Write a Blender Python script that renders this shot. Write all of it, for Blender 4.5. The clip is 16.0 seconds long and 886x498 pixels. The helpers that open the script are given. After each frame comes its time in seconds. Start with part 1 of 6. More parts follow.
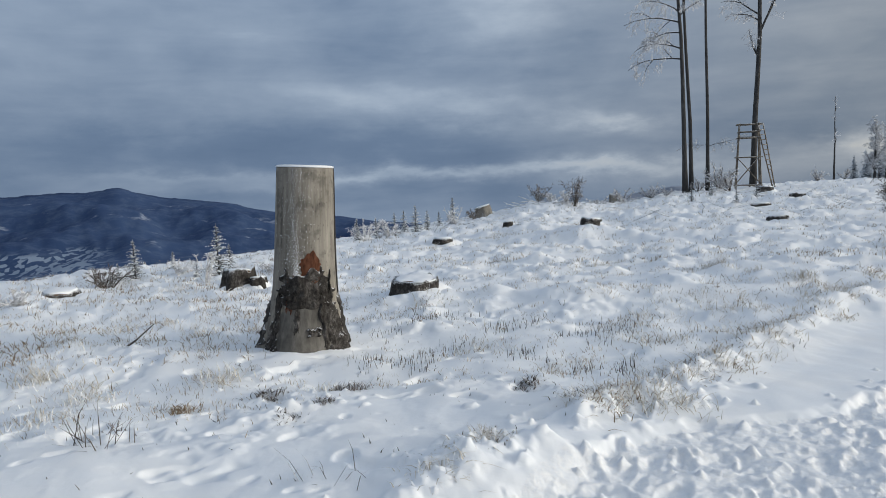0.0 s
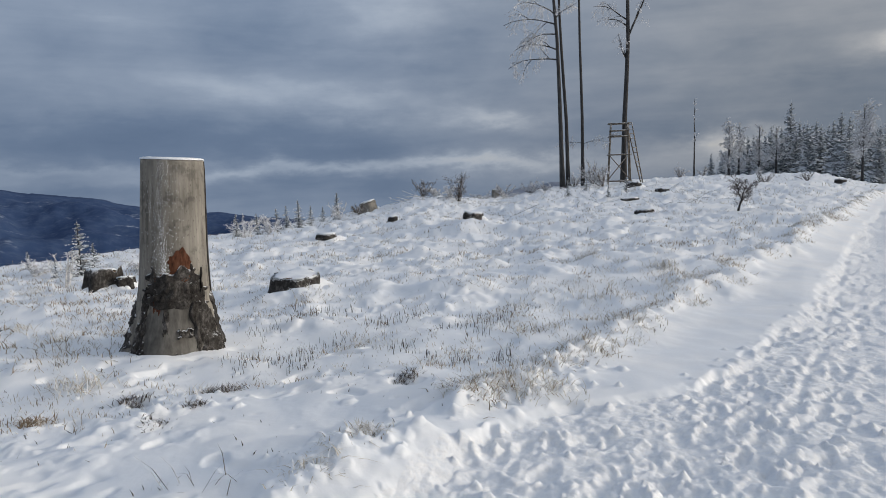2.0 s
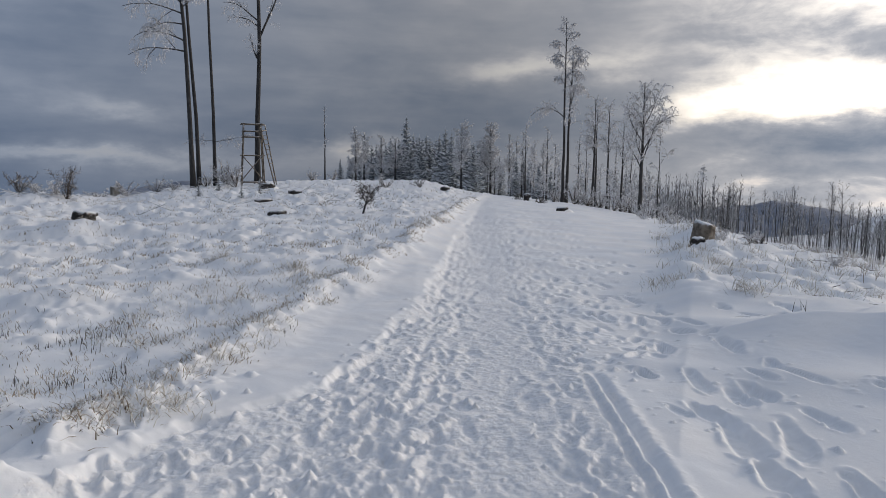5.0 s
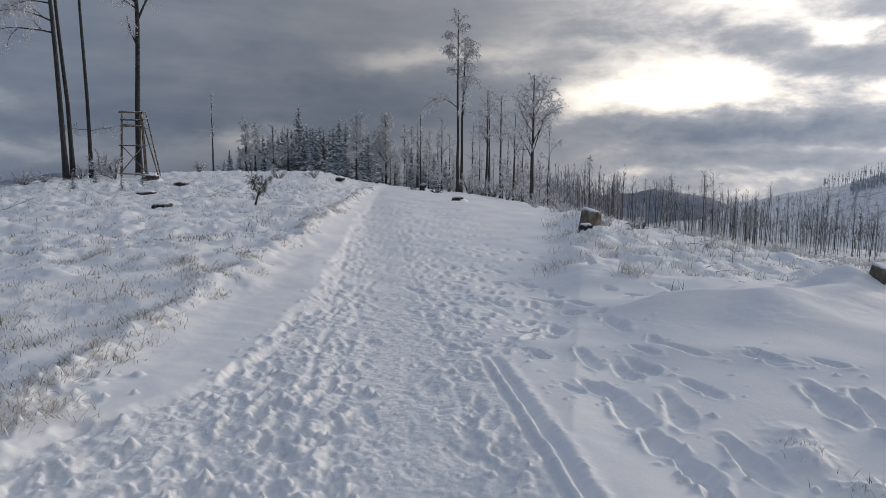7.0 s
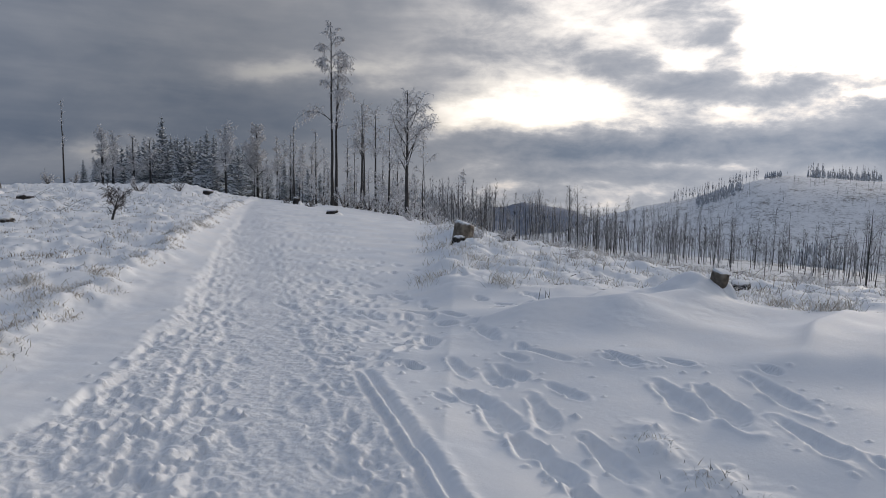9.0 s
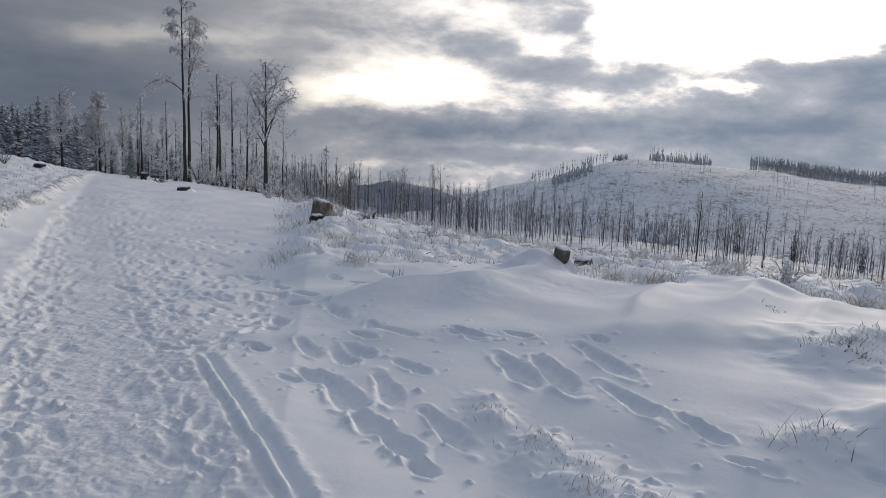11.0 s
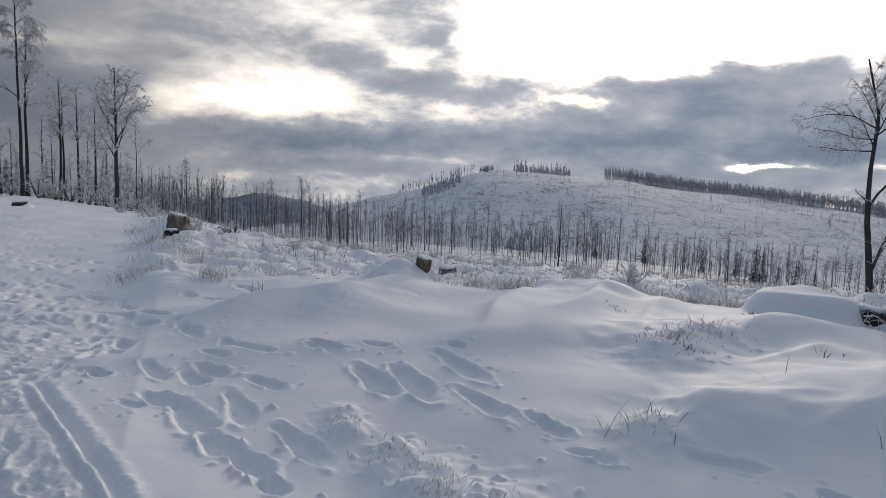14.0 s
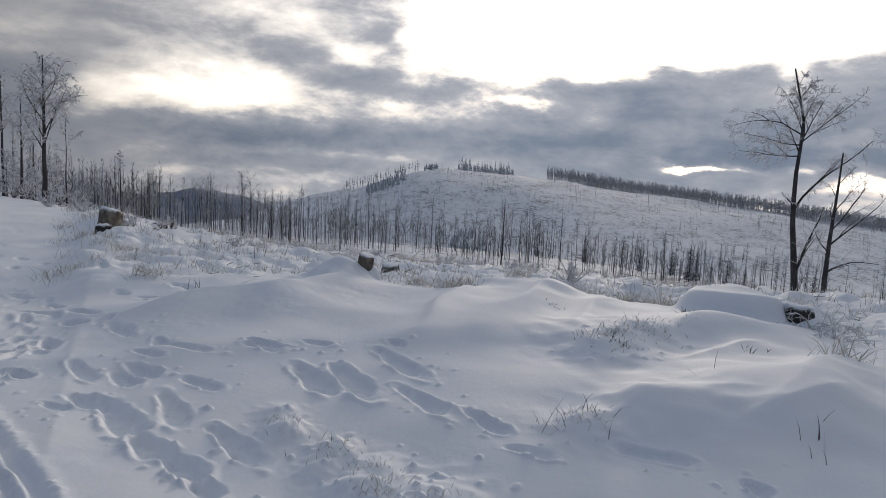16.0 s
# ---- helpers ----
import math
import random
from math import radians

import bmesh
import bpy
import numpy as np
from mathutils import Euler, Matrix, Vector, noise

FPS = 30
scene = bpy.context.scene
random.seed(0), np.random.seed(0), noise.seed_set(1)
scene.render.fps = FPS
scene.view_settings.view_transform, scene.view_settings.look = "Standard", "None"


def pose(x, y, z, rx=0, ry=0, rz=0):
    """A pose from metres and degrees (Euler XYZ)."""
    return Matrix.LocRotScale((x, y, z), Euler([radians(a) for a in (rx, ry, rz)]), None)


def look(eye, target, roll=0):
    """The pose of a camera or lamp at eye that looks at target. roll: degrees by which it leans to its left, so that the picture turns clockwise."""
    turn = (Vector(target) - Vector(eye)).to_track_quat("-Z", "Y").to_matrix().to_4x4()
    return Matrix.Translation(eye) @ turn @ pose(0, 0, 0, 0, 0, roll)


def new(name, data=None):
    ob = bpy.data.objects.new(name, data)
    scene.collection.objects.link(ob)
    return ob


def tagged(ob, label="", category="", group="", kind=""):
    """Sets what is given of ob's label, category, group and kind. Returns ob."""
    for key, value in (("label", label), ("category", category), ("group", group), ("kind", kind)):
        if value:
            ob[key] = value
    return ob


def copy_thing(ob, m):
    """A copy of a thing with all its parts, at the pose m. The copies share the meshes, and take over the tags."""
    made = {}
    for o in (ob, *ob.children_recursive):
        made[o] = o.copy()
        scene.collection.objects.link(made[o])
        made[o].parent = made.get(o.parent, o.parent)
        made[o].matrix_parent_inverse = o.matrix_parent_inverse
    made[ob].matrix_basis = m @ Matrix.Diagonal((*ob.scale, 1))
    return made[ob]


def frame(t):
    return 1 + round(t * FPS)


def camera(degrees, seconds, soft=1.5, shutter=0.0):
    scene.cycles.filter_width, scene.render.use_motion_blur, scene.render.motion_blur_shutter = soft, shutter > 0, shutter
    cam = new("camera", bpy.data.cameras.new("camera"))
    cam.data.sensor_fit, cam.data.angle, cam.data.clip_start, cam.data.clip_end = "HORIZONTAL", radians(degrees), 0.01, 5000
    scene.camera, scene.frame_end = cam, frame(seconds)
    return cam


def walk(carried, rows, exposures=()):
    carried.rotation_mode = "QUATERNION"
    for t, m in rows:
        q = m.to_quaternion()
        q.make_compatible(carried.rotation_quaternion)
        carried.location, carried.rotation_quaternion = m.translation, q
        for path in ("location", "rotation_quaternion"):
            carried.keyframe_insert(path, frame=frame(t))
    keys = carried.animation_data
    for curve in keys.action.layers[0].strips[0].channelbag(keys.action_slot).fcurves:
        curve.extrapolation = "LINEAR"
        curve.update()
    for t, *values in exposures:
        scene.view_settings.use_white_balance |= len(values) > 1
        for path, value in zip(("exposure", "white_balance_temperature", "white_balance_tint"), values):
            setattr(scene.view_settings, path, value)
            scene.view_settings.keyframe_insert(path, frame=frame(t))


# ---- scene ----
cam = camera(66.87, 16.0, soft=0.9)
EYE = 1.6
ROWS = [
    (0.0, -0.0000, -0.0000, 0.0001, -0.30, -6.08, 2.37),
    (0.5, 0.0140, 0.0053, 0.0030, -3.11, -5.95, 2.13),
    (1.0, 0.0364, 0.0111, -0.0031, -5.19, -6.15, 2.17),
    (1.5, 0.0509, 0.0112, -0.0082, -6.97, -6.37, 2.16),
    (2.0, 0.0711, 0.0047, -0.0140, -9.94, -6.85, 2.05),
    (2.5, 0.0897, -0.0047, -0.0120, -12.43, -6.84, 1.50),
    (3.0, 0.1112, -0.0085, -0.0140, -16.34, -6.87, 1.54),
    (3.5, 0.1261, 0.0022, -0.0164, -22.18, -6.81, 0.46),
    (4.0, 0.1358, 0.0414, -0.0111, -28.26, -6.41, 0.18),
    (4.5, 0.1554, 0.0656, -0.0237, -34.85, -7.08, 0.04),
    (5.0, 0.1768, 0.0754, -0.0211, -40.17, -7.10, -0.71),
    (7.5, 0.1648, 0.0710, -0.0431, -50.82, -7.39, -0.69),
    (8.0, 0.1593, 0.0636, -0.0438, -53.36, -6.77, -1.01),
    (8.5, 0.1702, 0.0601, -0.0467, -56.26, -7.02, -1.09),
    (9.0, 0.1885, 0.0360, -0.0459, -59.54, -6.48, -1.09),
    (9.5, 0.2031, 0.0079, -0.0484, -63.11, -7.32, -1.25),
    (12.0, 0.2557, -0.1634, -0.0363, -75.74, -7.25, -2.68),
    (12.5, 0.2588, -0.1823, -0.0382, -78.20, -7.04, -2.66),
    (13.0, 0.2524, -0.1941, -0.0352, -79.22, -6.82, -2.35),
    (13.5, 0.2389, -0.2128, -0.0329, -80.76, -6.28, -2.31),
    (14.0, 0.2379, -0.2381, -0.0356, -81.91, -6.65, -2.11),
    (14.5, 0.2352, -0.2436, -0.0365, -84.08, -6.18, -2.02),
    (15.0, 0.2504, -0.2383, -0.0364, -84.81, -6.97, -2.83),
    (15.5, 0.2556, -0.2501, -0.0359, -85.46, -7.15, -2.87),
    (16.0, 0.2349, -0.2586, -0.0307, -86.61, -6.61, -3.01),
]
walk(cam, [(t, pose(x, y, EYE + z, 90 + pitch, roll, yaw)) for t, x, y, z, yaw, pitch, roll in ROWS],
     exposures=[(0.0, 0.13, 6900, 8), (2.0, 0.04, 7080, 11), (3.5, -0.10, 7120, 14), (5.0, -0.27, 7050, 14), (9.0, -0.42, 6950, 14), (12.5, -0.46, 6900, 14), (16.0, -0.59, 6950, 14)])

# ---- world, sun and exposure ----
SUN_AZ, SUN_EL = 100.0, 10.0          # degrees clockwise from +y, and above the horizon


def toward(az, el):
    a, e = radians(az), radians(el)
    return Vector((math.sin(a) * math.cos(e), math.cos(a) * math.cos(e), math.sin(e)))


class Nodes:
    """Short hand for building node trees."""

    def __init__(self, tree):
        self.tree = tree
        tree.nodes.clear()

    def add(self, kind, inputs=None, **props):
        n = self.tree.nodes.new(kind)
        for k, v in props.items():
            setattr(n, k, v)
        for k, v in (inputs or {}).items():
            self.put(n.inputs[k], v)
        return n

    def put(self, socket, v):
        if isinstance(v, bpy.types.NodeSocket):
            self.tree.links.new(v, socket)
        elif isinstance(v, bpy.types.Node):
            self.tree.links.new(v.outputs[0], socket)
        else:
            socket.default_value = v

    def math(self, op, a, b=0.0, c=0.0, clamp=False):
        return self.add("ShaderNodeMath", {0: a, 1: b, 2: c}, operation=op, use_clamp=clamp).outputs[0]

    def vmath(self, op, a, b=(0, 0, 0)):
        return self.add("ShaderNodeVectorMath", {0: a, 1: b}, operation=op)

    def step(self, v, lo, hi, to_lo=0.0, to_hi=1.0):
        return self.add("ShaderNodeMapRange", {0: v, 1: lo, 2: hi, 3: to_lo, 4: to_hi}, interpolation_type="SMOOTHSTEP").outputs[0]

    def noise(self, vec, scale, detail=4.0, rough=0.55, distortion=0.0):
        return self.add("ShaderNodeTexNoise", {"Vector": vec, "Scale": scale, "Detail": detail, "Roughness": rough, "Distortion": distortion}).outputs[0]

    def mix(self, fac, a, b):
        n = self.add("ShaderNodeMix", data_type="RGBA")
        for s, v in ((n.inputs[0], fac), (n.inputs[6], a), (n.inputs[7], b)):
            self.put(s, v)
        return n.outputs[2]

    def ramp(self, fac, stops):
        n = self.add("ShaderNodeValToRGB", {0: fac})
        e = n.color_ramp.elements
        while len(e) < len(stops):
            e.new(0.5)
        for el, (p, c) in zip(e, stops):
            el.position, el.color = p, (*c, 1)
        return n.outputs[0]


def rgb(r, g, b):
    return (r, g, b, 1.0)


world = bpy.data.worlds.new("sky")
scene.world = world
world.use_nodes = True
w = Nodes(world.node_tree)
ray = w.add("ShaderNodeTexCoord").outputs["Generated"]
xyz = w.add("ShaderNodeSeparateXYZ", {0: ray})
up = w.math("MAXIMUM", xyz.outputs[2], 0.0)
az = w.math("MULTIPLY", w.math("ARCTAN2", xyz.outputs[0], xyz.outputs[1]), 57.29578)
el = w.math("MULTIPLY", w.math("ARCSINE", xyz.outputs[2]), 57.29578)
# clouds are wider than high; the warp frays the edges of every bank and gap
long_ray = w.vmath("MULTIPLY", ray, (1.0, 1.0, 2.4)).outputs[0]


def frayed(angle, offset, coarse, fine):
    p = w.vmath("ADD", long_ray, offset).outputs[0]
    n1, n2 = w.noise(p, 5.0, 3, 0.5), w.noise(p, 17.0, 5, 0.6)
    return w.math("ADD", angle, w.math("ADD", w.math("MULTIPLY", w.math("SUBTRACT", n1, 0.5), coarse), w.math("MULTIPLY", w.math("SUBTRACT", n2, 0.5), fine)))


fray_az, fray_el = frayed(az, (0, 0, 0), 9.0, 5.0), frayed(el, (4.1, 7.7, 2.3), 3.4, 2.2)
masses = w.noise(w.vmath("ADD", long_ray, (2.0, 3.1, 0.7)).outputs[0], 2.6, 4, 0.5, 0.4)
puffs = w.noise(w.vmath("ADD", long_ray, (5.3, 1.7, 0.0)).outputs[0], 9.0, 7, 0.58, 0.25)
streaks = w.noise(w.vmath("MULTIPLY", ray, (3.0, 3.0, 26.0)).outputs[0], 1.0, 4, 0.55, 0.4)


def patch(a, e, wide, high, power, tilt=0.0):
    """A soft stretch of thinner (or, below zero, thicker) cloud: azimuth, height, half sizes in degrees, and its slope."""
    da = w.math("SUBTRACT", fray_az, a)
    de = w.math("SUBTRACT", w.math("SUBTRACT", fray_el, e), w.math("MULTIPLY", da, tilt))
    da, de = w.math("MULTIPLY", da, 1.0 / wide), w.math("MULTIPLY", de, 1.0 / high)
    d2 = w.math("ADD", w.math("MULTIPLY", da, da), w.math("MULTIPLY", de, de))
    return w.math("MULTIPLY", w.math("EXPONENT", w.math("MULTIPLY", d2, -1.0)), power)


def total(*terms):
    out = terms[0]
    for t in terms[1:]:
        out = w.math("ADD", out, t)
    return out


broken = w.math("MULTIPLY", w.step(az, 52.0, 68.0), w.step(az, 200.0, 150.0))          # towards the sun the sheet breaks into puffs
swing = total(w.math("MULTIPLY", w.math("SUBTRACT", masses, 0.5), 0.50), w.math("MULTIPLY", w.math("SUBTRACT", puffs, 0.5), w.math("ADD", 0.20, w.math("MULTIPLY", broken, 0.50))), w.math("MULTIPLY", w.math("SUBTRACT", streaks, 0.5), 0.22))
away_side = total(patch(5.3, 12.8, 7.0, 3.0, 0.22), patch(4.0, 5.6, 13.0, 1.3, 0.17, -0.15), patch(15.2, 4.0, 3.2, 0.8, 0.16, -0.05), patch(-28.0, 11.0, 14.0, 5.0, 0.08), patch(-14.0, 3.4, 26.0, 1.8, -0.10), patch(-28.0, 1.5, 13.0, 3.0, -0.13), patch(22.0, 2.2, 8.0, 1.5, -0.06),
                  patch(-2.0, 0.2, 17.0, 0.55, 0.24), patch(-20.0, 1.0, 9.0, 0.4, 0.12), patch(14.0, 0.2, 7.0, 1.0, 0.16), patch(32.6, 1.4, 3.2, 1.1, 0.34), patch(26.0, 0.0, 10.0, 1.0, 0.12))
along_way = total(patch(38.0, 4.8, 20.0, 3.2, -0.12), patch(47.0, 7.8, 4.2, 1.0, 0.26, 0.03), patch(36.0, 6.6, 9.0, 1.0, 0.06, 0.10), patch(53.5, 8.0, 3.0, 1.2, 0.22), patch(36.0, 12.5, 16.0, 3.0, 0.07), patch(50.0, 0.8, 12.0, 1.4, 0.05))
sunward = total(patch(69.0, 5.5, 9.0, 1.9, 0.36, 0.07), patch(60.5, 4.6, 4.0, 1.7, 0.26), patch(63.0, 9.5, 7.0, 2.6, 0.10), patch(72.0, 9.2, 4.0, 1.3, -0.10), patch(79.5, 9.2, 3.4, 1.1, 0.26), patch(72.0, 12.8, 10.0, 2.6, 0.20), patch(86.0, 11.5, 4.0, 2.0, 0.22), patch(81.0, 7.0, 6.0, 1.3, -0.06), patch(83.0, 4.9, 6.5, 0.9, 0.20, 0.06),
                patch(92.3, 5.9, 2.6, 0.9, 0.32), patch(74.0, 2.5, 17.0, 1.1, -0.16), patch(71.0, 0.9, 8.0, 0.35, 0.07), patch(79.0, 1.3, 4.0, 0.3, 0.08), patch(72.0, -0.4, 13.0, 1.2, -0.12), patch(65.5, -0.9, 3.0, 0.6, 0.12), patch(77.0, -1.2, 2.0, 0.5, 0.10))
bank = total(patch(104.0, 3.8, 13.0, 2.3, -0.11, 0.06), patch(122.0, 4.5, 10.0, 2.6, -0.10), patch(107.5, 1.0, 2.8, 0.32, 0.52), patch(117.5, 0.3, 2.6, 0.45, 0.40), patch(113.0, 2.2, 11.0, 1.4, -0.16), patch(113.6, 1.4, 1.0, 0.5, 0.30), patch(118.5, 3.4, 3.0, 0.5, 0.16), patch(99.0, 4.6, 2.2, 0.7, 0.10))
# the wide white opening round the hidden sun, cut off below by the dark bank
edge = w.math("ADD", w.math("MULTIPLY", w.math("SUBTRACT", fray_az, 92.0), 0.085), 6.4)
opening = w.math("MULTIPLY", w.math("MULTIPLY", w.step(w.math("SUBTRACT", fray_el, edge), -0.2, 2.6), w.step(fray_az, 82.0, 91.0)), w.math("MULTIPLY", w.math("MULTIPLY", w.step(az, 150.0, 125.0), w.step(el, 30.0, 17.0)), 0.50))
thin = total(0.33, w.math("MULTIPLY", broken, 0.10), swing, away_side, along_way, sunward, bank, opening)
glow = w.math("MULTIPLY", w.step(az, 40.0, 92.0), w.step(az, 165.0, 112.0))
grey = w.ramp(thin, [(0.0, (0.095, 0.135, 0.200)), (0.22, (0.150, 0.192, 0.258)), (0.42, (0.265, 0.300, 0.355)), (0.65, (0.46, 0.485, 0.52)), (1.0, (0.66, 0.67, 0.69))])
lift = w.math("ADD", w.math("ADD", 0.98, w.math("MULTIPLY", up, 0.5)), w.math("MULTIPLY", glow, 0.95))
grey = w.vmath("SCALE", grey)
w.put(grey.inputs["Scale"], lift)
lit = w.math("MULTIPLY", w.step(thin, 0.46, 1.0), w.math("ADD", w.math("MULTIPLY", glow, 3.6), 0.30))
white = w.vmath("SCALE", (1.0, 0.95, 0.86))
w.put(white.inputs["Scale"], lit)
away = w.math("MULTIPLY", w.step(az, 45.0, -5.0), w.step(az, -150.0, -80.0))      # away from the sun the blue shows through
tinted = w.vmath("MULTIPLY", grey.outputs[0], w.mix(away, rgb(1.0, 1.0, 1.0), rgb(0.83, 0.97, 1.16)))
clouds = w.vmath("ADD", tinted.outputs[0], white.outputs[0]).outputs[0]
nishita = w.add("ShaderNodeTexSky", sky_type="NISHITA", sun_disc=False, sun_elevation=radians(SUN_EL), sun_rotation=radians(SUN_AZ))
clear = w.add("ShaderNodeBackground", {"Color": nishita, "Strength": 0.07})
cover = w.add("ShaderNodeBackground", {"Color": clouds, "Strength": 1.0})
gap = w.math("MULTIPLY", w.step(thin, 0.5, 0.7), 0.25)
both = w.add("ShaderNodeMixShader", {0: gap, 1: cover, 2: clear})
w.add("ShaderNodeOutputWorld", {0: both})

sun = new("sun", bpy.data.lights.new("sun", "SUN"))
sun.data.energy, sun.data.angle, sun.data.color = 1.5, radians(8), (1.0, 0.92, 0.80)
sun.matrix_world = look(toward(SUN_AZ, SUN_EL) * 100, (0, 0, 0))

# ---- materials ----


def material(name, build):
    m = bpy.data.materials.new(name)
    m.use_nodes = True
    n = Nodes(m.node_tree)
    color, rough, height, dist = build(n)
    b = n.add("ShaderNodeBsdfPrincipled", {"Base Color": color, "Roughness": rough})
    b.inputs["Specular IOR Level"].default_value = 0.12
    if height is not None:
        n.put(b.inputs["Normal"], n.add("ShaderNodeBump", {"Strength": 0.6, "Distance": dist, "Height": height}).outputs[0])
    n.add("ShaderNodeOutputMaterial", {0: b})
    return m


def place(n):
    return n.add("ShaderNodeNewGeometry").outputs["Position"]


def own(n):
    return n.add("ShaderNodeTexCoord").outputs["Object"]


def tops(n, lo, hi, vec, scale, amount=0.5):
    """How far a face looks up, broken by noise: where snow lies."""
    z = n.add("ShaderNodeSeparateXYZ", {0: n.add("ShaderNodeNewGeometry").outputs["Normal"]}).outputs[2]
    return n.step(n.math("ADD", z, n.math("MULTIPLY", n.math("SUBTRACT", n.noise(vec, scale, 3), 0.5), amount)), lo, hi)


SNOW = rgb(0.86, 0.88, 0.91)


def snow(n):
    p = place(n)
    soft = n.noise(p, 1.3, 3)
    fine = n.noise(p, 34.0, 4, 0.65)
    grain = n.noise(p, 260.0, 2, 0.7)
    crust = n.noise(p, 7.0, 5, 0.65)
    c = n.mix(n.step(soft, 0.35, 0.7), rgb(0.83, 0.86, 0.90), rgb(0.89, 0.90, 0.915))
    h = n.math("ADD", n.math("ADD", n.math("MULTIPLY", fine, 0.30), n.math("MULTIPLY", grain, 0.06)), n.math("MULTIPLY", crust, 0.8))
    return c, n.step(grain, 0.3, 0.7, 0.55, 0.95), h, 0.007


def trodden_snow(n):
    p = place(n)
    crumb = n.noise(p, 24.0, 6, 0.70, 0.3)
    lump = n.add("ShaderNodeTexVoronoi", {"Vector": p, "Scale": 26.0}).outputs["Distance"]
    grain = n.noise(p, 120.0, 3, 0.7)
    c = n.mix(n.step(crumb, 0.35, 0.65), rgb(0.80, 0.83, 0.875), rgb(0.89, 0.90, 0.915))
    h = n.math("ADD", crumb, n.math("ADD", n.math("MULTIPLY", grain, 0.15), n.math("MULTIPLY", lump, -0.5)))
    return c, 0.8, h, 0.013


def slope_snow(n):
    p = place(n)
    a = n.noise(p, 0.34, 7, 0.75)
    b = n.noise(p, 0.03, 5, 0.6)
    row = n.noise(n.vmath("MULTIPLY", p, (0.05, 0.10, 0.30)).outputs[0], 1.0, 5, 0.65)
    brush = n.math("ADD", n.math("MULTIPLY", a, 0.55), n.math("ADD", n.math("MULTIPLY", b, 0.2), n.math("MULTIPLY", row, 0.25)))
    return n.ramp(n.step(brush, 0.44, 0.635), [(0.0, (0.86, 0.88, 0.91)), (0.45, (0.70, 0.72, 0.75)), (1.0, (0.13, 0.125, 0.12))]), 0.8, a, 0.4


def valley(n):
    p = place(n)
    v = n.add("ShaderNodeTexVoronoi", {"Vector": p, "Scale": 0.0075})
    wood = n.noise(p, 0.004, 5, 0.6)
    patch = n.math("ADD", n.math("MULTIPLY", n.add("ShaderNodeSeparateColor", {0: v.outputs["Color"]}).outputs[0], 0.45), n.math("MULTIPLY", wood, 0.8))
    return n.mix(n.step(patch, 0.60, 0.66), rgb(0.035, 0.05, 0.075), rgb(0.50, 0.55, 0.62)), 0.9, None, 0


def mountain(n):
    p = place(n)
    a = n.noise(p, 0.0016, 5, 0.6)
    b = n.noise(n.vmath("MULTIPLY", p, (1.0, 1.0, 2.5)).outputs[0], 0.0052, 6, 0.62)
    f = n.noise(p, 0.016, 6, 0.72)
    # the blue haze of distance is painted into these forest colours
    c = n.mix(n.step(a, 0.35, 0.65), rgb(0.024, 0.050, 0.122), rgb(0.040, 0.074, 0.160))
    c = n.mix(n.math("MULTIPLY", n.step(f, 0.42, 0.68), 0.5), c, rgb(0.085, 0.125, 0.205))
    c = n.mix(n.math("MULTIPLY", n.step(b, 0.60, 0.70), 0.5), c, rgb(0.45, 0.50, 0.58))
    # open fields in the bottom of the valley, snow tinted with the same haze
    v = n.add("ShaderNodeTexVoronoi", {"Vector": n.vmath("MULTIPLY", p, (1.0, 0.6, 1.0)).outputs[0], "Scale": 0.055})
    pick = n.math("ADD", n.add("ShaderNodeSeparateColor", {0: v.outputs["Color"]}).outputs[0], n.math("MULTIPLY", n.noise(p, 0.006, 3), 0.9))
    low = n.add("ShaderNodeSeparateXYZ", {0: p}).outputs[2]
    xy = n.add("ShaderNodeSeparateXYZ", {0: p})
    west = n.step(n.math("ADD", xy.outputs[0], n.math("MULTIPLY", xy.outputs[1], 0.50)), 60.0, -120.0)
    field = n.math("MULTIPLY", n.math("MULTIPLY", n.step(low, -205.0, -222.0), west), n.step(pick, 0.98, 1.02))
    return n.mix(field, c, rgb(0.21, 0.27, 0.36)), 0.9, None, 0


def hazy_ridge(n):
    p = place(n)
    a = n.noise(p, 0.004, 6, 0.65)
    # pale blue base colours stand in for the air between here and the ridge
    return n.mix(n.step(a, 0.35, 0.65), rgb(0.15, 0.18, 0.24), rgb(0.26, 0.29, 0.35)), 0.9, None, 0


def bark(n):
    q = own(n)
    long = n.vmath("MULTIPLY", q, (1.0, 1.0, 0.25)).outputs[0]
    a, b = n.noise(long, 9.0, 5, 0.65), n.noise(q, 1.7, 3)
    c = n.ramp(n.math("ADD", n.math("MULTIPLY", a, 0.7), n.math("MULTIPLY", b, 0.3)), [(0.3, (0.032, 0.031, 0.031)), (0.55, (0.068, 0.066, 0.065)), (0.75, (0.14, 0.137, 0.135))])
    return n.mix(tops(n, 0.55, 0.95, q, 6.0, 0.7), c, SNOW), 0.9, a, 0.02


def grey_bark(n):
    q = own(n)
    a = n.noise(n.vmath("MULTIPLY", q, (1.0, 1.0, 0.25)).outputs[0], 5.0, 5, 0.65)
    c = n.ramp(a, [(0.3, (0.045, 0.043, 0.042)), (0.55, (0.085, 0.082, 0.080)), (0.75, (0.17, 0.165, 0.165))])
    return n.mix(tops(n, 0.35, 0.95, q, 3.0, 0.9), c, SNOW), 0.9, a, 0.02


def rime_twig(n):
    q = own(n)
    a = n.noise(q, 5.0, 3)
    c = n.mix(n.step(a, 0.35, 0.65), rgb(0.46, 0.45, 0.445), rgb(0.80, 0.80, 0.82))
    return n.mix(n.math("MULTIPLY", tops(n, 0.1, 0.7, q, 3.0, 0.6), 0.9), c, SNOW), 0.8, None, 0


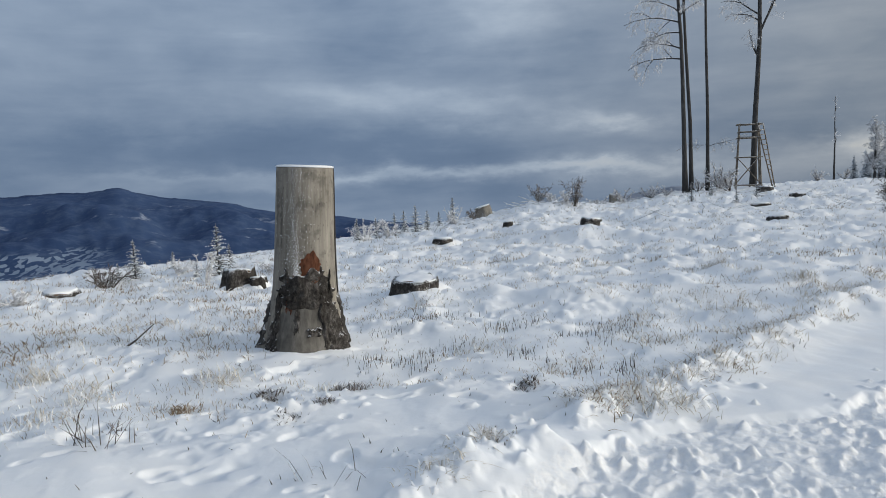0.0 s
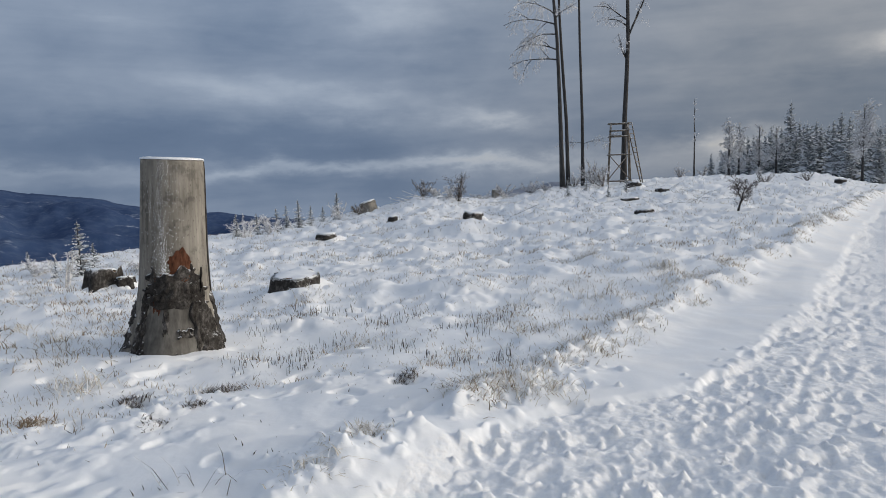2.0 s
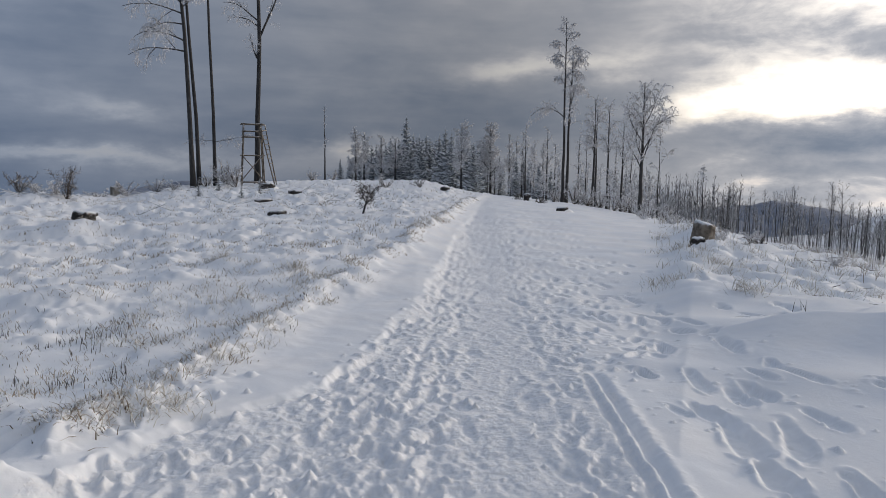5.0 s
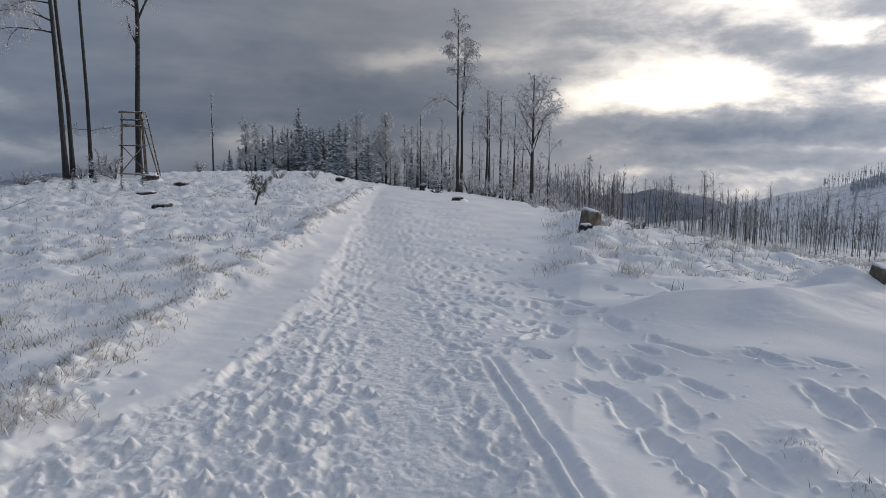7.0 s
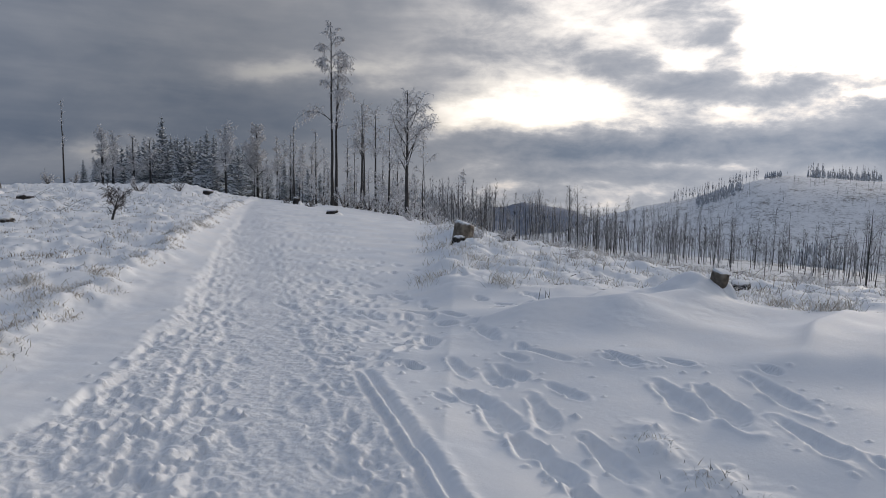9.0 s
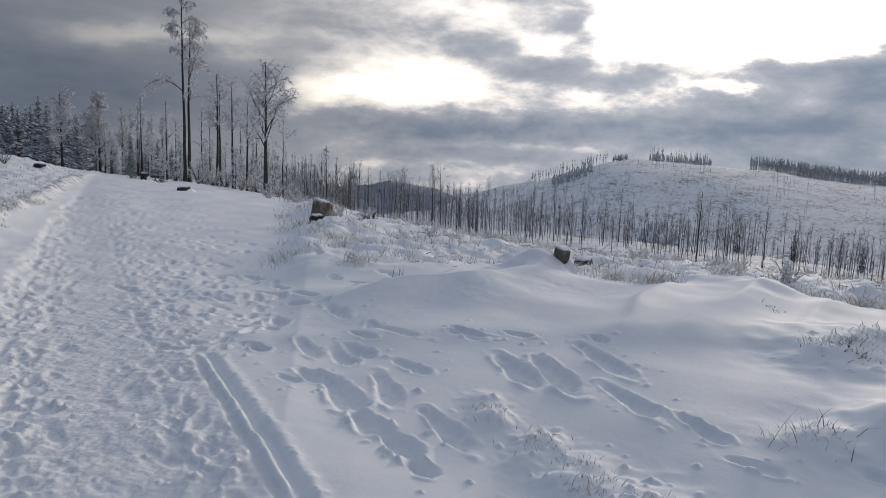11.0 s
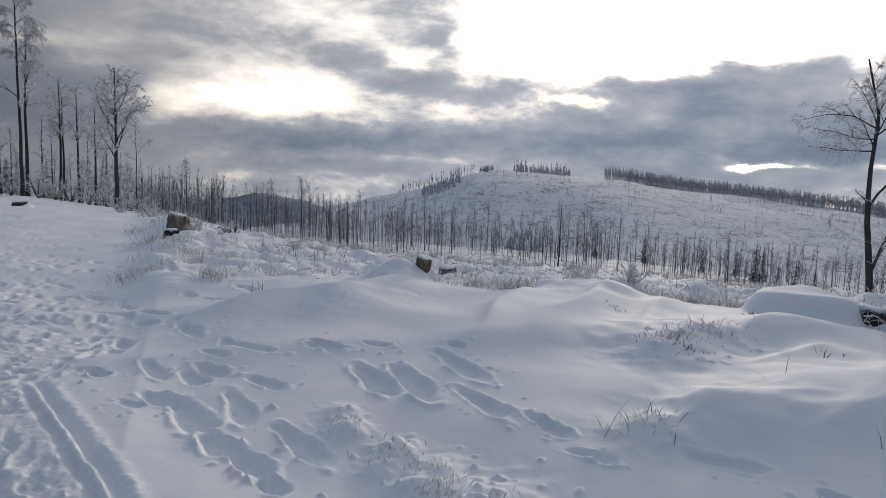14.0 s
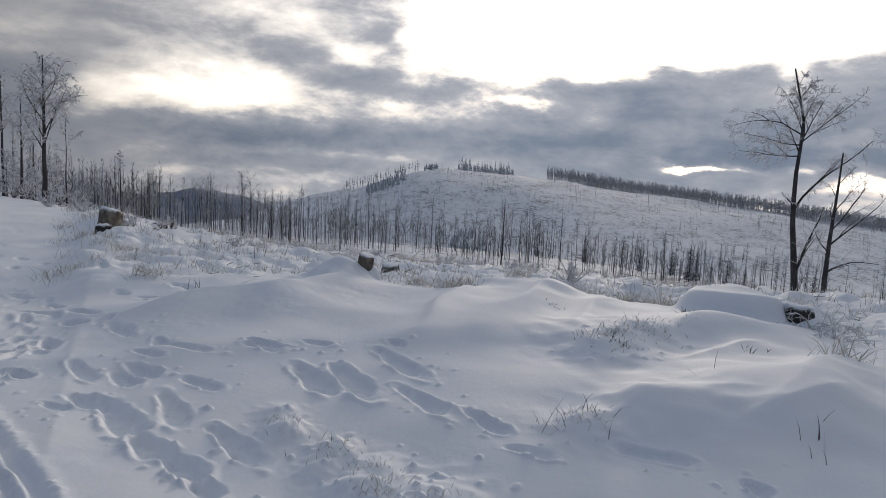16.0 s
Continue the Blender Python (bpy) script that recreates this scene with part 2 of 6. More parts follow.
def dark_twig(n):
    q = own(n)
    a = n.noise(q, 7.0, 3)
    c = n.mix(n.step(a, 0.35, 0.7), rgb(0.06, 0.05, 0.045), rgb(0.17, 0.14, 0.12))
    return n.mix(n.math("MULTIPLY", tops(n, 0.2, 0.8, q, 4.0, 0.8), 0.8), c, SNOW), 0.85, None, 0


def grey_twig(n):
    r = n.add("ShaderNodeNewGeometry").outputs["Random Per Island"]
    return n.ramp(r, [(0.0, (0.14, 0.135, 0.13)), (0.5, (0.36, 0.355, 0.355)), (1.0, (0.76, 0.77, 0.79))]), 0.9, None, 0


def needles(n):
    q = own(n)
    a = n.noise(q, 3.0, 4, 0.6)
    c = n.mix(n.step(a, 0.35, 0.65), rgb(0.10, 0.12, 0.125), rgb(0.26, 0.285, 0.30))
    return n.mix(n.math("MULTIPLY", tops(n, -0.9, 0.1, q, 1.6, 1.2), 0.95), c, rgb(0.80, 0.83, 0.87)), 0.8, a, 0.03


def dark_needles(n):
    q = own(n)
    a = n.noise(q, 3.0, 4, 0.6)
    c = n.mix(n.step(a, 0.35, 0.65), rgb(0.028, 0.036, 0.036), rgb(0.060, 0.070, 0.068))
    return n.mix(n.math("MULTIPLY", tops(n, 0.2, 0.9, q, 2.2, 1.3), 0.6), c, SNOW), 0.8, a, 0.03


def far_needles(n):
    # rimed needles, paled further by distance haze put into the colour
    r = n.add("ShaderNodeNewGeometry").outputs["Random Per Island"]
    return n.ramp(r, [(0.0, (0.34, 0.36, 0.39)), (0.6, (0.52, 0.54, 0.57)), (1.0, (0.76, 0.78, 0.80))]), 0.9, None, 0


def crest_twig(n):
    # rime on twigs, with the far haze also painted in as lighter grey
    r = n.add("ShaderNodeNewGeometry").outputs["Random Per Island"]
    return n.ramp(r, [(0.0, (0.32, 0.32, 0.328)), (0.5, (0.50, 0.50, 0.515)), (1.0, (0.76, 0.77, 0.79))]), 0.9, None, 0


def weathered(n):
    q = own(n)
    g = n.noise(n.vmath("MULTIPLY", q, (1.0, 1.0, 0.06)).outputs[0], 26.0, 5, 0.6)
    s = n.noise(n.vmath("MULTIPLY", q, (1.0, 1.0, 0.35)).outputs[0], 3.0, 4, 0.55)
    c = n.ramp(n.math("ADD", n.math("MULTIPLY", g, 0.55), n.math("MULTIPLY", s, 0.45)), [(0.30, (0.08, 0.073, 0.064)), (0.43, (0.185, 0.17, 0.147)), (0.58, (0.30, 0.277, 0.24)), (0.78, (0.42, 0.39, 0.34))])
    blot = n.noise(q, 7.0, 5, 0.65)
    c = n.mix(n.math("MULTIPLY", n.step(blot, 0.52, 0.66), 0.55), c, rgb(0.085, 0.078, 0.07))
    fleck = n.noise(n.vmath("MULTIPLY", q, (1.0, 1.0, 0.5)).outputs[0], 70.0, 2, 0.5)
    c = n.mix(n.math("MULTIPLY", n.step(fleck, 0.64, 0.70), 0.6), c, rgb(0.05, 0.045, 0.042))
    return c, 0.85, g, 0.006


def wet_wood(n):
    q = own(n)
    g = n.noise(n.vmath("MULTIPLY", q, (1.0, 1.0, 0.10)).outputs[0], 22.0, 5, 0.6)
    b = n.noise(q, 4.0, 4, 0.6)
    c = n.ramp(n.math("ADD", n.math("MULTIPLY", g, 0.5), n.math("MULTIPLY", b, 0.5)), [(0.32, (0.045, 0.042, 0.039)), (0.48, (0.115, 0.108, 0.098)), (0.66, (0.20, 0.19, 0.175))])
    return c, 0.75, g, 0.006


def old_bark(n):
    q = own(n)
    a = n.noise(n.vmath("MULTIPLY", q, (1.0, 1.0, 0.6)).outputs[0], 30.0, 7, 0.74)
    b = n.noise(q, 5.0, 4, 0.6)
    c = n.ramp(n.math("ADD", n.math("MULTIPLY", a, 0.6), n.math("MULTIPLY", b, 0.4)), [(0.38, (0.016, 0.014, 0.013)), (0.52, (0.060, 0.055, 0.051)), (0.62, (0.155, 0.145, 0.138)), (0.74, (0.36, 0.355, 0.35))])
    return n.mix(n.math("MULTIPLY", tops(n, 0.55, 0.9, q, 45.0, 1.1), 0.8), c, SNOW), 0.92, a, 0.045


def rot(n):
    q = own(n)
    a = n.noise(n.vmath("MULTIPLY", q, (1.0, 1.0, 0.3)).outputs[0], 30.0, 5, 0.65)
    return n.ramp(a, [(0.3, (0.035, 0.016, 0.010)), (0.5, (0.105, 0.042, 0.024)), (0.7, (0.145, 0.068, 0.042))]), 0.9, a, 0.01


def cut_wood(n):
    q = own(n)
    a = n.noise(n.vmath("MULTIPLY", q, (1.0, 1.0, 0.15)).outputs[0], 18.0, 5, 0.6)
    return n.ramp(a, [(0.3, (0.12, 0.085, 0.06)), (0.55, (0.24, 0.18, 0.13)), (0.75, (0.36, 0.29, 0.22))]), 0.9, a, 0.01


def hide_wood(n):
    q = own(n)
    a = n.noise(q, 6.0, 4)
    c = n.mix(n.step(a, 0.35, 0.65), rgb(0.10, 0.085, 0.07), rgb(0.26, 0.225, 0.185))
    return n.mix(n.math("MULTIPLY", tops(n, 0.5, 0.9, q, 5.0, 0.6), 0.9), c, SNOW), 0.9, a, 0.01


def far_twig(n):
    r = n.add("ShaderNodeNewGeometry").outputs["Random Per Island"]
    return n.ramp(r, [(0.0, (0.11, 0.108, 0.108)), (0.4, (0.27, 0.27, 0.275)), (1.0, (0.66, 0.67, 0.69))]), 0.9, None, 0


def dry_grass(n):
    p = place(n)
    a = n.noise(p, 1.1, 3)
    r = n.add("ShaderNodeNewGeometry").outputs["Random Per Island"]
    c = n.ramp(n.math("ADD", n.math("MULTIPLY", a, 0.5), n.math("MULTIPLY", r, 0.5)), [(0.2, (0.12, 0.085, 0.055)), (0.42, (0.25, 0.19, 0.13)), (0.58, (0.44, 0.36, 0.28)), (0.74, (0.74, 0.73, 0.71))])
    return c, 0.85, None, 0


def rime_grass(n):
    r = n.add("ShaderNodeNewGeometry").outputs["Random Per Island"]
    return n.ramp(r, [(0.1, (0.46, 0.41, 0.34)), (0.35, (0.68, 0.66, 0.62)), (0.7, (0.84, 0.85, 0.87))]), 0.8, None, 0


M = {k: material(k, f) for k, f in dict(snow=snow, trodden_snow=trodden_snow, slope_snow=slope_snow, valley=valley, mountain=mountain, hazy_ridge=hazy_ridge, bark=bark, grey_bark=grey_bark, rime_twig=rime_twig, dark_twig=dark_twig, grey_twig=grey_twig, needles=needles, dark_needles=dark_needles, far_needles=far_needles, crest_twig=crest_twig, weathered=weathered, wet_wood=wet_wood, old_bark=old_bark, rot=rot, cut_wood=cut_wood, hide_wood=hide_wood, far_twig=far_twig, dry_grass=dry_grass, rime_grass=rime_grass).items()}

# ---- shape of the land ----
rnd = np.random.default_rng(7)
PERM = np.concatenate([rnd.permutation(256)] * 2)
ANG = rnd.random(256) * 2 * np.pi


def perlin(x, y):
    xi, yi = np.floor(x).astype(int), np.floor(y).astype(int)
    xf, yf = x - xi, y - yi

    def dot(i, j):
        a = ANG[PERM[(PERM[(xi + i) & 255] + yi + j) & 255]]
        return np.cos(a) * (xf - i) + np.sin(a) * (yf - j)

    fu, fv = xf ** 3 * (xf * (6 * xf - 15) + 10), yf ** 3 * (yf * (6 * yf - 15) + 10)
    top = dot(0, 0) * (1 - fu) + dot(1, 0) * fu
    return (top * (1 - fv) + (dot(0, 1) * (1 - fu) + dot(1, 1) * fu) * fv) * 1.5


def fbm(x, y, octaves=4, gain=0.5):
    total, amp = 0.0, 1.0
    for k in range(octaves):
        total = total + amp * perlin(x + 17.3 * k, y - 9.1 * k)
        x, y, amp = x * 2.03, y * 2.03, amp * gain
    return total


def sstep(v, lo, hi):
    s = np.clip((v - lo) / (hi - lo), 0, 1)
    return s * s * (3 - 2 * s)


# shoulder of the hill: azimuth, distance, and how far below eye level it shows (degrees)
CREST = np.array([(-180, 30, -4.0), (-60, 15, -7.1), (-33, 15, -7.0), (-22, 18, -6.6), (-8, 26, -5.15), (-1, 30, -4.35), (4, 34, -3.6), (8.5, 38, -2.9), (15, 42, -2.95),
                  (19, 46, -2.2), (25, 52, -1.75), (33, 60, -1.55), (38.5, 62, -1.5), (43, 62, -2.45), (50, 58, -2.95), (55.5, 40, -3.85), (61, 20, -5.2), (67, 15, -6.9),
                  (74, 12.5, -8.4), (82, 12, -9.1), (92, 12, -9.3), (104, 12, -9.3), (114, 11.5, -9.2), (130, 12, -8.6), (180, 30, -4.0)])
# the slope below it, down to the standing wood
LOWER = np.array([(-180, 200, -6), (-60, 90, -14), (-8, 90, -12), (15, 110, -6.0), (25, 120, -3.2), (38, 140, -2.4), (46, 130, -2.9), (52, 130, -3.6), (58, 150, -4.6), (66, 160, -5.5),
                  (75, 170, -6.1), (92, 190, -6.6), (108, 190, -7.4), (120, 180, -7.8), (180, 200, -6)])
# the floor of the valley and the ridge across it
FLOOR = np.array([(-180, 900, -120), (-60, 1300, -230), (0, 1300, -230), (20, 900, -160), (40, 500, -70), (60, 480, -62), (92, 430, -56), (120, 400, -55), (180, 900, -120)])
RIDGE = np.array([(-180, 2600, -3.0), (-60, 2600, -8.0), (0, 2600, -8.0), (30, 1800, -3.6), (48, 1500, -5.0), (56, 1300, -6.5), (70, 1050, -4.8), (74, 950, -3.2), (76.5, 900, -2.5), (79.2, 900, -1.85), (82, 870, -0.95), (84.8, 850, 0.0), (86.7, 850, 0.27),
                  (92.5, 850, 0.02), (95.7, 850, -0.18), (103.4, 850, -1.0), (111.5, 850, -1.7), (117.6, 850, -2.35), (125, 900, -3.0), (180, 2600, -3.0)])


def across(table, az):
    """Both columns of a table at the azimuths az, gliding from row to row."""
    i = np.clip(np.searchsorted(table[:, 0], az, side="right") - 1, 0, len(table) - 2)
    f = (az - table[i, 0]) / (table[i + 1, 0] - table[i, 0])
    f = f * 0.6 + 0.4 * f * f * (3 - 2 * f)
    return table[i, 1] * (1 - f) + table[i + 1, 1] * f, table[i, 2] * (1 - f) + table[i + 1, 2] * f


def base_height(az, r):
    """The bare land at azimuth az (degrees) and distance r: a smooth curve through the shoulder, the slope, the valley and the ridge."""
    tan = lambda e: np.tan(np.radians(e))
    r1, e1 = across(CREST, az)
    r2, e2 = across(LOWER, az)
    r3, z3 = across(FLOOR, az)
    r4, e4 = across(RIDGE, az)
    k0 = np.zeros_like(r1)
    rs = np.stack([k0 + 0.01, r1 * 0.45, r1, r2, r3, r4, k0 + 5200.0])
    zs = np.stack([k0, (EYE + r1 * tan(e1)) * 0.25, EYE + r1 * tan(e1), EYE + r2 * tan(e2), z3, EYE + r4 * tan(e4), EYE + r4 * tan(e4) - 330.0])
    ls = np.log(rs + 6.0)
    h = np.diff(ls, axis=0)
    d = np.diff(zs, axis=0) / h
    m = np.zeros_like(zs)
    m[0], m[-1] = 0.0, d[-1]
    for k in range(1, len(zs) - 1):
        same = d[k - 1] * d[k] > 0
        m[k] = np.where(same, 2 * d[k - 1] * d[k] / np.where(same, d[k - 1] + d[k], 1), 0)
    lr = np.log(np.maximum(r, 0.01) + 6.0)
    out = np.zeros_like(lr)
    for k in range(len(zs) - 1):
        t = (lr - ls[k]) / h[k]
        inside = (t >= 0) & ((t < 1) | (k == len(zs) - 2))
        t2, t3 = t * t, t * t * t
        v = (2 * t3 - 3 * t2 + 1) * zs[k] + (t3 - 2 * t2 + t) * h[k] * m[k] + (3 * t2 - 2 * t3) * zs[k + 1] + (t3 - t2) * h[k] * m[k + 1]
        out = np.where(inside, v, out)
    return out


# the trodden way runs at 43 degrees past the camera
WAY = radians(43.0)
BANK = np.array([(-60, -4.8), (-8, -3.0), (0, -2.25), (3, -2.05), (4.2, -1.95), (6, -1.76), (7.3, -1.70), (8.8, -1.56), (13, -1.14), (20, -0.78), (29, -0.45), (34, -0.2), (60, 1.1), (90, 2.5)])
TROD = np.array([(-60, -3.9), (-8, -2.4), (0, -1.8), (3, -1.95), (3.5, -1.78), (4.0, -1.55), (4.6, -1.05), (5.0, -0.92), (6.7, -0.74), (7.8, -0.58), (15, -0.38), (20, -0.27), (34, 0.2), (60, 1.4), (90, 2.7)])


def way_coords(x, y):
    """Along the way, across it, and the lines of its bank and of its trodden part."""
    u = x * math.sin(WAY) + y * math.cos(WAY)
    v = x * math.cos(WAY) - y * math.sin(WAY)
    return u, v, np.interp(u, BANK[:, 0], BANK[:, 1]), np.interp(u, TROD[:, 0], TROD[:, 1])


# snow heaped over stumps and brushwood: azimuth, distance, radius, height
MOUNDS = [(80.2, 9.2, 0.40, 0.34), (113.0, 7.7, 0.7, 0.06), (96.5, 9.6, 0.8, 0.22), (103.8, 6.4, 0.5, 0.17), (103.2, 4.35, 0.22, 0.09), (109.4, 4.75, 0.34, 0.11), (88, 10.8, 0.7, 0.18), (8.8, 31, 2.0, 0.42),
          (-12.0, 6.45, 0.75, 0.10), (-2.4, 8.9, 0.8, 0.16), (61, 19.2, 0.9, 0.25), (63.5, 15.5, 0.8, 0.22), (12.6, 17.2, 1.1, 0.22), (114.5, 5.3, 0.7, 0.16), (87.4, 3.4, 0.22, 0.07), (86.2, 3.7, 0.16, 0.05), (82.7, 3.9, 0.13, 0.07), (81.5, 3.7, 0.10, 0.05), (84.5, 3.5, 0.10, 0.05), (89.3, 3.2, 0.12, 0.06), (78.4, 4.15, 0.12, 0.07), (77.5, 4.4, 0.12, 0.04), (92.5, 3.35, 0.22, 0.06), (105.5, 6.9, 0.3, 0.10), (102.2, 6.0, 0.25, 0.07), (106.5, 4.7, 0.28, 0.07), (3.6, 3.6, 0.30, 0.08), (-1, 3.25, 0.35, 0.07)]
humps = np.random.default_rng(5)
for k in range(60):
    MOUNDS.append((humps.uniform(60, 120), humps.uniform(9.3, 22), humps.uniform(0.12, 0.36), humps.uniform(0.04, 0.13)))
for k in range(70):
    MOUNDS.append((humps.uniform(-34, 40), humps.uniform(6.5, 28), humps.uniform(0.12, 0.36), humps.uniform(0.03, 0.09)))
# prints: azimuth, distance, heading, half length, half width, depth
TRAIL = [(58.0, 5.52, 34, 0.13, 0.08, 0.09), (59.2, 6.60, 52, 0.42, 0.09, 0.06), (61.9, 5.51, 41, 0.29, 0.09, 0.07), (65.0, 5.28, 44, 0.24, 0.10, 0.07), (66.3, 5.42, 37, 0.24, 0.10, 0.10), (70.8, 4.98, 33, 0.23, 0.08, 0.07), (62.8, 4.83, 21, 0.19, 0.12, 0.09), (65.4, 4.47, 50, 0.41, 0.13, 0.10), (68.0, 3.98, 41, 0.22, 0.11, 0.10), (70.9, 3.72, 36, 0.20, 0.11, 0.11), (72.8, 3.50, 28, 0.12, 0.09, 0.11), (69.2, 4.53, 55, 0.36, 0.10, 0.07), (74.7, 3.98, 39, 0.31, 0.10, 0.10), (60.6, 4.73, 22, 0.15, 0.06, 0.04)]
CROSSING = [(80.1, 4.97, 49, 0.36, 0.14, 0.10), (83.0, 4.99, 58, 0.42, 0.13, 0.10), (86.7, 5.34, 54, 0.42, 0.10, 0.09), (89.4, 4.57, 54, 0.36, 0.09, 0.09), (95.0, 4.27, 47, 0.22, 0.07, 0.09), (99.2, 3.95, 18, 0.17, 0.07, 0.07), (108.3, 4.10, 27, 0.25, 0.08, 0.07), (115.9, 3.93, 61, 0.10, 0.07, 0.09), (63.9, 6.73, 48, 0.42, 0.10, 0.06), (75.3, 5.75, 22, 0.20, 0.06, 0.07), (79.5, 5.78, 6, 0.16, 0.06, 0.06), (86.1, 5.78, 43, 0.13, 0.06, 0.07), (66.4, 5.78, 25, 0.18, 0.06, 0.06)]
FAR = [(59.2, 6.65, 51, 0.42, 0.07, 0.06), (57.8, 5.57, 32, 0.13, 0.07, 0.09), (63.8, 6.67, 48, 0.42, 0.08, 0.06), (58.0, 8.03, 10, 0.30, 0.06, 0.06), (61.1, 7.73, 25, 0.29, 0.06, 0.06), (47.0, 8.75, 22, 0.38, 0.07, 0.06), (51.1, 7.08, 22, 0.33, 0.07, 0.06), (54.0, 7.76, 11, 0.26, 0.06, 0.06), (69.4, 5.80, 20, 0.33, 0.06, 0.06), (75.1, 5.67, 17, 0.19, 0.06, 0.07), (54.2, 10.60, 34, 0.35, 0.06, 0.06), (56.5, 9.29, 33, 0.42, 0.06, 0.06), (53.2, 8.57, 12, 0.24, 0.06, 0.06), (65.6, 8.30, 5, 0.25, 0.06, 0.05)]
PRINTS = []
CLODS = []
boots = np.random.default_rng(3)


# snow clumps thrown up round the sprigs and the small hummock: azimuth, distance, spread, number
for a_, d_, sp_, n_ in ((82.6, 3.85, 0.14, 14), (87.4, 3.45, 0.20, 20), (91.5, 3.3, 0.2, 14), (78.3, 4.2, 0.10, 8), (103.5, 6.1, 0.28, 34), (105.8, 6.7, 0.25, 22), (102.6, 4.3, 0.12, 12), (-1.0, 3.25, 0.2, 26), (3.2, 3.6, 0.15, 18), (-9.5, 4.9, 0.3, 22), (-15.0, 4.8, 0.3, 20)):
    for j in range(n_):
        CLODS.append((a_ + math.degrees(boots.normal(0, sp_) / d_), d_ + boots.normal(0, sp_), 0.018 + 0.05 * boots.random() ** 2, boots.uniform(0.006, 0.022), boots.uniform(0, 3.14)))


def beside_way(u_, v_):
    x_, y_ = u_ * math.sin(WAY) + v_ * math.cos(WAY), u_ * math.cos(WAY) - v_ * math.sin(WAY)
    return math.degrees(math.atan2(x_, y_)), math.hypot(x_, y_)


# boots have churned both sides of the way from end to end; the middle is packed flat
for k in range(1300):
    u_ = 2.7 + 24 * boots.random() ** 1.45
    spread = 0.09 * max(0.0, u_ - 6)
    lane = boots.choice([-0.95, -0.6, -0.25, 0.3, 0.75, 1.05 + spread, 1.5 + 1.4 * spread], p=[0.16, 0.20, 0.20, 0.08, 0.16, 0.12, 0.08])
    v_ = lane + boots.normal(0, 0.16 + 0.3 * spread)
    if v_ < np.interp(u_, TROD[:, 0], TROD[:, 1]) - 0.02 or (v_ > 0.86 and u_ < 5.4):
        continue
    soft = 0.45 if 0.1 < v_ < 0.6 else 1.0
    at_, d_ = beside_way(u_, v_)
    PRINTS.append((at_, d_, 43 + boots.normal(0, 16), boots.uniform(0.10, 0.16), boots.uniform(0.045, 0.065), boots.uniform(0.008, 0.026) * soft * (1 + 0.07 * max(0.0, u_ - 6))))
    for j in range(boots.integers(1, 5)):
        at_, d_ = beside_way(u_ + boots.normal(0, 0.2), v_ + boots.normal(0, 0.12))
        CLODS.append((at_, d_, 0.016 + 0.05 * boots.random() ** 2, boots.uniform(0.005, 0.024) * soft, boots.uniform(0, 3.14)))
# a few steps off the way, onto the heath and over the snow beyond
for k in range(46):
    at_, d_ = boots.uniform(50, 70), boots.uniform(6.0, 13)
    PRINTS.append((at_, d_, boots.normal(50, 25), boots.uniform(0.12, 0.2), boots.uniform(0.05, 0.07), boots.uniform(0.04, 0.07)))
for k in range(24):
    at_, d_ = beside_way(boots.uniform(2.7, 4.8), boots.uniform(-2.4, -1.2))
    PRINTS.append((at_, d_, boots.normal(43, 30), boots.uniform(0.10, 0.16), boots.uniform(0.05, 0.08), boots.uniform(0.02, 0.045)))
    for j in range(4):
        CLODS.append((at_ + boots.normal(0, 2.2), d_ + boots.normal(0, 0.14), boots.uniform(0.02, 0.07), boots.uniform(0.01, 0.035), boots.uniform(0, 3.14)))
PRINTS += [(a_, d_, h_, l_ * 0.92, w_ * 0.80, p_ * 0.75) for a_, d_, h_, l_, w_, p_ in TRAIL + CROSSING + FAR]
for at_, d_, head_, long_, wide_, deep_ in TRAIL + CROSSING:
    for j in range(9):
        CLODS.append((at_ + boots.normal(0, 2.0), d_ + boots.normal(0, 0.16), 0.012 + 0.03 * boots.random() ** 2, boots.uniform(0.005, 0.020), boots.uniform(0, 3.14)))


for k in range(44):
    MOUNDS.append((humps.uniform(2, 43), humps.uniform(20, 58), humps.uniform(0.25, 0.8), humps.uniform(0.04, 0.15)))
for k in range(34):
    u_ = humps.uniform(7, 48)
    MOUNDS.append((*beside_way(u_, float(np.interp(u_, BANK[:, 0], BANK[:, 1])) - 0.35 + humps.normal(0, 0.25)), humps.uniform(0.10, 0.28), humps.uniform(0.03, 0.09)))


# tongues of drifted snow: from azimuth, distance to azimuth, distance, then half width and height
TAILS = [(81.4, 8.9, 72.4, 6.9, 0.36, 0.15), (76.0, 7.6, 62.4, 7.3, 0.26, 0.10), (90.5, 8.4, 86.8, 5.6, 0.26, 0.14), (98.0, 9.0, 90.8, 5.9, 0.34, 0.17), (102.8, 8.8, 99.6, 6.2, 0.28, 0.10), (110.3, 8.0, 106.3, 6.4, 0.40, 0.10), (113.6, 7.0, 107.3, 5.8, 0.20, 0.09), (119.5, 6.8, 115.0, 4.4, 0.34, 0.10), (75.5, 9.6, 68.5, 7.0, 0.25, 0.09), (120.0, 5.4, 112.5, 4.2, 0.30, 0.09)]


def rough(x, y, octaves=4, gain=0.5):
    """Uneven ground without a grain: each octave is turned and pushed about by the last."""
    out, amp = 0.0, 1.0
    for k in range(octaves):
        n_ = perlin(x + 31.7 * k, y - 12.9 * k)
        out = out + amp * n_
        x, y, amp = (0.8 * x - 0.6 * y) * 2.1 + 0.25 * n_, (0.6 * x + 0.8 * y) * 2.1 - 0.2 * n_, amp * gain
    return out


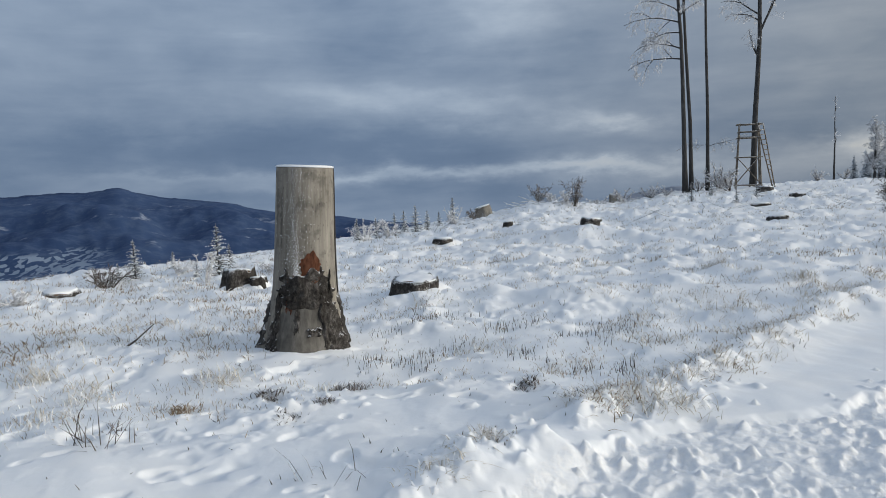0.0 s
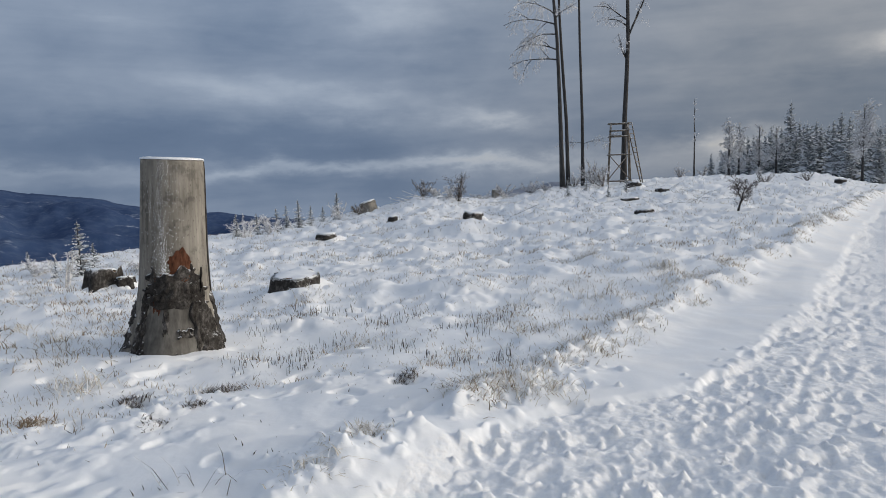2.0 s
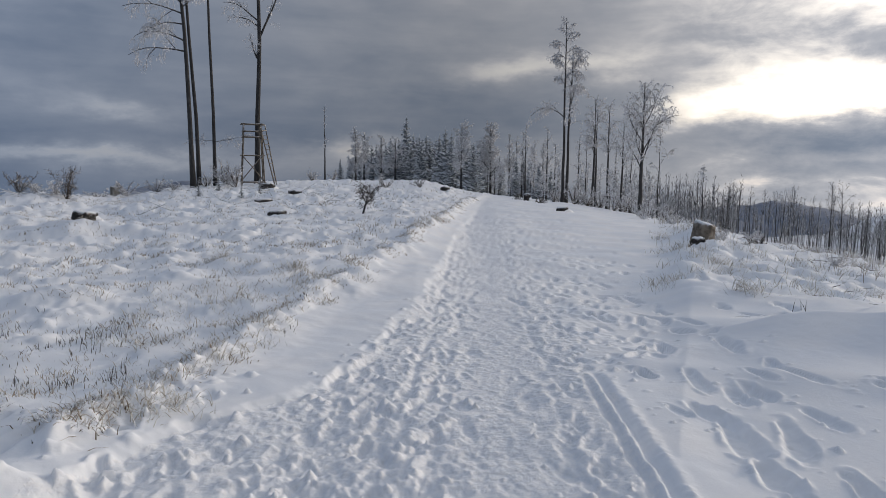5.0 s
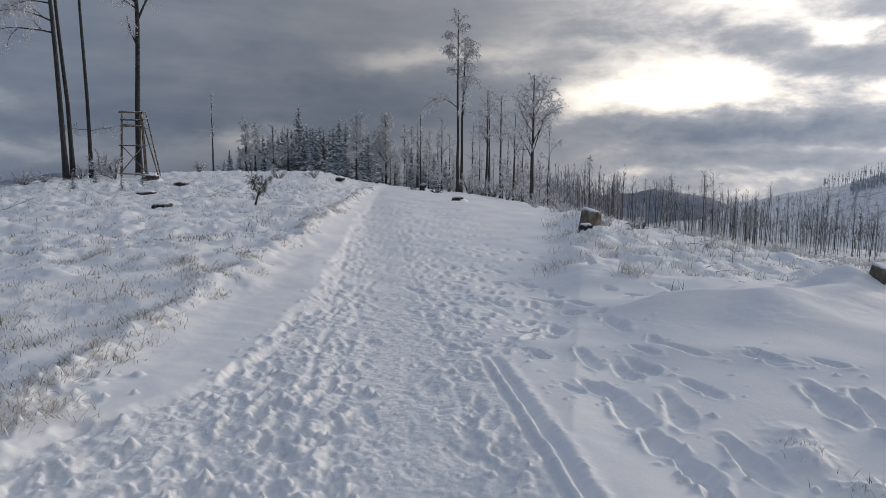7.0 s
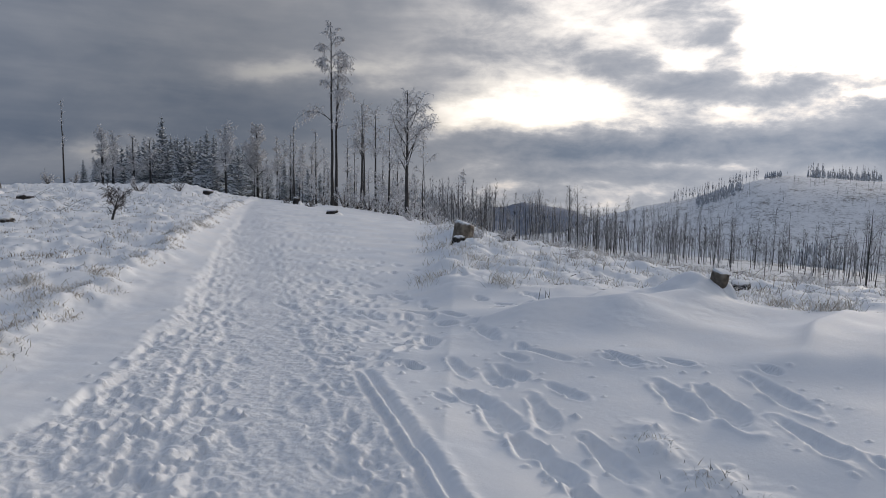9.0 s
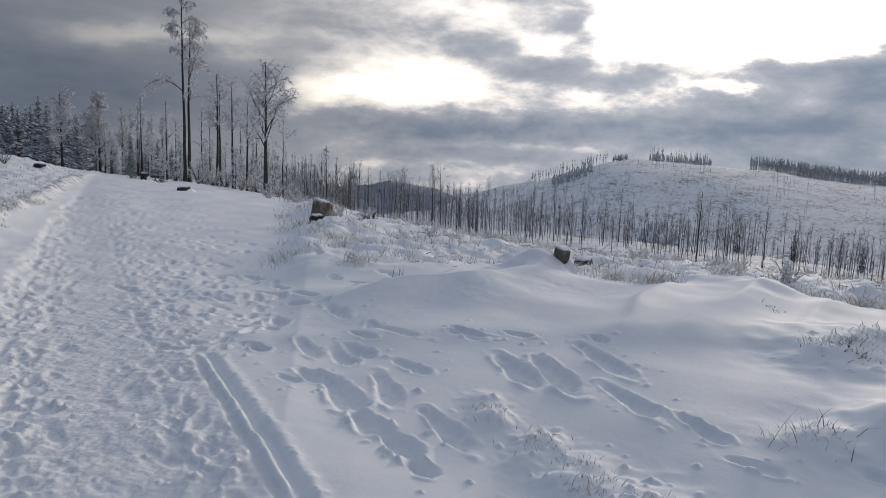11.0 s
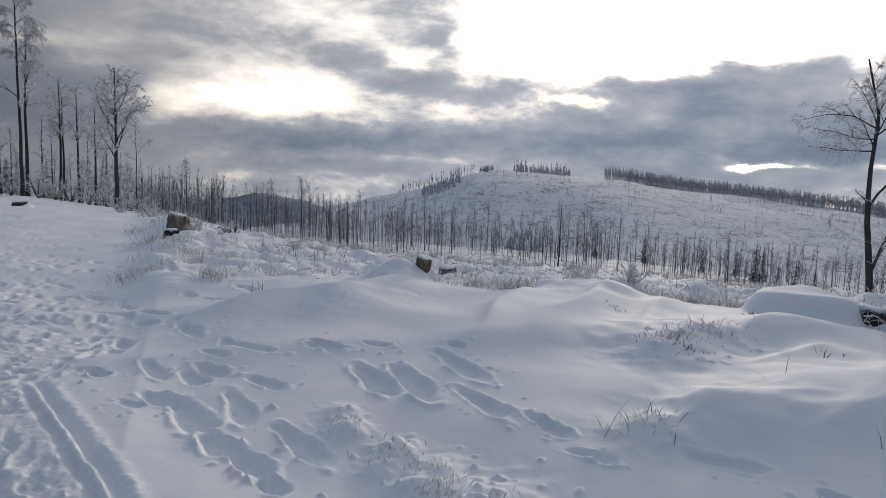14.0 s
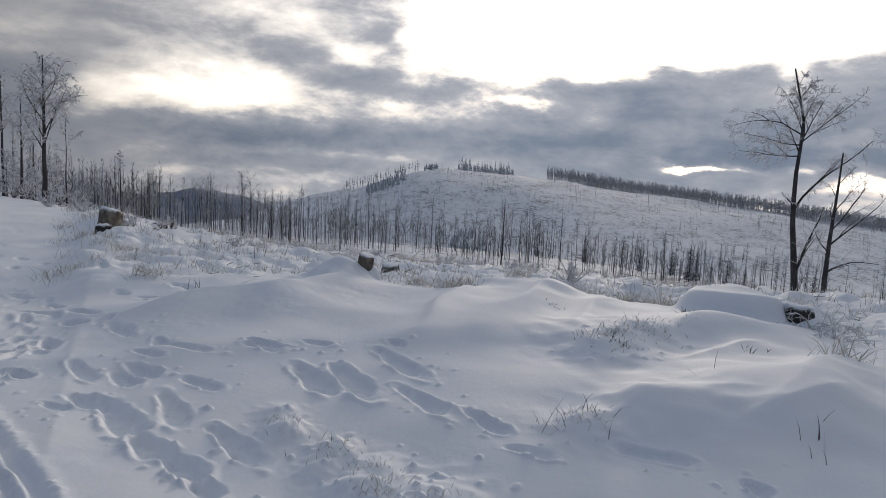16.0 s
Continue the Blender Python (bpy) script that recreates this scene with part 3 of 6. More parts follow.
def relief(x, y):
    r = np.hypot(x, y)
    u, v, bank, trod = way_coords(x, y)
    az_ = np.degrees(np.arctan2(x, y))
    near = (1 - sstep(r, 60, 140)) * np.where((az_ > -45) & (az_ < 131), sstep(az_, -45, -38) * (1 - sstep(az_, 124, 131)), 0)
    near = near * sstep(r, 1.3, 2.6)                              # level where the walker stands
    wob = v + 0.11 * perlin(u * 1.1, v * 0.4) + 0.06 * rough(u * 3.1, v * 2.6, 3)
    ridged = lambda n_: np.maximum(0, 0.6 - np.sqrt(n_ * n_ + 0.006)) ** 1.5
    heath = 1 - sstep(wob - bank, -0.16, 0.10)
    right = sstep(wob, 1.1, 1.5)
    z = 0.09 * fbm(x / 5.0, y / 5.0, 3) * near
    # heath: soft swells, tussocks under the snow and patches of broken crust
    patchy = sstep(rough(x / 1.7 + 8, y / 1.7, 2), -0.15, 0.45)
    tuss = sstep(rough(x / 0.48 + 3, y / 0.48, 3), 0.12, 0.75)
    h_ = 0.060 * rough(x / 1.5, y / 1.1, 3) + 0.040 * tuss * patchy + 0.020 * np.maximum(0, rough(x / 0.22 + 2, y / 0.22 + 9, 3)) * (0.3 + patchy) + 0.006 * rough(x / 0.11, y / 0.11 + 5, 2) * patchy - 0.040 * sstep(rough(x / 0.36 + 60, y / 0.30, 2), 0.40, 0.75) * (1 - sstep(r, 5.5, 7.5))
    h_ = h_ + (0.09 * ridged(rough(x / 1.6 + 21, y / 0.9, 3)) + 0.085 * np.maximum(0, rough(x / 0.5 + 70, y / 0.5, 3))) * sstep(r, 7, 12) * (1 + 0.8 * sstep(r, 16, 34))
    z = z + heath * near * (0.085 + h_)
    # the lip of the bank is undercut and crumbling
    z = z + near * np.exp(-((wob - bank + 0.10) / 0.15) ** 2) * (0.030 + 0.055 * np.maximum(-0.3, rough(x / 0.33, y / 0.33, 3)))
    # loose blown snow between the bank and the trodden part
    z = z + near * (1 - heath) * (1 - right) * (0.010 * rough(x / 0.7, y / 0.7, 3) + 0.05 * (1 - sstep(wob - bank, 0.0, 0.45)))
    wide = sstep(u, 5.2, 7.0)
    lumps = sstep(wob - trod, -0.05, 0.14) * (1 - sstep(wob, 0.90, 1.08) * (1 - wide)) * (1 - sstep(wob, 1.25 + 0.09 * np.maximum(u - 6, 0), 1.7 + 0.12 * np.maximum(u - 6, 0)) * wide)
    packed = np.exp(-((wob - 0.34) / 0.25) ** 4)
    churn = 0.012 * rough(u / 0.24 + 40, v / 0.16, 3, 0.62) + 0.012 * np.maximum(0, rough(x / 0.11, y / 0.11 + 7, 2))
    z = z + lumps * near * ((1 - 0.80 * packed) * churn * (0.45 + 0.75 * sstep(perlin(u / 0.8 + 3, v / 0.4), -0.4, 0.5)) + 0.004 * rough(x / 0.09 + 9, y / 0.09, 2) - 0.045 * (1 - sstep(wob, 0.1, 0.95)))
    # a sledge has drawn lines along the way
    for c_, deep in ((-0.36, 0.016), (-0.12, 0.010), (0.66, 0.010)):
        z = z - near * deep * np.exp(-((v - c_ - 0.05 * perlin(u * 0.8, c_ * 9 + 0 * v)) / 0.028) ** 2) * (1 - sstep(u, 14, 24)) * sstep(perlin(u * 1.3 + 5, v * 0 + c_), -0.5, 0.1)
    # twin runner tracks end where the way bends out of the shade
    run = near * (1 - sstep(u, 5.0, 5.6))
    line_ = v - 0.965 - 0.012 * perlin(u * 3, v * 0) + 0.02 * (u - 4)
    z = z + run * (-0.032 * np.exp(-(line_ / 0.026) ** 2) + 0.022 * np.exp(-((line_ - 0.05) / 0.02) ** 2) * (0.6 + perlin(u * 7, v * 3)) - 0.034 * np.exp(-((line_ - 0.10) / 0.028) ** 2) + 0.018 * np.exp(-((line_ - 0.17) / 0.04) ** 2) * (0.6 + np.maximum(0, rough(u * 14, v * 9, 2))))
    # the ground beyond the way rises to a low bank before the slope
    z = z + near * ((0.21 + 0.07 * perlin(x / 2.1, y / 2.1 + 4)) * sstep(v, 2.0, 4.6) - 0.05 * sstep(v, 0.9, 1.9) * (1 - sstep(v, 2.0, 3.2))) * (1 - sstep(r, 8.3, 11.5)) * sstep(az_, 50, 62)
    # wind-blown drifts beyond the way
    a, b = x * 0.42 - y * 0.91, x * 0.91 + y * 0.42
    bend = b + 0.25 * perlin(a / 2.2, b / 2.2)
    drift = (ridged(perlin(a / 4.0, bend / 1.9 + 2)) * 0.14 + ridged(perlin(a / 2.6 + 5, bend / 0.9)) * 0.03) * sstep(perlin(x / 3.1 + 6, y / 3.1), -0.35, 0.35)
    carved = ridged(rough(a / 2.2 + 3, bend / 0.40, 2)) * 0.11 * sstep(r, 8.6, 10.5) * sstep(az_, 55, 62) * (1 - 0.5 * sstep(r, 16, 26)) * sstep(perlin(x / 2.3 - 6, y / 2.3), -0.5, 0.2)
    z = z + right * near * (carved + drift * sstep(r, 4.2, 7.0) * (1 - 0.6 * sstep(r, 8.5, 12.0)) + 0.035 * perlin(x / 1.3, y / 1.3) + sstep(r, 8.6, 11) * sstep(az_, 57, 63) * (0.10 * rough(x / 0.8, y / 0.8, 4, 0.58) + 0.05 * sstep(rough(x / 0.55 + 9, y / 0.55, 3), 0.2, 0.8)) + 0.010 * perlin(x / 0.5 + 2, y / 0.5))
    # a broad stump buried under a flat pillow
    q = ((x - 9.1 * math.sin(radians(111.9))) ** 2 + (y - 9.1 * math.cos(radians(111.9))) ** 2) / 0.62 ** 2
    z = z + 0.30 * np.exp(-q ** 5 * (1 + 0.25 * perlin(x * 2, y * 2))) * near
    for a0, r0, a1, r1, half, high in TAILS:
        p0 = np.array([r0 * math.sin(radians(a0)), r0 * math.cos(radians(a0))])
        p1 = np.array([r1 * math.sin(radians(a1)), r1 * math.cos(radians(a1))])
        long = math.hypot(*(p1 - p0))
        e = (p1 - p0) / long
        w_ = np.nonzero(np.hypot(x - (p0[0] + p1[0]) / 2, y - (p0[1] + p1[1]) / 2) < long + half * 3)
        dx, dy = x[w_] - p0[0], y[w_] - p0[1]
        along, off = (dx * e[0] + dy * e[1]) / long, dx * e[1] - dy * e[0]
        off = off + 0.10 * perlin(x[w_] * 0.9, y[w_] * 0.9)
        off = np.where(off > 0, off / half, -off / (half * 2.0))
        z[w_] += 1.1 * high * sstep(along, -0.25, 0.15) * (1 - sstep(along, 0.35, 1.1)) * np.exp(-np.sqrt(off * off + 0.01) * 1.7)
    for az, d, rad, high in MOUNDS:
        mx, my = d * math.sin(radians(az)), d * math.cos(radians(az))
        w_ = np.nonzero((np.abs(x - mx) < rad * 3) & (np.abs(y - my) < rad * 3))
        q = ((x[w_] - mx) ** 2 + (y[w_] - my) ** 2) / rad ** 2
        z[w_] += high * np.exp(-q * (1 + 0.35 * perlin(x[w_] * 3 / rad * 0.6, y[w_] * 3 / rad * 0.6)))
    return z


def ground_z(x, y):
    x, y = np.atleast_1d(np.asarray(x, float)), np.atleast_1d(np.asarray(y, float))
    return base_height(np.degrees(np.arctan2(x, y)), np.hypot(x, y)) + relief(x, y)


def spot(az, r, lift=0.0):
    x, y = r * math.sin(radians(az)), r * math.cos(radians(az))
    return Vector((x, y, float(ground_z(x, y)[0]) + lift))


# ---- helpers for things ----
class Geo:
    """Collects tubes and other pieces for one mesh."""

    def __init__(self):
        self.v, self.f, self.n = [], [], 0

    def add(self, verts, faces):
        self.v.append(np.asarray(verts, float).reshape(-1, 3))
        self.f += [tuple(i + self.n for i in f) for f in faces]
        self.n += len(self.v[-1])

    def tube(self, pts, radii, sides=6, cap=True):
        pts = np.asarray(pts, float)
        n = len(pts)
        t = np.gradient(pts, axis=0)
        t /= np.linalg.norm(t, axis=1)[:, None] + 1e-9
        ref = np.array([0.31, 0.95, 0.05]) if abs(t[0][1]) < 0.8 else np.array([0.95, 0.1, 0.31])
        a = np.cross(t, ref)
        a /= np.linalg.norm(a, axis=1)[:, None] + 1e-9
        b = np.cross(t, a)
        ang = np.arange(sides) * 2 * np.pi / sides
        ring = pts[:, None] + (a[:, None] * np.cos(ang)[None, :, None] + b[:, None] * np.sin(ang)[None, :, None]) * np.asarray(radii, float)[:, None, None]
        faces = [(i * sides + j, i * sides + (j + 1) % sides, (i + 1) * sides + (j + 1) % sides, (i + 1) * sides + j) for i in range(n - 1) for j in range(sides)]
        if cap:
            faces += [tuple(range(sides))[::-1], tuple(range((n - 1) * sides, n * sides))]
        self.add(ring, faces)

    def mesh(self, name, mat, smooth=True):
        me = bpy.data.meshes.new(name)
        me.from_pydata(np.concatenate(self.v).tolist(), [], self.f)
        me.materials.append(mat)
        if smooth:
            me.polygons.foreach_set("use_smooth", [True] * len(me.polygons))
        me.update()
        return me


def part(name, geo, mat, parent, label="", smooth=True):
    ob = new(name, geo.mesh(name, mat, smooth) if isinstance(geo, Geo) else geo)
    ob.parent = parent
    return tagged(ob, label)


def root(name, at, label, category, group="", turn=0.0):
    ob = new(name)
    ob.empty_display_size = 0.2
    ob.matrix_world = Matrix.Translation(at) @ pose(0, 0, 0, 0, 0, turn)
    return tagged(ob, label, category, group)


# ---- ground ----
def stamp(X, Y, Z, az, r):
    """Press the prints into the snow and drop the clods that boots have thrown up."""
    def window(a0, d, reach):
        da = math.degrees(reach / d)
        return slice(*np.searchsorted(r, (d - reach, d + reach))), slice(*np.searchsorted(az, (a0 - da, a0 + da)))

    for a0, d, head, long, wide, deep in PRINTS:
        w_ = window(a0, d, long * 1.8)
        x, y = X[w_], Y[w_]
        if not x.size:
            continue
        ca, sa = math.cos(radians(head)), math.sin(radians(head))
        dx, dy = x - d * math.sin(radians(a0)), y - d * math.cos(radians(a0))
        p, q = (dx * sa + dy * ca) / long, (dx * ca - dy * sa) / wide
        q = q * (1 + 0.18 * np.sin(2.6 * p))                      # broader at the ball of the foot
        e = (np.abs(p) ** 2.4 + np.abs(q) ** 2.4) ** (1 / 2.4) + 0.17 * perlin(x * 4, y * 4) + 0.10 * perlin(x * 12, y * 12) + 0.05 * perlin(x * 23, y * 23)
        Z[w_] += -0.8 * deep * (1 - sstep(e, 0.50, 1.10)) * (1 + 0.25 * p) + 0.12 * deep * perlin(x * 14, y * 14) * (1 - sstep(e, 0.8, 1.3)) + deep * 0.26 * np.exp(-((e - 1.2) / 0.17) ** 2) * np.maximum(0, 0.35 + perlin(x * 7 + 3, y * 7))
    for a0, d, size, high, turn in CLODS:
        w_ = window(a0, d, size * 2.2)
        x, y = X[w_], Y[w_]
        if not x.size:
            continue
        ca, sa = math.cos(turn), math.sin(turn)
        dx, dy = x - d * math.sin(radians(a0)), y - d * math.cos(radians(a0))
        e = np.sqrt(((dx * ca + dy * sa) / size) ** 2 + ((dy * ca - dx * sa) / (size * 0.65)) ** 2) + 0.35 * perlin(x * 22, y * 22)
        Z[w_] += high * (1 - sstep(e, 0.35, 1.1))


def build_ground():
    az = np.unique(np.concatenate([np.arange(-180, -46, 2.0), np.arange(-46, -36, 0.5), np.arange(-36, 122, 0.17), np.arange(122, 131, 0.5), np.arange(131, 180, 2.0)]))
    r = np.concatenate([np.exp(np.arange(math.log(a_), math.log(b_) - 1e-6, c_)) for a_, b_, c_ in ((0.25, 2.4, 0.08), (2.4, 2.9, 0.015), (2.9, 7.0, 0.0032), (7.0, 8.5, 0.0046), (8.5, 15, 0.008), (15, 60, 0.014), (60, 4950, 0.05))])
    A, R = np.meshgrid(az, r)
    X, Y = R * np.sin(np.radians(A)), R * np.cos(np.radians(A))
    Z = base_height(A, R)
    k = int(np.searchsorted(r, 150))
    Z[:k] += relief(X[:k], Y[:k])
    stamp(X, Y, Z, az, r)
    far = sstep(R, 120, 400)
    Z += far * (fbm(X / 90, Y / 90, 3) * 2.2 + fbm(X / 700 + 5, Y / 700, 3) * 9 * sstep(R, 900, 1600))
    n, c = R.shape
    verts = np.stack([X, Y, Z], -1).reshape(-1, 3)
    i = np.arange(n - 1)[:, None] * c
    j = np.arange(c)[None, :]
    jn = (j + 1) % c
    quads = np.stack([i + j, i + c + j, i + c + jn, i + jn], -1).reshape(-1, 4)
    centre = len(verts)
    verts = np.vstack([verts, [[0, 0, float(Z[0].mean())]]])
    fan = np.stack([np.full(c, centre), np.arange(c), (np.arange(c) + 1) % c], -1)
    me = bpy.data.meshes.new("ground")
    me.vertices.add(len(verts))
    me.vertices.foreach_set("co", verts.ravel())
    me.loops.add(quads.size + fan.size)
    me.loops.foreach_set("vertex_index", np.concatenate([quads.ravel(), fan.ravel()]))
    me.polygons.add(len(quads) + len(fan))
    me.polygons.foreach_set("loop_start", np.concatenate([np.arange(len(quads)) * 4, quads.size + np.arange(len(fan)) * 3]))
    rq = R[:-1].ravel()
    aq = A[:-1].ravel()
    slot = np.where(rq < 70, 0, np.where((rq > 700) & ((aq < 45) | (aq > 135)), 2, 1))
    xq, yq = X[:-1].ravel(), Y[:-1].ravel()
    u, v, bank, trod = way_coords(xq, yq)
    slot = np.where((rq < 70) & (v > trod + 0.04 * perlin(u * 3, v * 3)) & (v < 1.02 + 0.12 * perlin(u * 2, v * 2)), 3, slot)
    me.polygons.foreach_set("material_index", np.concatenate([slot, np.zeros(len(fan), int)]).astype(np.int32))
    me.polygons.foreach_set("use_smooth", np.ones(len(me.polygons), bool))
    for m in (M["snow"], M["slope_snow"], M["valley"], M["trodden_snow"]):
        me.materials.append(m)
    me.update()
    me.validate()
    return tagged(new("ground", me), "snow-covered hilltop with trodden way and drifted snow", "ground", kind="structure")


ground = build_ground()


def build_mountains(name, rows, near, far, label, mat="mountain"):
    """A far ridge: azimuth and elevation of its line at the distance far."""
    t = np.array([(a, far, e) for a, e in rows], float)
    az = np.arange(t[0, 0], t[-1, 0], 0.25)
    s = np.linspace(0, 1, 26)
    A, S = np.meshgrid(az, s)
    R = near + (far - near) * S
    top = EYE + far * np.tan(np.radians(across(t, A.ravel())[1])).reshape(A.shape)
    X, Y = R * np.sin(np.radians(A)), R * np.cos(np.radians(A))
    foot = -270.0
    rise = S ** 1.25
    Z = foot + (top - foot) * rise + fbm(X / 420, Y / 420, 5) * 70 * np.sin(np.pi * S) + fbm(X / 160, Y / 160, 3) * 6 + perlin(X / 23, Y / 23) * 4
    back = np.stack([X[-1] * 1.04, Y[-1] * 1.04, Z[-1] - 400], -1)
    V = np.concatenate([np.stack([X, Y, Z], -1).reshape(-1, 3), back])
    c = len(az)
    g = Geo()
    g.add(V, [(i * c + j, (i + 1) * c + j, (i + 1) * c + j + 1, i * c + j + 1)[::-1] for i in range(len(s)) for j in range(c - 1)])
    return tagged(new(name, g.mesh(name, M[mat])), label, "mountain", kind="structure")


build_mountains("backdrop", [(-75, -0.6), (-50, 0.1), (-33, -0.1), (-28, 0.0), (-25.5, 0.2), (-22, -0.7), (-18, -1.25), (-14, -2.2), (-9, -2.95), (-3, -3.7), (4, -4.6)], 2300, 4300, "forested mountains with snowy clearings, haze painted in as dark blue")
build_mountains("backdrop", [(11, -3.4), (13.5, -2.5), (17, -1.75), (19, -1.5), (22, -1.7), (26, -2.6)], 2600, 3900, "low wooded ridge in the distance, blue with painted haze", "hazy_ridge")
build_mountains("backdrop", [(57, -3.8), (63, -2.9), (67, -2.35), (70, -2.8), (73, -3.8), (78, -5.0), (84, -6)], 2200, 3800, "wooded ridge in the distance, haze painted into its blue", "hazy_ridge")
build_mountains("backdrop", [(108, -3.0), (112, -2.0), (117, -1.7), (124, -1.7), (140, -1.5), (160, -3)], 1900, 3600, "wooded ridge beyond the cleared hill, dark blue from painted haze")

# ---- tall stump and low stumps ----
def lathe(g, rows, sides, wob, seed, flare=0.0, ribs=5):
    """A trunk of rings (height, radius), uneven all round, with root ribs at its foot."""
    th = np.arange(sides) * 2 * np.pi / sides
    V = []
    for z, r in rows:
        n = perlin(np.cos(th) * 1.6 + seed * 3.1, np.sin(th) * 1.6 + z * 0.8 + seed) * wob
        fine = perlin(np.cos(th) * 9 + seed, np.sin(th) * 9 + z * 5) * wob * 0.25
        root_rib = flare * np.exp(-z / 0.28) * (0.5 + 0.5 * np.cos(ribs * th + seed * 2 + 0.7 * np.sin(th * 2)))
        rr = r * (1 + n + fine) + root_rib
        V.append(np.stack([rr * np.cos(th), rr * np.sin(th), np.full(sides, z)], -1))
    n = len(rows)
    F = [(i * sides + j, i * sides + (j + 1) % sides, (i + 1) * sides + (j + 1) % sides, (i + 1) * sides + j) for i in range(n - 1) for j in range(sides)]
    F.append(tuple(range((n - 1) * sides, n * sides)))
    g.add(np.concatenate(V), F)
    return V


def snow_cap(r, thick, seed, droop=0.03):
    g = Geo()
    rows = [(-droop, r * 1.0), (-droop * 0.3, r * 1.03), (thick * 0.45, r * 1.02), (thick * 0.8, r * 0.93), (thick * 0.97, r * 0.7), (thick, r * 0.3)]
    lathe(g, rows, 24, 0.05, seed)
    return g


def plate(g, ang0, ang1, z0, z1, radius, thick, seed, cells=(26, 26), ragged=1.0):
    """A ragged sheet of bark that clings to the trunk between two angles and two heights."""
    na, nz = cells
    front, back = [], []
    for i in range(nz + 1):
        for j in range(na + 1):
            s, t = j / na, i / nz
            edge_j = ragged * (0.10 * math.sin(seed + 9 * t) + 0.07 * math.sin(23 * t + seed * 3))
            edge_i = ragged * (0.13 * math.sin(seed * 2 + 7 * s) + 0.08 * math.sin(19 * s + seed)) - (1 - ragged) * 0.5 * (2 * s - 1) ** 2
            a = ang0 + (ang1 - ang0) * (s + edge_j * (2 * s - 1))
            z = z0 + (z1 - z0) * (t + edge_i * (2 * t - 1) * (1 if t > 0.5 else 0.5))
            z = max(z, -0.1)
            bulge = thick * (0.55 + 0.8 * noise.noise((a * 4, z * 8, seed)) + 0.7 * noise.noise((a * 13, z * 22, seed)) + 0.4 * noise.noise((a * 30, z * 45, seed)))
            rim = min(s, 1 - s, t * 1.2 + 0.05, 1 - t) * 8
            rr = radius(a, z)
            out = rr + max(0.004, bulge * min(1, 0.35 + rim))
            front.append((out * math.cos(a), out * math.sin(a), z))
            back.append(((rr - 0.02) * math.cos(a), (rr - 0.02) * math.sin(a), z))
    w_ = na + 1
    k = len(front)
    F = [(i * w_ + j, i * w_ + j + 1, (i + 1) * w_ + j + 1, (i + 1) * w_ + j) for i in range(nz) for j in range(na)]
    rim = list(range(na)) + [i * w_ + na for i in range(nz)] + [nz * w_ + j for j in range(na, 0, -1)] + [i * w_ for i in range(nz, 0, -1)]
    F += [(rim[i], k + rim[i], k + rim[(i + 1) % len(rim)], rim[(i + 1) % len(rim)]) for i in range(len(rim))]
    g.add(front + back, F)


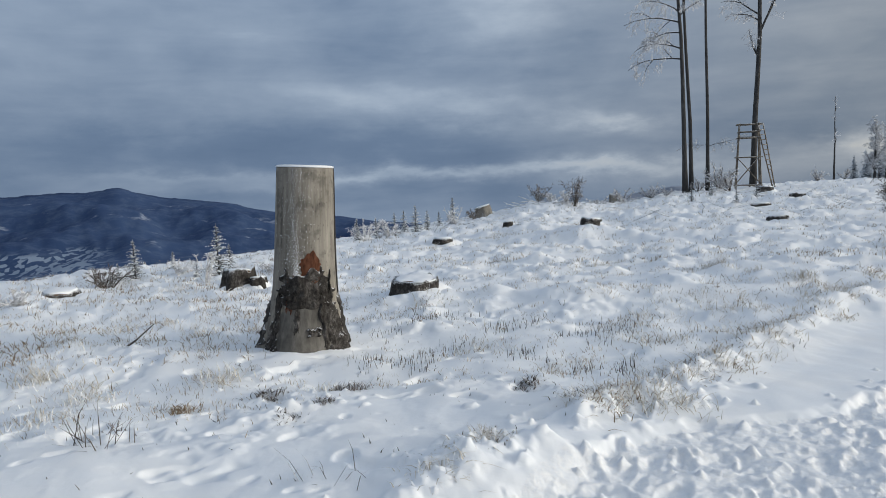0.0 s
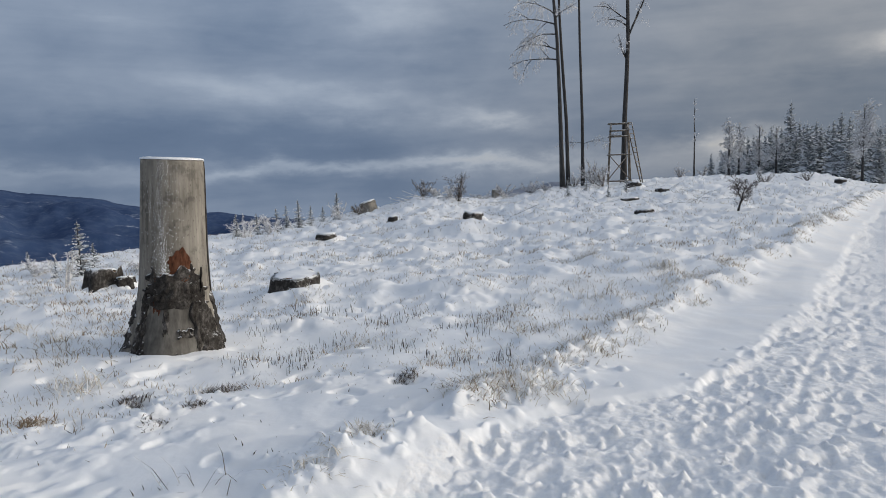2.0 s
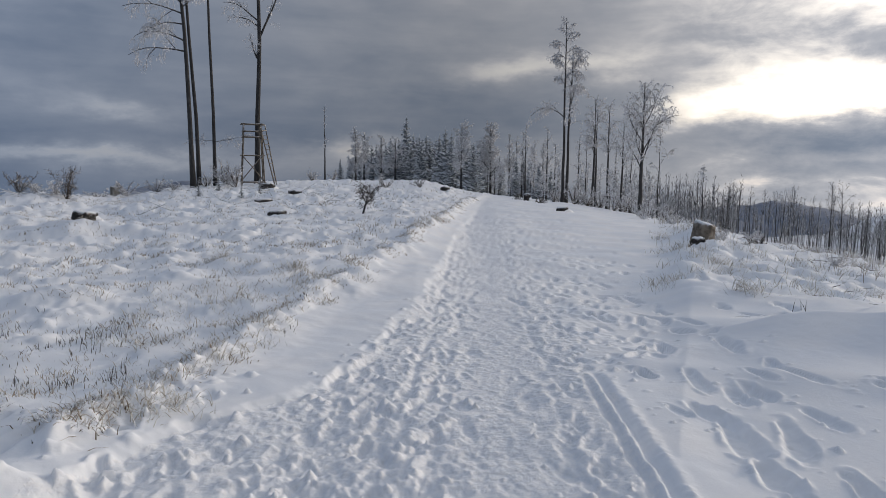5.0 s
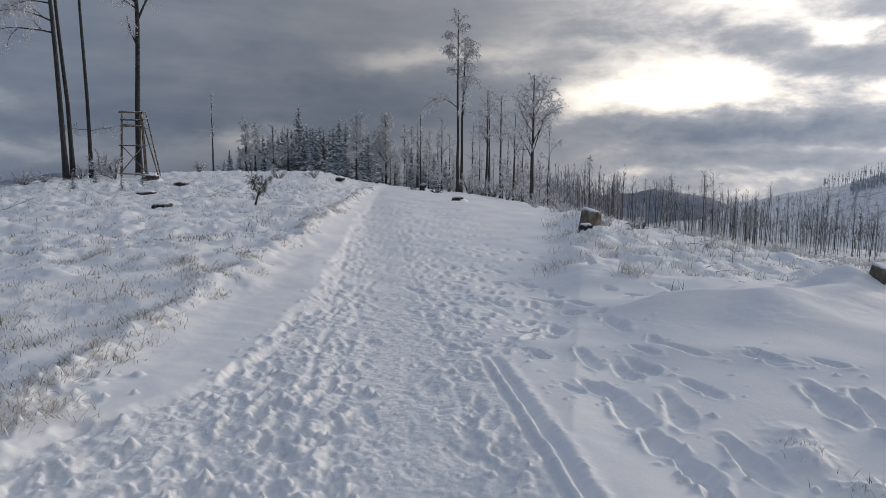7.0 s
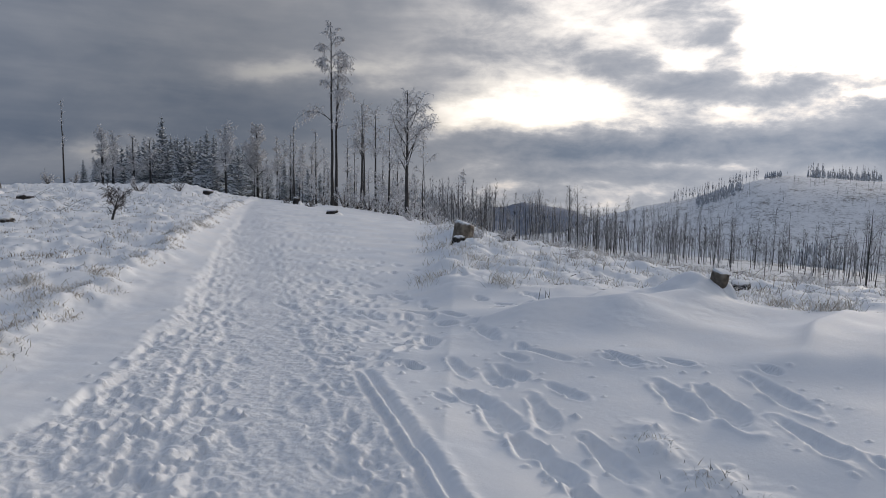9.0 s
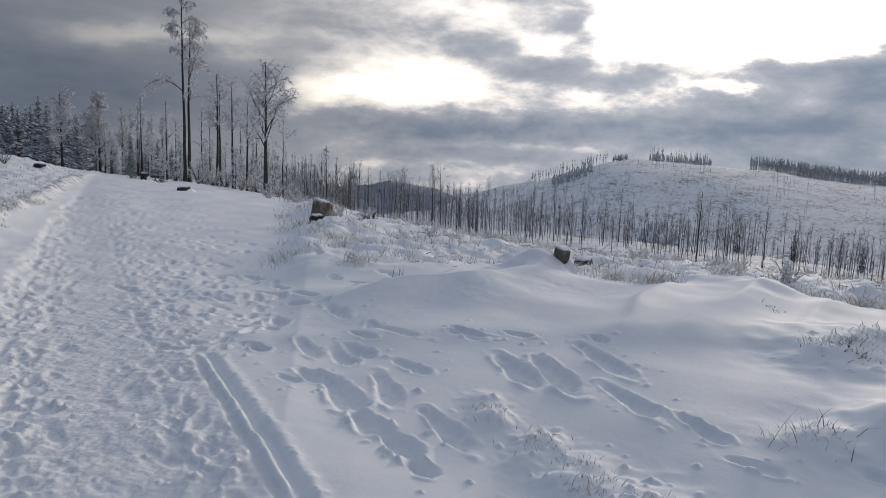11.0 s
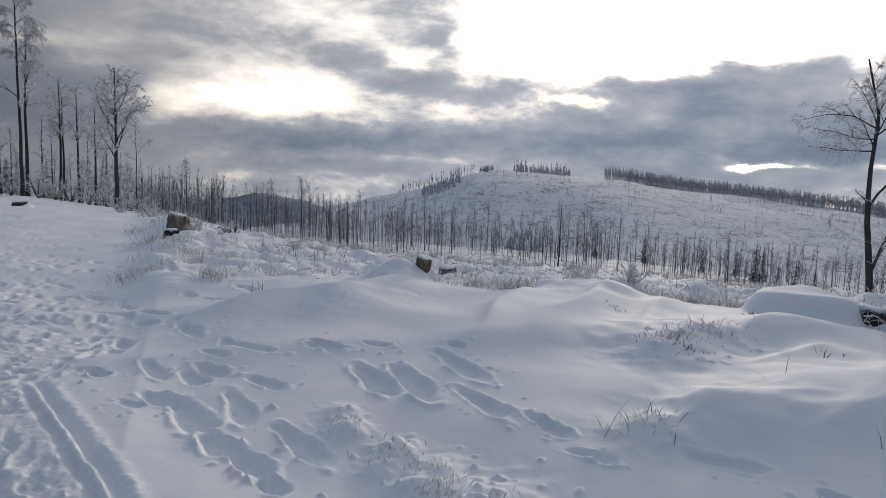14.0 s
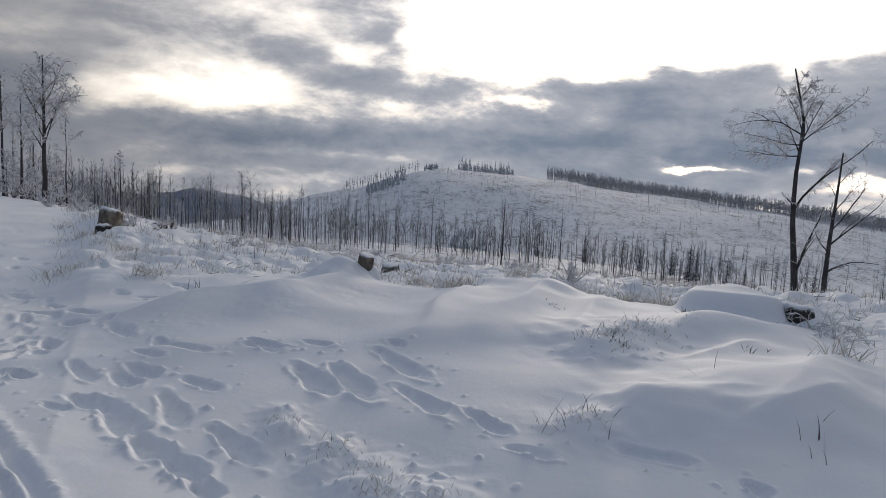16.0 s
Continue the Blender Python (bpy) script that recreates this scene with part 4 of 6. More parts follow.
def tall_stump():
    at = spot(-12.1, 6.55, -0.055)
    ob = root("tall_stump", at, "tall debarked grey tree stump with bark at its foot", "tree stump")
    profile = [(-0.2, 0.43), (0.0, 0.42), (0.08, 0.40), (0.18, 0.372), (0.30, 0.345), (0.45, 0.317), (0.62, 0.300), (0.85, 0.287), (1.1, 0.278), (1.35, 0.272), (1.6, 0.266), (1.70, 0.263), (1.735, 0.261), (1.745, 0.256)]
    zz = [p[0] for p in profile]

    def radius(a, z):
        return float(np.interp(z, zz, [p[1] for p in profile])) + 0.05 * math.exp(-max(z, 0) / 0.28) * (0.5 + 0.5 * math.cos(5 * a + 1.0 + 0.7 * math.sin(2 * a)))

    g = Geo()
    dense = [(z, float(np.interp(z, zz, [p[1] for p in profile]))) for z in np.concatenate([np.linspace(-0.2, 1.72, 40), [1.735, 1.745]])]
    lathe(g, dense, 72, 0.018, 0.5, 0.05)
    part("trunk", g, M["weathered"], ob)
    face = math.atan2(-at.y, -at.x) + radians(12)     # the side towards the way
    for k, (a0, a1, z0, z1, th) in enumerate([(-0.70, 0.62, 0.50, 0.78, 0.034), (-0.80, 0.85, 0.46, 0.70, 0.024), (0.40, 0.86, 0.10, 0.72, 0.030), (-1.10, -0.72, -0.05, 0.30, 0.026), (0.62, 1.10, -0.05, 0.40, 0.036), (-0.05, 0.34, -0.05, 0.06, 0.018), (0.06, 0.38, 0.20, 0.27, 0.030), (-0.98, -0.76, 0.28, 0.58, 0.022), (-0.30, -0.16, 0.24, 0.46, 0.016), (1.2, 2.9, -0.05, 0.5, 0.03), (-2.9, -1.4, -0.05, 0.45, 0.03)]):
        g = Geo()
        plate(g, face + a0, face + a1, z0, z1, radius, th, 1.3 + k)
        part("bark_plate", g, M["old_bark"], ob, "rough dark grey bark")
    g = Geo()
    plate(g, face - 0.86, face + 0.60, -0.06, 0.52, radius, 0.005, 5.1, ragged=0.3)
    part("foot_wood", g, M["wet_wood"], ob, "dark grey damp bare wood")
    g = Geo()
    plate(g, face - 0.16, face + 0.46, 0.68, 0.97, radius, 0.008, 7.7, ragged=0.45)
    part("rot_patch", g, M["rot"], ob, "rusty brown rotten wood")
    g = Geo()
    plate(g, face - 0.6, face - 0.36, 0.42, 0.7, radius, 0.010, 3.9)
    part("rot_patch", g, M["rot"], ob, "rusty brown rotten wood")
    # a crack edge down one side and rime crusted along a seam
    g = Geo()
    ca = face + 1.45
    g.tube([(radius(ca, z) * math.cos(ca + 0.02 * math.sin(z * 5)), radius(ca, z) * math.sin(ca + 0.02 * math.sin(z * 5)), z) for z in np.linspace(0.3, 1.74, 18)], [0.012] * 18, 5)
    part("crack", g, M["old_bark"], ob)
    g = Geo()
    for k in range(1700):
        z = random.uniform(0.75, 1.73)
        a = face - 0.40 + 0.10 * math.sin(z * 2.3) + random.gauss(0, 0.05 if k % 3 else 0.28)
        r, s = radius(a, z), random.uniform(0.001, 0.0042)
        c = Vector((r * math.cos(a), r * math.sin(a), z))
        o = Vector((math.cos(a), math.sin(a), 0)) * s
        t_ = Vector((-math.sin(a), math.cos(a), 0)) * s
        g.add([c + t_, c - t_ * 0.8, c + Vector((0, 0, s * 1.6)), c - Vector((0, 0, s * 1.5)), c + o], [(0, 2, 4), (2, 1, 4), (1, 3, 4), (3, 0, 4)])
    tagged(part("rime", g, M["snow"], ob, "white rime crusted on the wood", smooth=False), kind="stuff")
    g = snow_cap(0.262, 0.022, 4, 0.0)
    cap = part("snow_cap", g, M["snow"], ob, "thin snow on the sawn top")
    cap.location = (0, 0, 1.744)
    ob.matrix_world = Matrix.Translation(at) @ pose(0, 0, 0, 0, 3.6, -12)


def stump(az, r, rad, high, cap, label, lean=(0, 0), open_side=0.0, sink=0.12, flare=0.08, wood=None):
    seed = az * 0.37 + r
    rad = rad * 0.72
    ob = root("tree_stump", spot(az, r, -sink), label, "tree stump", "stumps of the felled wood")
    body = Geo()
    top = high * (0.9 if wood else 0.78) + sink
    V = lathe(body, [(-0.15, rad * 1.25), (0.0, rad * 1.2), (top * 0.25, rad * 1.10), (top * 0.5, rad * 1.03), (top * 0.8, rad), (top, rad * 0.97)], 40, 0.13, seed, flare, 4 + int(seed) % 3)
    # the rim is torn: one side stands higher
    rim = np.concatenate(body.v)
    th = np.arctan2(rim[:, 1], rim[:, 0])
    rim[:, 2] += np.where(rim[:, 2] > top * 0.7, (0.35 if wood else 1.0) * (0.10 * high * np.cos(th - seed) + 0.26 * high * perlin(np.cos(th) * 2.5 + seed, np.sin(th) * 3)), 0)
    body.v = [rim]
    part("trunk", body, M[wood or "old_bark"], ob)
    g = Geo()
    lathe(g, [(top - 0.05, rad * 0.85), (top + 0.004, rad * 0.86)], 30, 0.10, seed)
    part("cut_face", g, M["cut_wood"], ob, "sawn brown wood")
    if cap:
        g = Geo()
        thick = cap * 0.42
        lathe(g, [(-0.012, rad * 0.93), (thick * 0.3, rad * 0.97), (thick * 0.7, rad * 0.90), (thick, rad * 0.6), (thick * 1.08, rad * 0.2)], 30, 0.11, seed)
        cv = np.concatenate(g.v)
        ct = np.arctan2(cv[:, 1], cv[:, 0])
        cv[:, 2] += 0.10 * high * np.cos(ct - seed) * np.hypot(cv[:, 0], cv[:, 1]) / rad + 0.02 * perlin(cv[:, 0] * 6 + seed, cv[:, 1] * 6)
        g.v = [cv]
        c = part("snow_cap", g, M["snow"], ob, "pillow of snow")
        c.location = (0, 0, top + 0.01)
    # snow drifted against the foot
    heap = 0.4 if wood else 1.0
    g = Geo()
    lathe(g, [(-0.1, rad * 2.6), (sink * 0.55, rad * 2.0), (sink + high * 0.16 * heap, rad * 1.6), (sink + high * 0.50 * heap, rad * 1.2), (sink + high * 0.62 * heap, rad * 0.9)], 30, 0.28, seed + 2)
    dv = np.concatenate(g.v)
    side = np.arctan2(dv[:, 1], dv[:, 0])
    dv[:, 2] -= (0.5 + 0.5 * np.cos(side - math.atan2(-0.6 * math.cos(radians(az)) + 0.8 * math.sin(radians(az)), -0.6 * math.sin(radians(az)) - 0.8 * math.cos(radians(az))))) * (high * 0.36 + 0.04)
    g.v = [dv]
    part("snow_drift", g, M["snow"], ob, "snow blown against the foot")
    ob.matrix_world = ob.matrix_world @ pose(0, 0, 0, lean[0], lean[1], 0)
    return ob


tall_stump()
for s in [(-17.2, 11.4, 0.33, 0.36, 0.05, "dark weathered stump with a thin snow cap", (0, 4)), (-15.6, 11.2, 0.17, 0.16, 0.03, "small dark stump beside a larger one"),
          (-30.0, 13.0, 0.38, 0.16, 0.10, "low snow-covered stump at the edge of the hill"), (-2.4, 8.9, 0.40, 0.20, 0.035, "low dark stump with a snow cap"),
          (0.1, 17.0, 0.34, 0.16, 0.08, "low stump almost under snow"), (3.7, 30.0, 0.5, 0.55, 0.10, "pale grey stump on the crest", (0, -8), 0, 0.12, 0.08, "weathered"),
          (5.7, 22.0, 0.2, 0.18, 0.05, "small dark stump in snow"), (12.6, 17.4, 0.34, 0.26, 0.08, "dark stump with drifted snow round it"),
          (25.8, 38.0, 0.55, 0.40, 0.10, "dark stump below the raised hide"), (28.0, 31.0, 0.42, 0.25, 0.08, "low dark stump in snow"), (26.7, 20.0, 0.33, 0.18, 0.07, "low stump with snow on it"),
          (25.4, 27.0, 0.5, 0.12, 0.06, "flat stump almost under snow"), (61.5, 17.0, 0.33, 0.56, 0.10, "leaning grey stump with a snow cap", (3, 5), 0, 0.05, 0.03, "hide_wood"),
          (61.2, 15.2, 0.16, 0.12, 0.05, "small dark stump in snow"), (50.4, 31.0, 0.35, 0.2, 0.06, "low dark stump beside the way"), (82.1, 9.15, 0.14, 0.17, 0.04, "small stump with a split end in a drift", (10, -8), 0, 0.10, 0.02, "hide_wood"),
          (116.0, 9.0, 0.26, 0.20, 0.08, "broad broken stump under a pillow of snow"), (14.4, 42.0, 0.3, 0.55, 0.08, "pale stump beside brushwood", (0, 0), 0, 0.12, 0.08, "weathered"), (83.8, 13.0, 0.2, 0.2, 0.08, "small dark stump in snow"),
          (47.4, 52.0, 0.35, 0.7, 0.08, "old stump at the edge of the wood"), (40.5, 45.0, 0.4, 0.35, 0.08, "dark stump on the bank of the way")]:
    stump(*s)


# ---- trees ----
def curve_path(start, direction, length, steps, bend, seed_rng, droop=0.0, lift=0.0):
    p = np.array(start, float)
    d = np.array(direction, float)
    d /= np.linalg.norm(d)
    out = [p.copy()]
    for k in range(steps):
        d = d + seed_rng.normal(0, bend, 3) + np.array([0, 0, lift - droop * (k + 1) / steps])
        d /= np.linalg.norm(d)
        p = p + d * length / steps
        out.append(p.copy())
    return np.array(out)


def twigs(g, path, rad, rng, count, length, droop, depth=1, sides=3, start=0.15, fan=1.0, sub=5):
    n = len(path) - 1
    for _ in range(count):
        s = rng.uniform(start, 1.0) * n
        i = min(int(s), n - 1)
        base = path[i] + (path[i + 1] - path[i]) * (s - i)
        along = path[min(i + 1, n)] - path[i]
        along = along / (np.linalg.norm(along) + 1e-9)
        d = along * 0.8 + rng.normal(0, 0.55 * fan, 3)
        L = length * rng.uniform(0.5, 1.2) * (1.15 - 0.5 * s / n)
        q = curve_path(base, d, L, 3 if depth > 0 else 2, 0.16, rng, droop)
        g.tube(q, np.linspace(rad, rad * 0.45, len(q)), sides, False)
        if depth > 0:
            twigs(g, q, rad * 0.75, rng, sub, length * 0.55, droop * 1.3, depth - 1, sides, 0.15, fan, sub)


# limbs of single trees: height, bearing, length, rise, droop
TALL_A = [(0.47, 320, 3.4, 0.75, 0.42), (0.63, 140, 2.0, 0.55, 0.42), (0.64, 330, 1.3, 2.2, 0.5), (0.68, 140, 1.8, 1.3, 0.5), (0.72, 310, 1.5, 2.0, 0.5), (0.75, 150, 2.2, 1.1, 0.5), (0.78, 320, 1.6, 1.6, 0.55), (0.81, 135, 2.0, 1.2, 0.5), (0.84, 325, 1.6, 1.4, 0.55), (0.87, 140, 1.4, 1.6, 0.5), (0.90, 310, 1.1, 1.8, 0.5), (0.93, 150, 0.9, 2.0, 0.4), (0.96, 330, 0.7, 2.4, 0.3)]
TALL_B = [(0.28, 141, 4.8, 1.75, -0.04), (0.36, 138, 1.8, 1.6, 0.0), (0.60, 150, 1.6, 2.2, 0.3), (0.70, 325, 1.4, 2.4, 0.4), (0.78, 140, 1.5, 2.0, 0.45), (0.86, 320, 1.2, 2.2, 0.4), (0.93, 140, 0.9, 2.4, 0.3)]
BROAD = [(0.36, 325, 1.9, 2.2, 0.0), (0.40, 150, 2.4, 3.0, 0.0), (0.44, 330, 2.6, 2.8, 0.02), (0.48, 140, 2.7, 2.0, 0.10), (0.52, 60, 2.2, 3.2, 0.0), (0.55, 318, 2.4, 3.4, 0.03), (0.58, 145, 2.6, 1.6, 0.20), (0.62, 240, 2.0, 3.0, 0.05), (0.66, 325, 1.9, 2.8, 0.08), (0.68, 140, 2.4, 1.5, 0.28), (0.74, 150, 1.8, 2.0, 0.2), (0.78, 320, 1.4, 2.6, 0.15), (0.84, 120, 1.3, 2.2, 0.2), (0.90, 330, 0.9, 2.6, 0.1)]
SWEPT = [(0.74, 25, 3.9, 0.50, 0.20), (0.70, 28, 3.2, 0.12, 0.02), (0.655, 22, 3.3, 0.10, 0.08), (0.44, 205, 5.4, 2.3, -0.03), (0.71, 205, 3.9, 1.0, 0.07), (0.70, 210, 2.8, 2.6, 0.0), (0.75, 30, 2.8, 3.2, 0.0), (0.66, 60, 2.4, 3.0, 0.0), (0.80, 200, 1.8, 2.4, 0.1), (0.84, 30, 1.5, 2.4, 0.1), (0.88, 205, 1.4, 2.2, 0.15), (0.46, 24, 0.9, 1.2, 0.0), (0.18, 204, 4.2, 2.6, -0.05), (0.93, 190, 0.9, 2.4, 0.1)]
BENT = [(0.30, 206, 2.6, 0.9, 0.0), (0.42, 28, 1.3, 1.4, 0.0), (0.46, 206, 3.6, 0.85, -0.02), (0.55, 208, 3.2, 1.05, 0.0), (0.60, 24, 1.1, 1.8, 0.0), (0.66, 204, 2.2, 1.3, 0.04), (0.74, 30, 0.9, 2.2, 0.0), (0.82, 206, 1.2, 1.6, 0.05)]


def beech(name, at, height, rad, rng, bare=0.5, limbs=9, spread=0.28, lean=(0, 0), fork=0, droop=0.10, twig_n=7, depth=1, thick=1.0, label="", group="", sides=9, trunk_pts=None, limb_list=None, crown_mat="rime_twig", crown_label="fine twigs white with rime", trunk_mat="bark", boughs=0, sub=5):
    """A leafless tree: bare trunk, rising limbs and twigs white with rime."""
    ob = root(name, at, label, "tree", group)
    t, c = Geo(), Geo()
    n = 10
    zs = np.linspace(-0.4, height, n + 1)
    f = np.clip(zs / height, 0, 1)
    if trunk_pts is None:
        wave = np.cumsum(rng.normal(0, 0.012 * height / n * 2.2, (n + 1, 2)), axis=0)
        path = np.stack([lean[0] * f * height + wave[:, 0], lean[1] * f * height + wave[:, 1], zs], -1)
    else:
        k = np.array(trunk_pts, float)
        path = np.stack([np.interp(zs, k[:, 2], k[:, 0]), np.interp(zs, k[:, 2], k[:, 1]), zs], -1)
    radii = rad * 0.74 * (1.0 - 0.80 * f ** 0.9) * (1 + 0.35 * np.exp(-zs.clip(0) / (1.2 * rad)))
    t.tube(path, radii, sides)
    plan = limb_list
    if plan is None:
        plan = []
        for k in range(limbs):
            h = bare + (0.97 - bare) * ((k + rng.uniform(0.2, 0.8)) / limbs)
            plan.append((h, rng.uniform(0, 360), height * spread * rng.uniform(0.6, 1.1) * (1.25 - 0.75 * (h - bare) / (1.001 - bare)), rng.uniform(1.5, 3.0), droop))
    for h, az, L, rise, dr in plan:
        i = h * height
        base = np.array([np.interp(i, zs, path[:, k]) for k in range(3)])
        d = (math.sin(radians(az)), math.cos(radians(az)), rise)
        q = curve_path(base, d, L, 6, 0.10, rng, dr)
        r0 = np.interp(i, zs, radii) * (min(0.7, 0.36 + 0.04 * L) if h > 0.2 or L > 3 else 0.16)
        t.tube(q, np.linspace(r0, r0 * 0.25, len(q)), 6 if sides > 6 else 4)
        twigs(c, q, 0.012 * thick, rng, twig_n, min(1.0, L * 0.40), droop + dr * 0.6, depth, sub=sub)
        # forked side boughs, each with its own twigs
        for b_ in range(boughs if L > 1.1 else 0):
            k = 1 + (b_ * 4) // max(1, boughs)
            along = q[k + 1] - q[k]
            along = along / np.linalg.norm(along)
            w_ = curve_path(q[k], along + rng.normal(0, 0.45, 3) + np.array([0, 0, 0.25]), L * rng.uniform(0.32, 0.55) * (1.1 - 0.1 * k), 4, 0.10, rng, dr)
            t.tube(w_, np.linspace(r0 * 0.5, r0 * 0.14, 5), 4, False)
            twigs(c, w_, 0.011 * thick, rng, max(3, twig_n // 2), min(0.8, L * 0.3), droop + dr * 0.6, depth, sub=sub)
    twigs(c, path, 0.012 * thick, rng, max(3, twig_n // 2), min(1.0, height * 0.09), droop, depth, 3, max(bare, 0.75), sub=sub)
    part("trunk", t, M[trunk_mat], ob)
    part("crown", c, M[crown_mat], ob, crown_label, smooth=False)
    return ob


def spruce(name, at, height, rad, rng, label="", group="", whorls=16, arms=7, reach=0.2, rows=5, full=1.0, mat="needles"):
    """A snow-laden conifer: uneven whorls of drooping boughs, each hung with short sprays."""
    ob = root(name, at, label, "tree", group)
    t, c = Geo(), Geo()
    t.tube([(0, 0, -0.3), (0, 0, height * 0.5), (0, 0, height)], [rad, rad * 0.55, 0.01], 7)
    for k in range(whorls):
        f = (k + 0.5) / whorls
        for a in range(arms):
            az = 2 * math.pi * (a + rng.uniform(-0.45, 0.45)) / arms + k * 0.7
            z = height * (0.05 + 0.93 * f) + rng.uniform(-0.6, 0.6) * height / whorls
            L = height * reach * (1.03 - f) ** 0.8 * rng.uniform(0.55, 1.2) + 0.03 * height ** 0.5
            d = np.array([math.sin(az), math.cos(az), 0.12 + 0.5 * f])
            q = curve_path((0, 0, z), d, L, 4, 0.05, rng, 0.30)
            t.tube(q[:4], np.linspace(0.012, 0.005, 4) * height ** 0.5, 3, False)
            side = np.array([d[1], -d[0], 0])
            w0 = max(0.03, L * 0.30) * full
            for i in range(rows):
                s = (i + 0.7) / rows * (len(q) - 1)
                b = np.array([np.interp(s, range(len(q)), q[:, m]) for m in range(3)]) + rng.normal(0, w0 * 0.18, 3)
                ww = w0 * (1.15 - 0.7 * i / rows) * rng.uniform(0.6, 1.3)
                fwd = d * ww * rng.uniform(0.6, 1.0)
                up_ = np.array([0, 0, ww * rng.uniform(0.2, 0.4)])
                sk = side * ww * rng.uniform(-0.3, 0.3)
                c.add([b - fwd * 0.6 + up_, b + side * ww - up_ * 2.2 + fwd * 0.4, b + fwd * 1.3 - up_ * 0.9 + sk, b - side * ww - up_ * 2.2 + fwd * 0.4, b - up_ * 2.6], [(0, 1, 2), (0, 2, 3), (1, 4, 2), (2, 4, 3), (0, 4, 1), (0, 3, 4)])
    c.tube([(0, 0, height * 0.97), (0.01, 0, height * 1.04)], [0.004 * height, 0.001 * height], 4)
    part("trunk", t, M["bark"], ob)
    part("crown", c, M[mat], ob, "dark green boughs laden with snow", smooth=False)
    return ob


rng = np.random.default_rng(11)
HIDE = "tall trees beside the raised hide"
# pairs of trunk offsets run across the line of sight
sx, sy = math.cos(radians(21)), -math.sin(radians(21))


def line(points):
    return [(o * sx, o * sy, z) for o, z in points]


beech("tall_tree", spot(20.05, 44), 24, 0.21, rng, group=HIDE, label="tall bare tree with one drooping frosted side", thick=0.95, twig_n=10, depth=2, droop=0.30, boughs=2, sub=5, trunk_pts=line([(0, -0.4), (-0.1, 5), (-0.2, 9), (-0.5, 13), (-0.7, 24)]),
      limb_list=[(0.335, 290, 3.3, 0.10, 0.20), (0.36, 282, 2.9, 0.45, 0.34), (0.40, 300, 2.6, 0.3, 0.30), (0.425, 288, 3.4, 0.55, 0.36), (0.45, 275, 2.6, 0.8, 0.3), (0.44, 110, 1.6, 1.3, 0.1), (0.50, 280, 3.4, 0.7, 0.35), (0.57, 110, 2.2, 1.4, 0.1), (0.62, 270, 3.0, 1.2, 0.25), (0.7, 100, 2.5, 1.5, 0.1), (0.8, 290, 2.5, 1.4, 0.1), (0.9, 80, 2, 1.5, 0.1)])
beech("tall_tree", spot(20.5, 44.6), 23, 0.18, rng, group=HIDE, label="tall bare tree close beside another trunk", thick=0.95, depth=2, twig_n=6, droop=0.15, boughs=2, sub=5, trunk_pts=line([(0, -0.4), (-0.05, 4), (-0.28, 8), (-0.45, 12), (-0.45, 23)]), limb_list=[(0.52, 90, 2.6, 1.3, 0.05), (0.6, 60, 2.2, 1.4, 0.1), (0.72, 250, 2.2, 1.4, 0.1), (0.85, 120, 2, 1.6, 0.1)])
beech("tall_tree", spot(21.7, 45.5), 24, 0.16, rng, group=HIDE, label="slender bare tree with a low frosted branch", thick=0.95, twig_n=6, depth=2, boughs=2, sub=5, trunk_pts=line([(0, -0.4), (0.0, 5), (-0.1, 9), (-0.22, 24)]), limb_list=[(0.115, 95, 2.0, 0.35, 0.05), (0.12, 285, 1.4, -0.05, 0.0), (0.62, 100, 2, 1.3, 0.1), (0.75, 280, 2, 1.3, 0.1), (0.88, 60, 2, 1.3, 0.1)])
beech("tall_tree", spot(24.95, 47.5), 24, 0.26, rng, group=HIDE, label="tall forked bare tree carrying the raised hide", thick=0.95, depth=2, twig_n=6, droop=0.15, boughs=2, sub=5, trunk_pts=line([(0, -0.4), (0.08, 4), (0.28, 8), (0.35, 10), (0.3, 12.5), (0.1, 24)]), limb_list=[(0.40, 108, 5.5, 1.7, -0.05), (0.335, 290, 1.9, 1.7, -0.1), (0.445, 288, 2.6, 0.9, 0.30), (0.43, 290, 1.8, 0.7, 0.3), (0.58, 80, 3.0, 1.0, 0.1), (0.7, 270, 2.5, 1.3, 0.1), (0.8, 100, 2.5, 1.3, 0.1)])
beech("dead_tree", spot(30.35, 62), 6.6, 0.11, rng, bare=0.35, limbs=5, spread=0.16, droop=0.05, twig_n=5, depth=1, thick=1.3, label="thin dead trunk with few frosted twigs")


# ---- raised hide ----
def beam(name, a, b, r, parent, label="", sides=7):
    g = Geo()
    a, b = Vector(a), Vector(b)
    m = (a + b) / 2 + Vector((random.uniform(-1, 1), random.uniform(-1, 1), random.uniform(-1, 1))) * 0.012
    g.tube([a, m, b], [r * 1.06, r, r * 0.92], sides)
    return part(name, g, M["hide_wood"], parent, label)


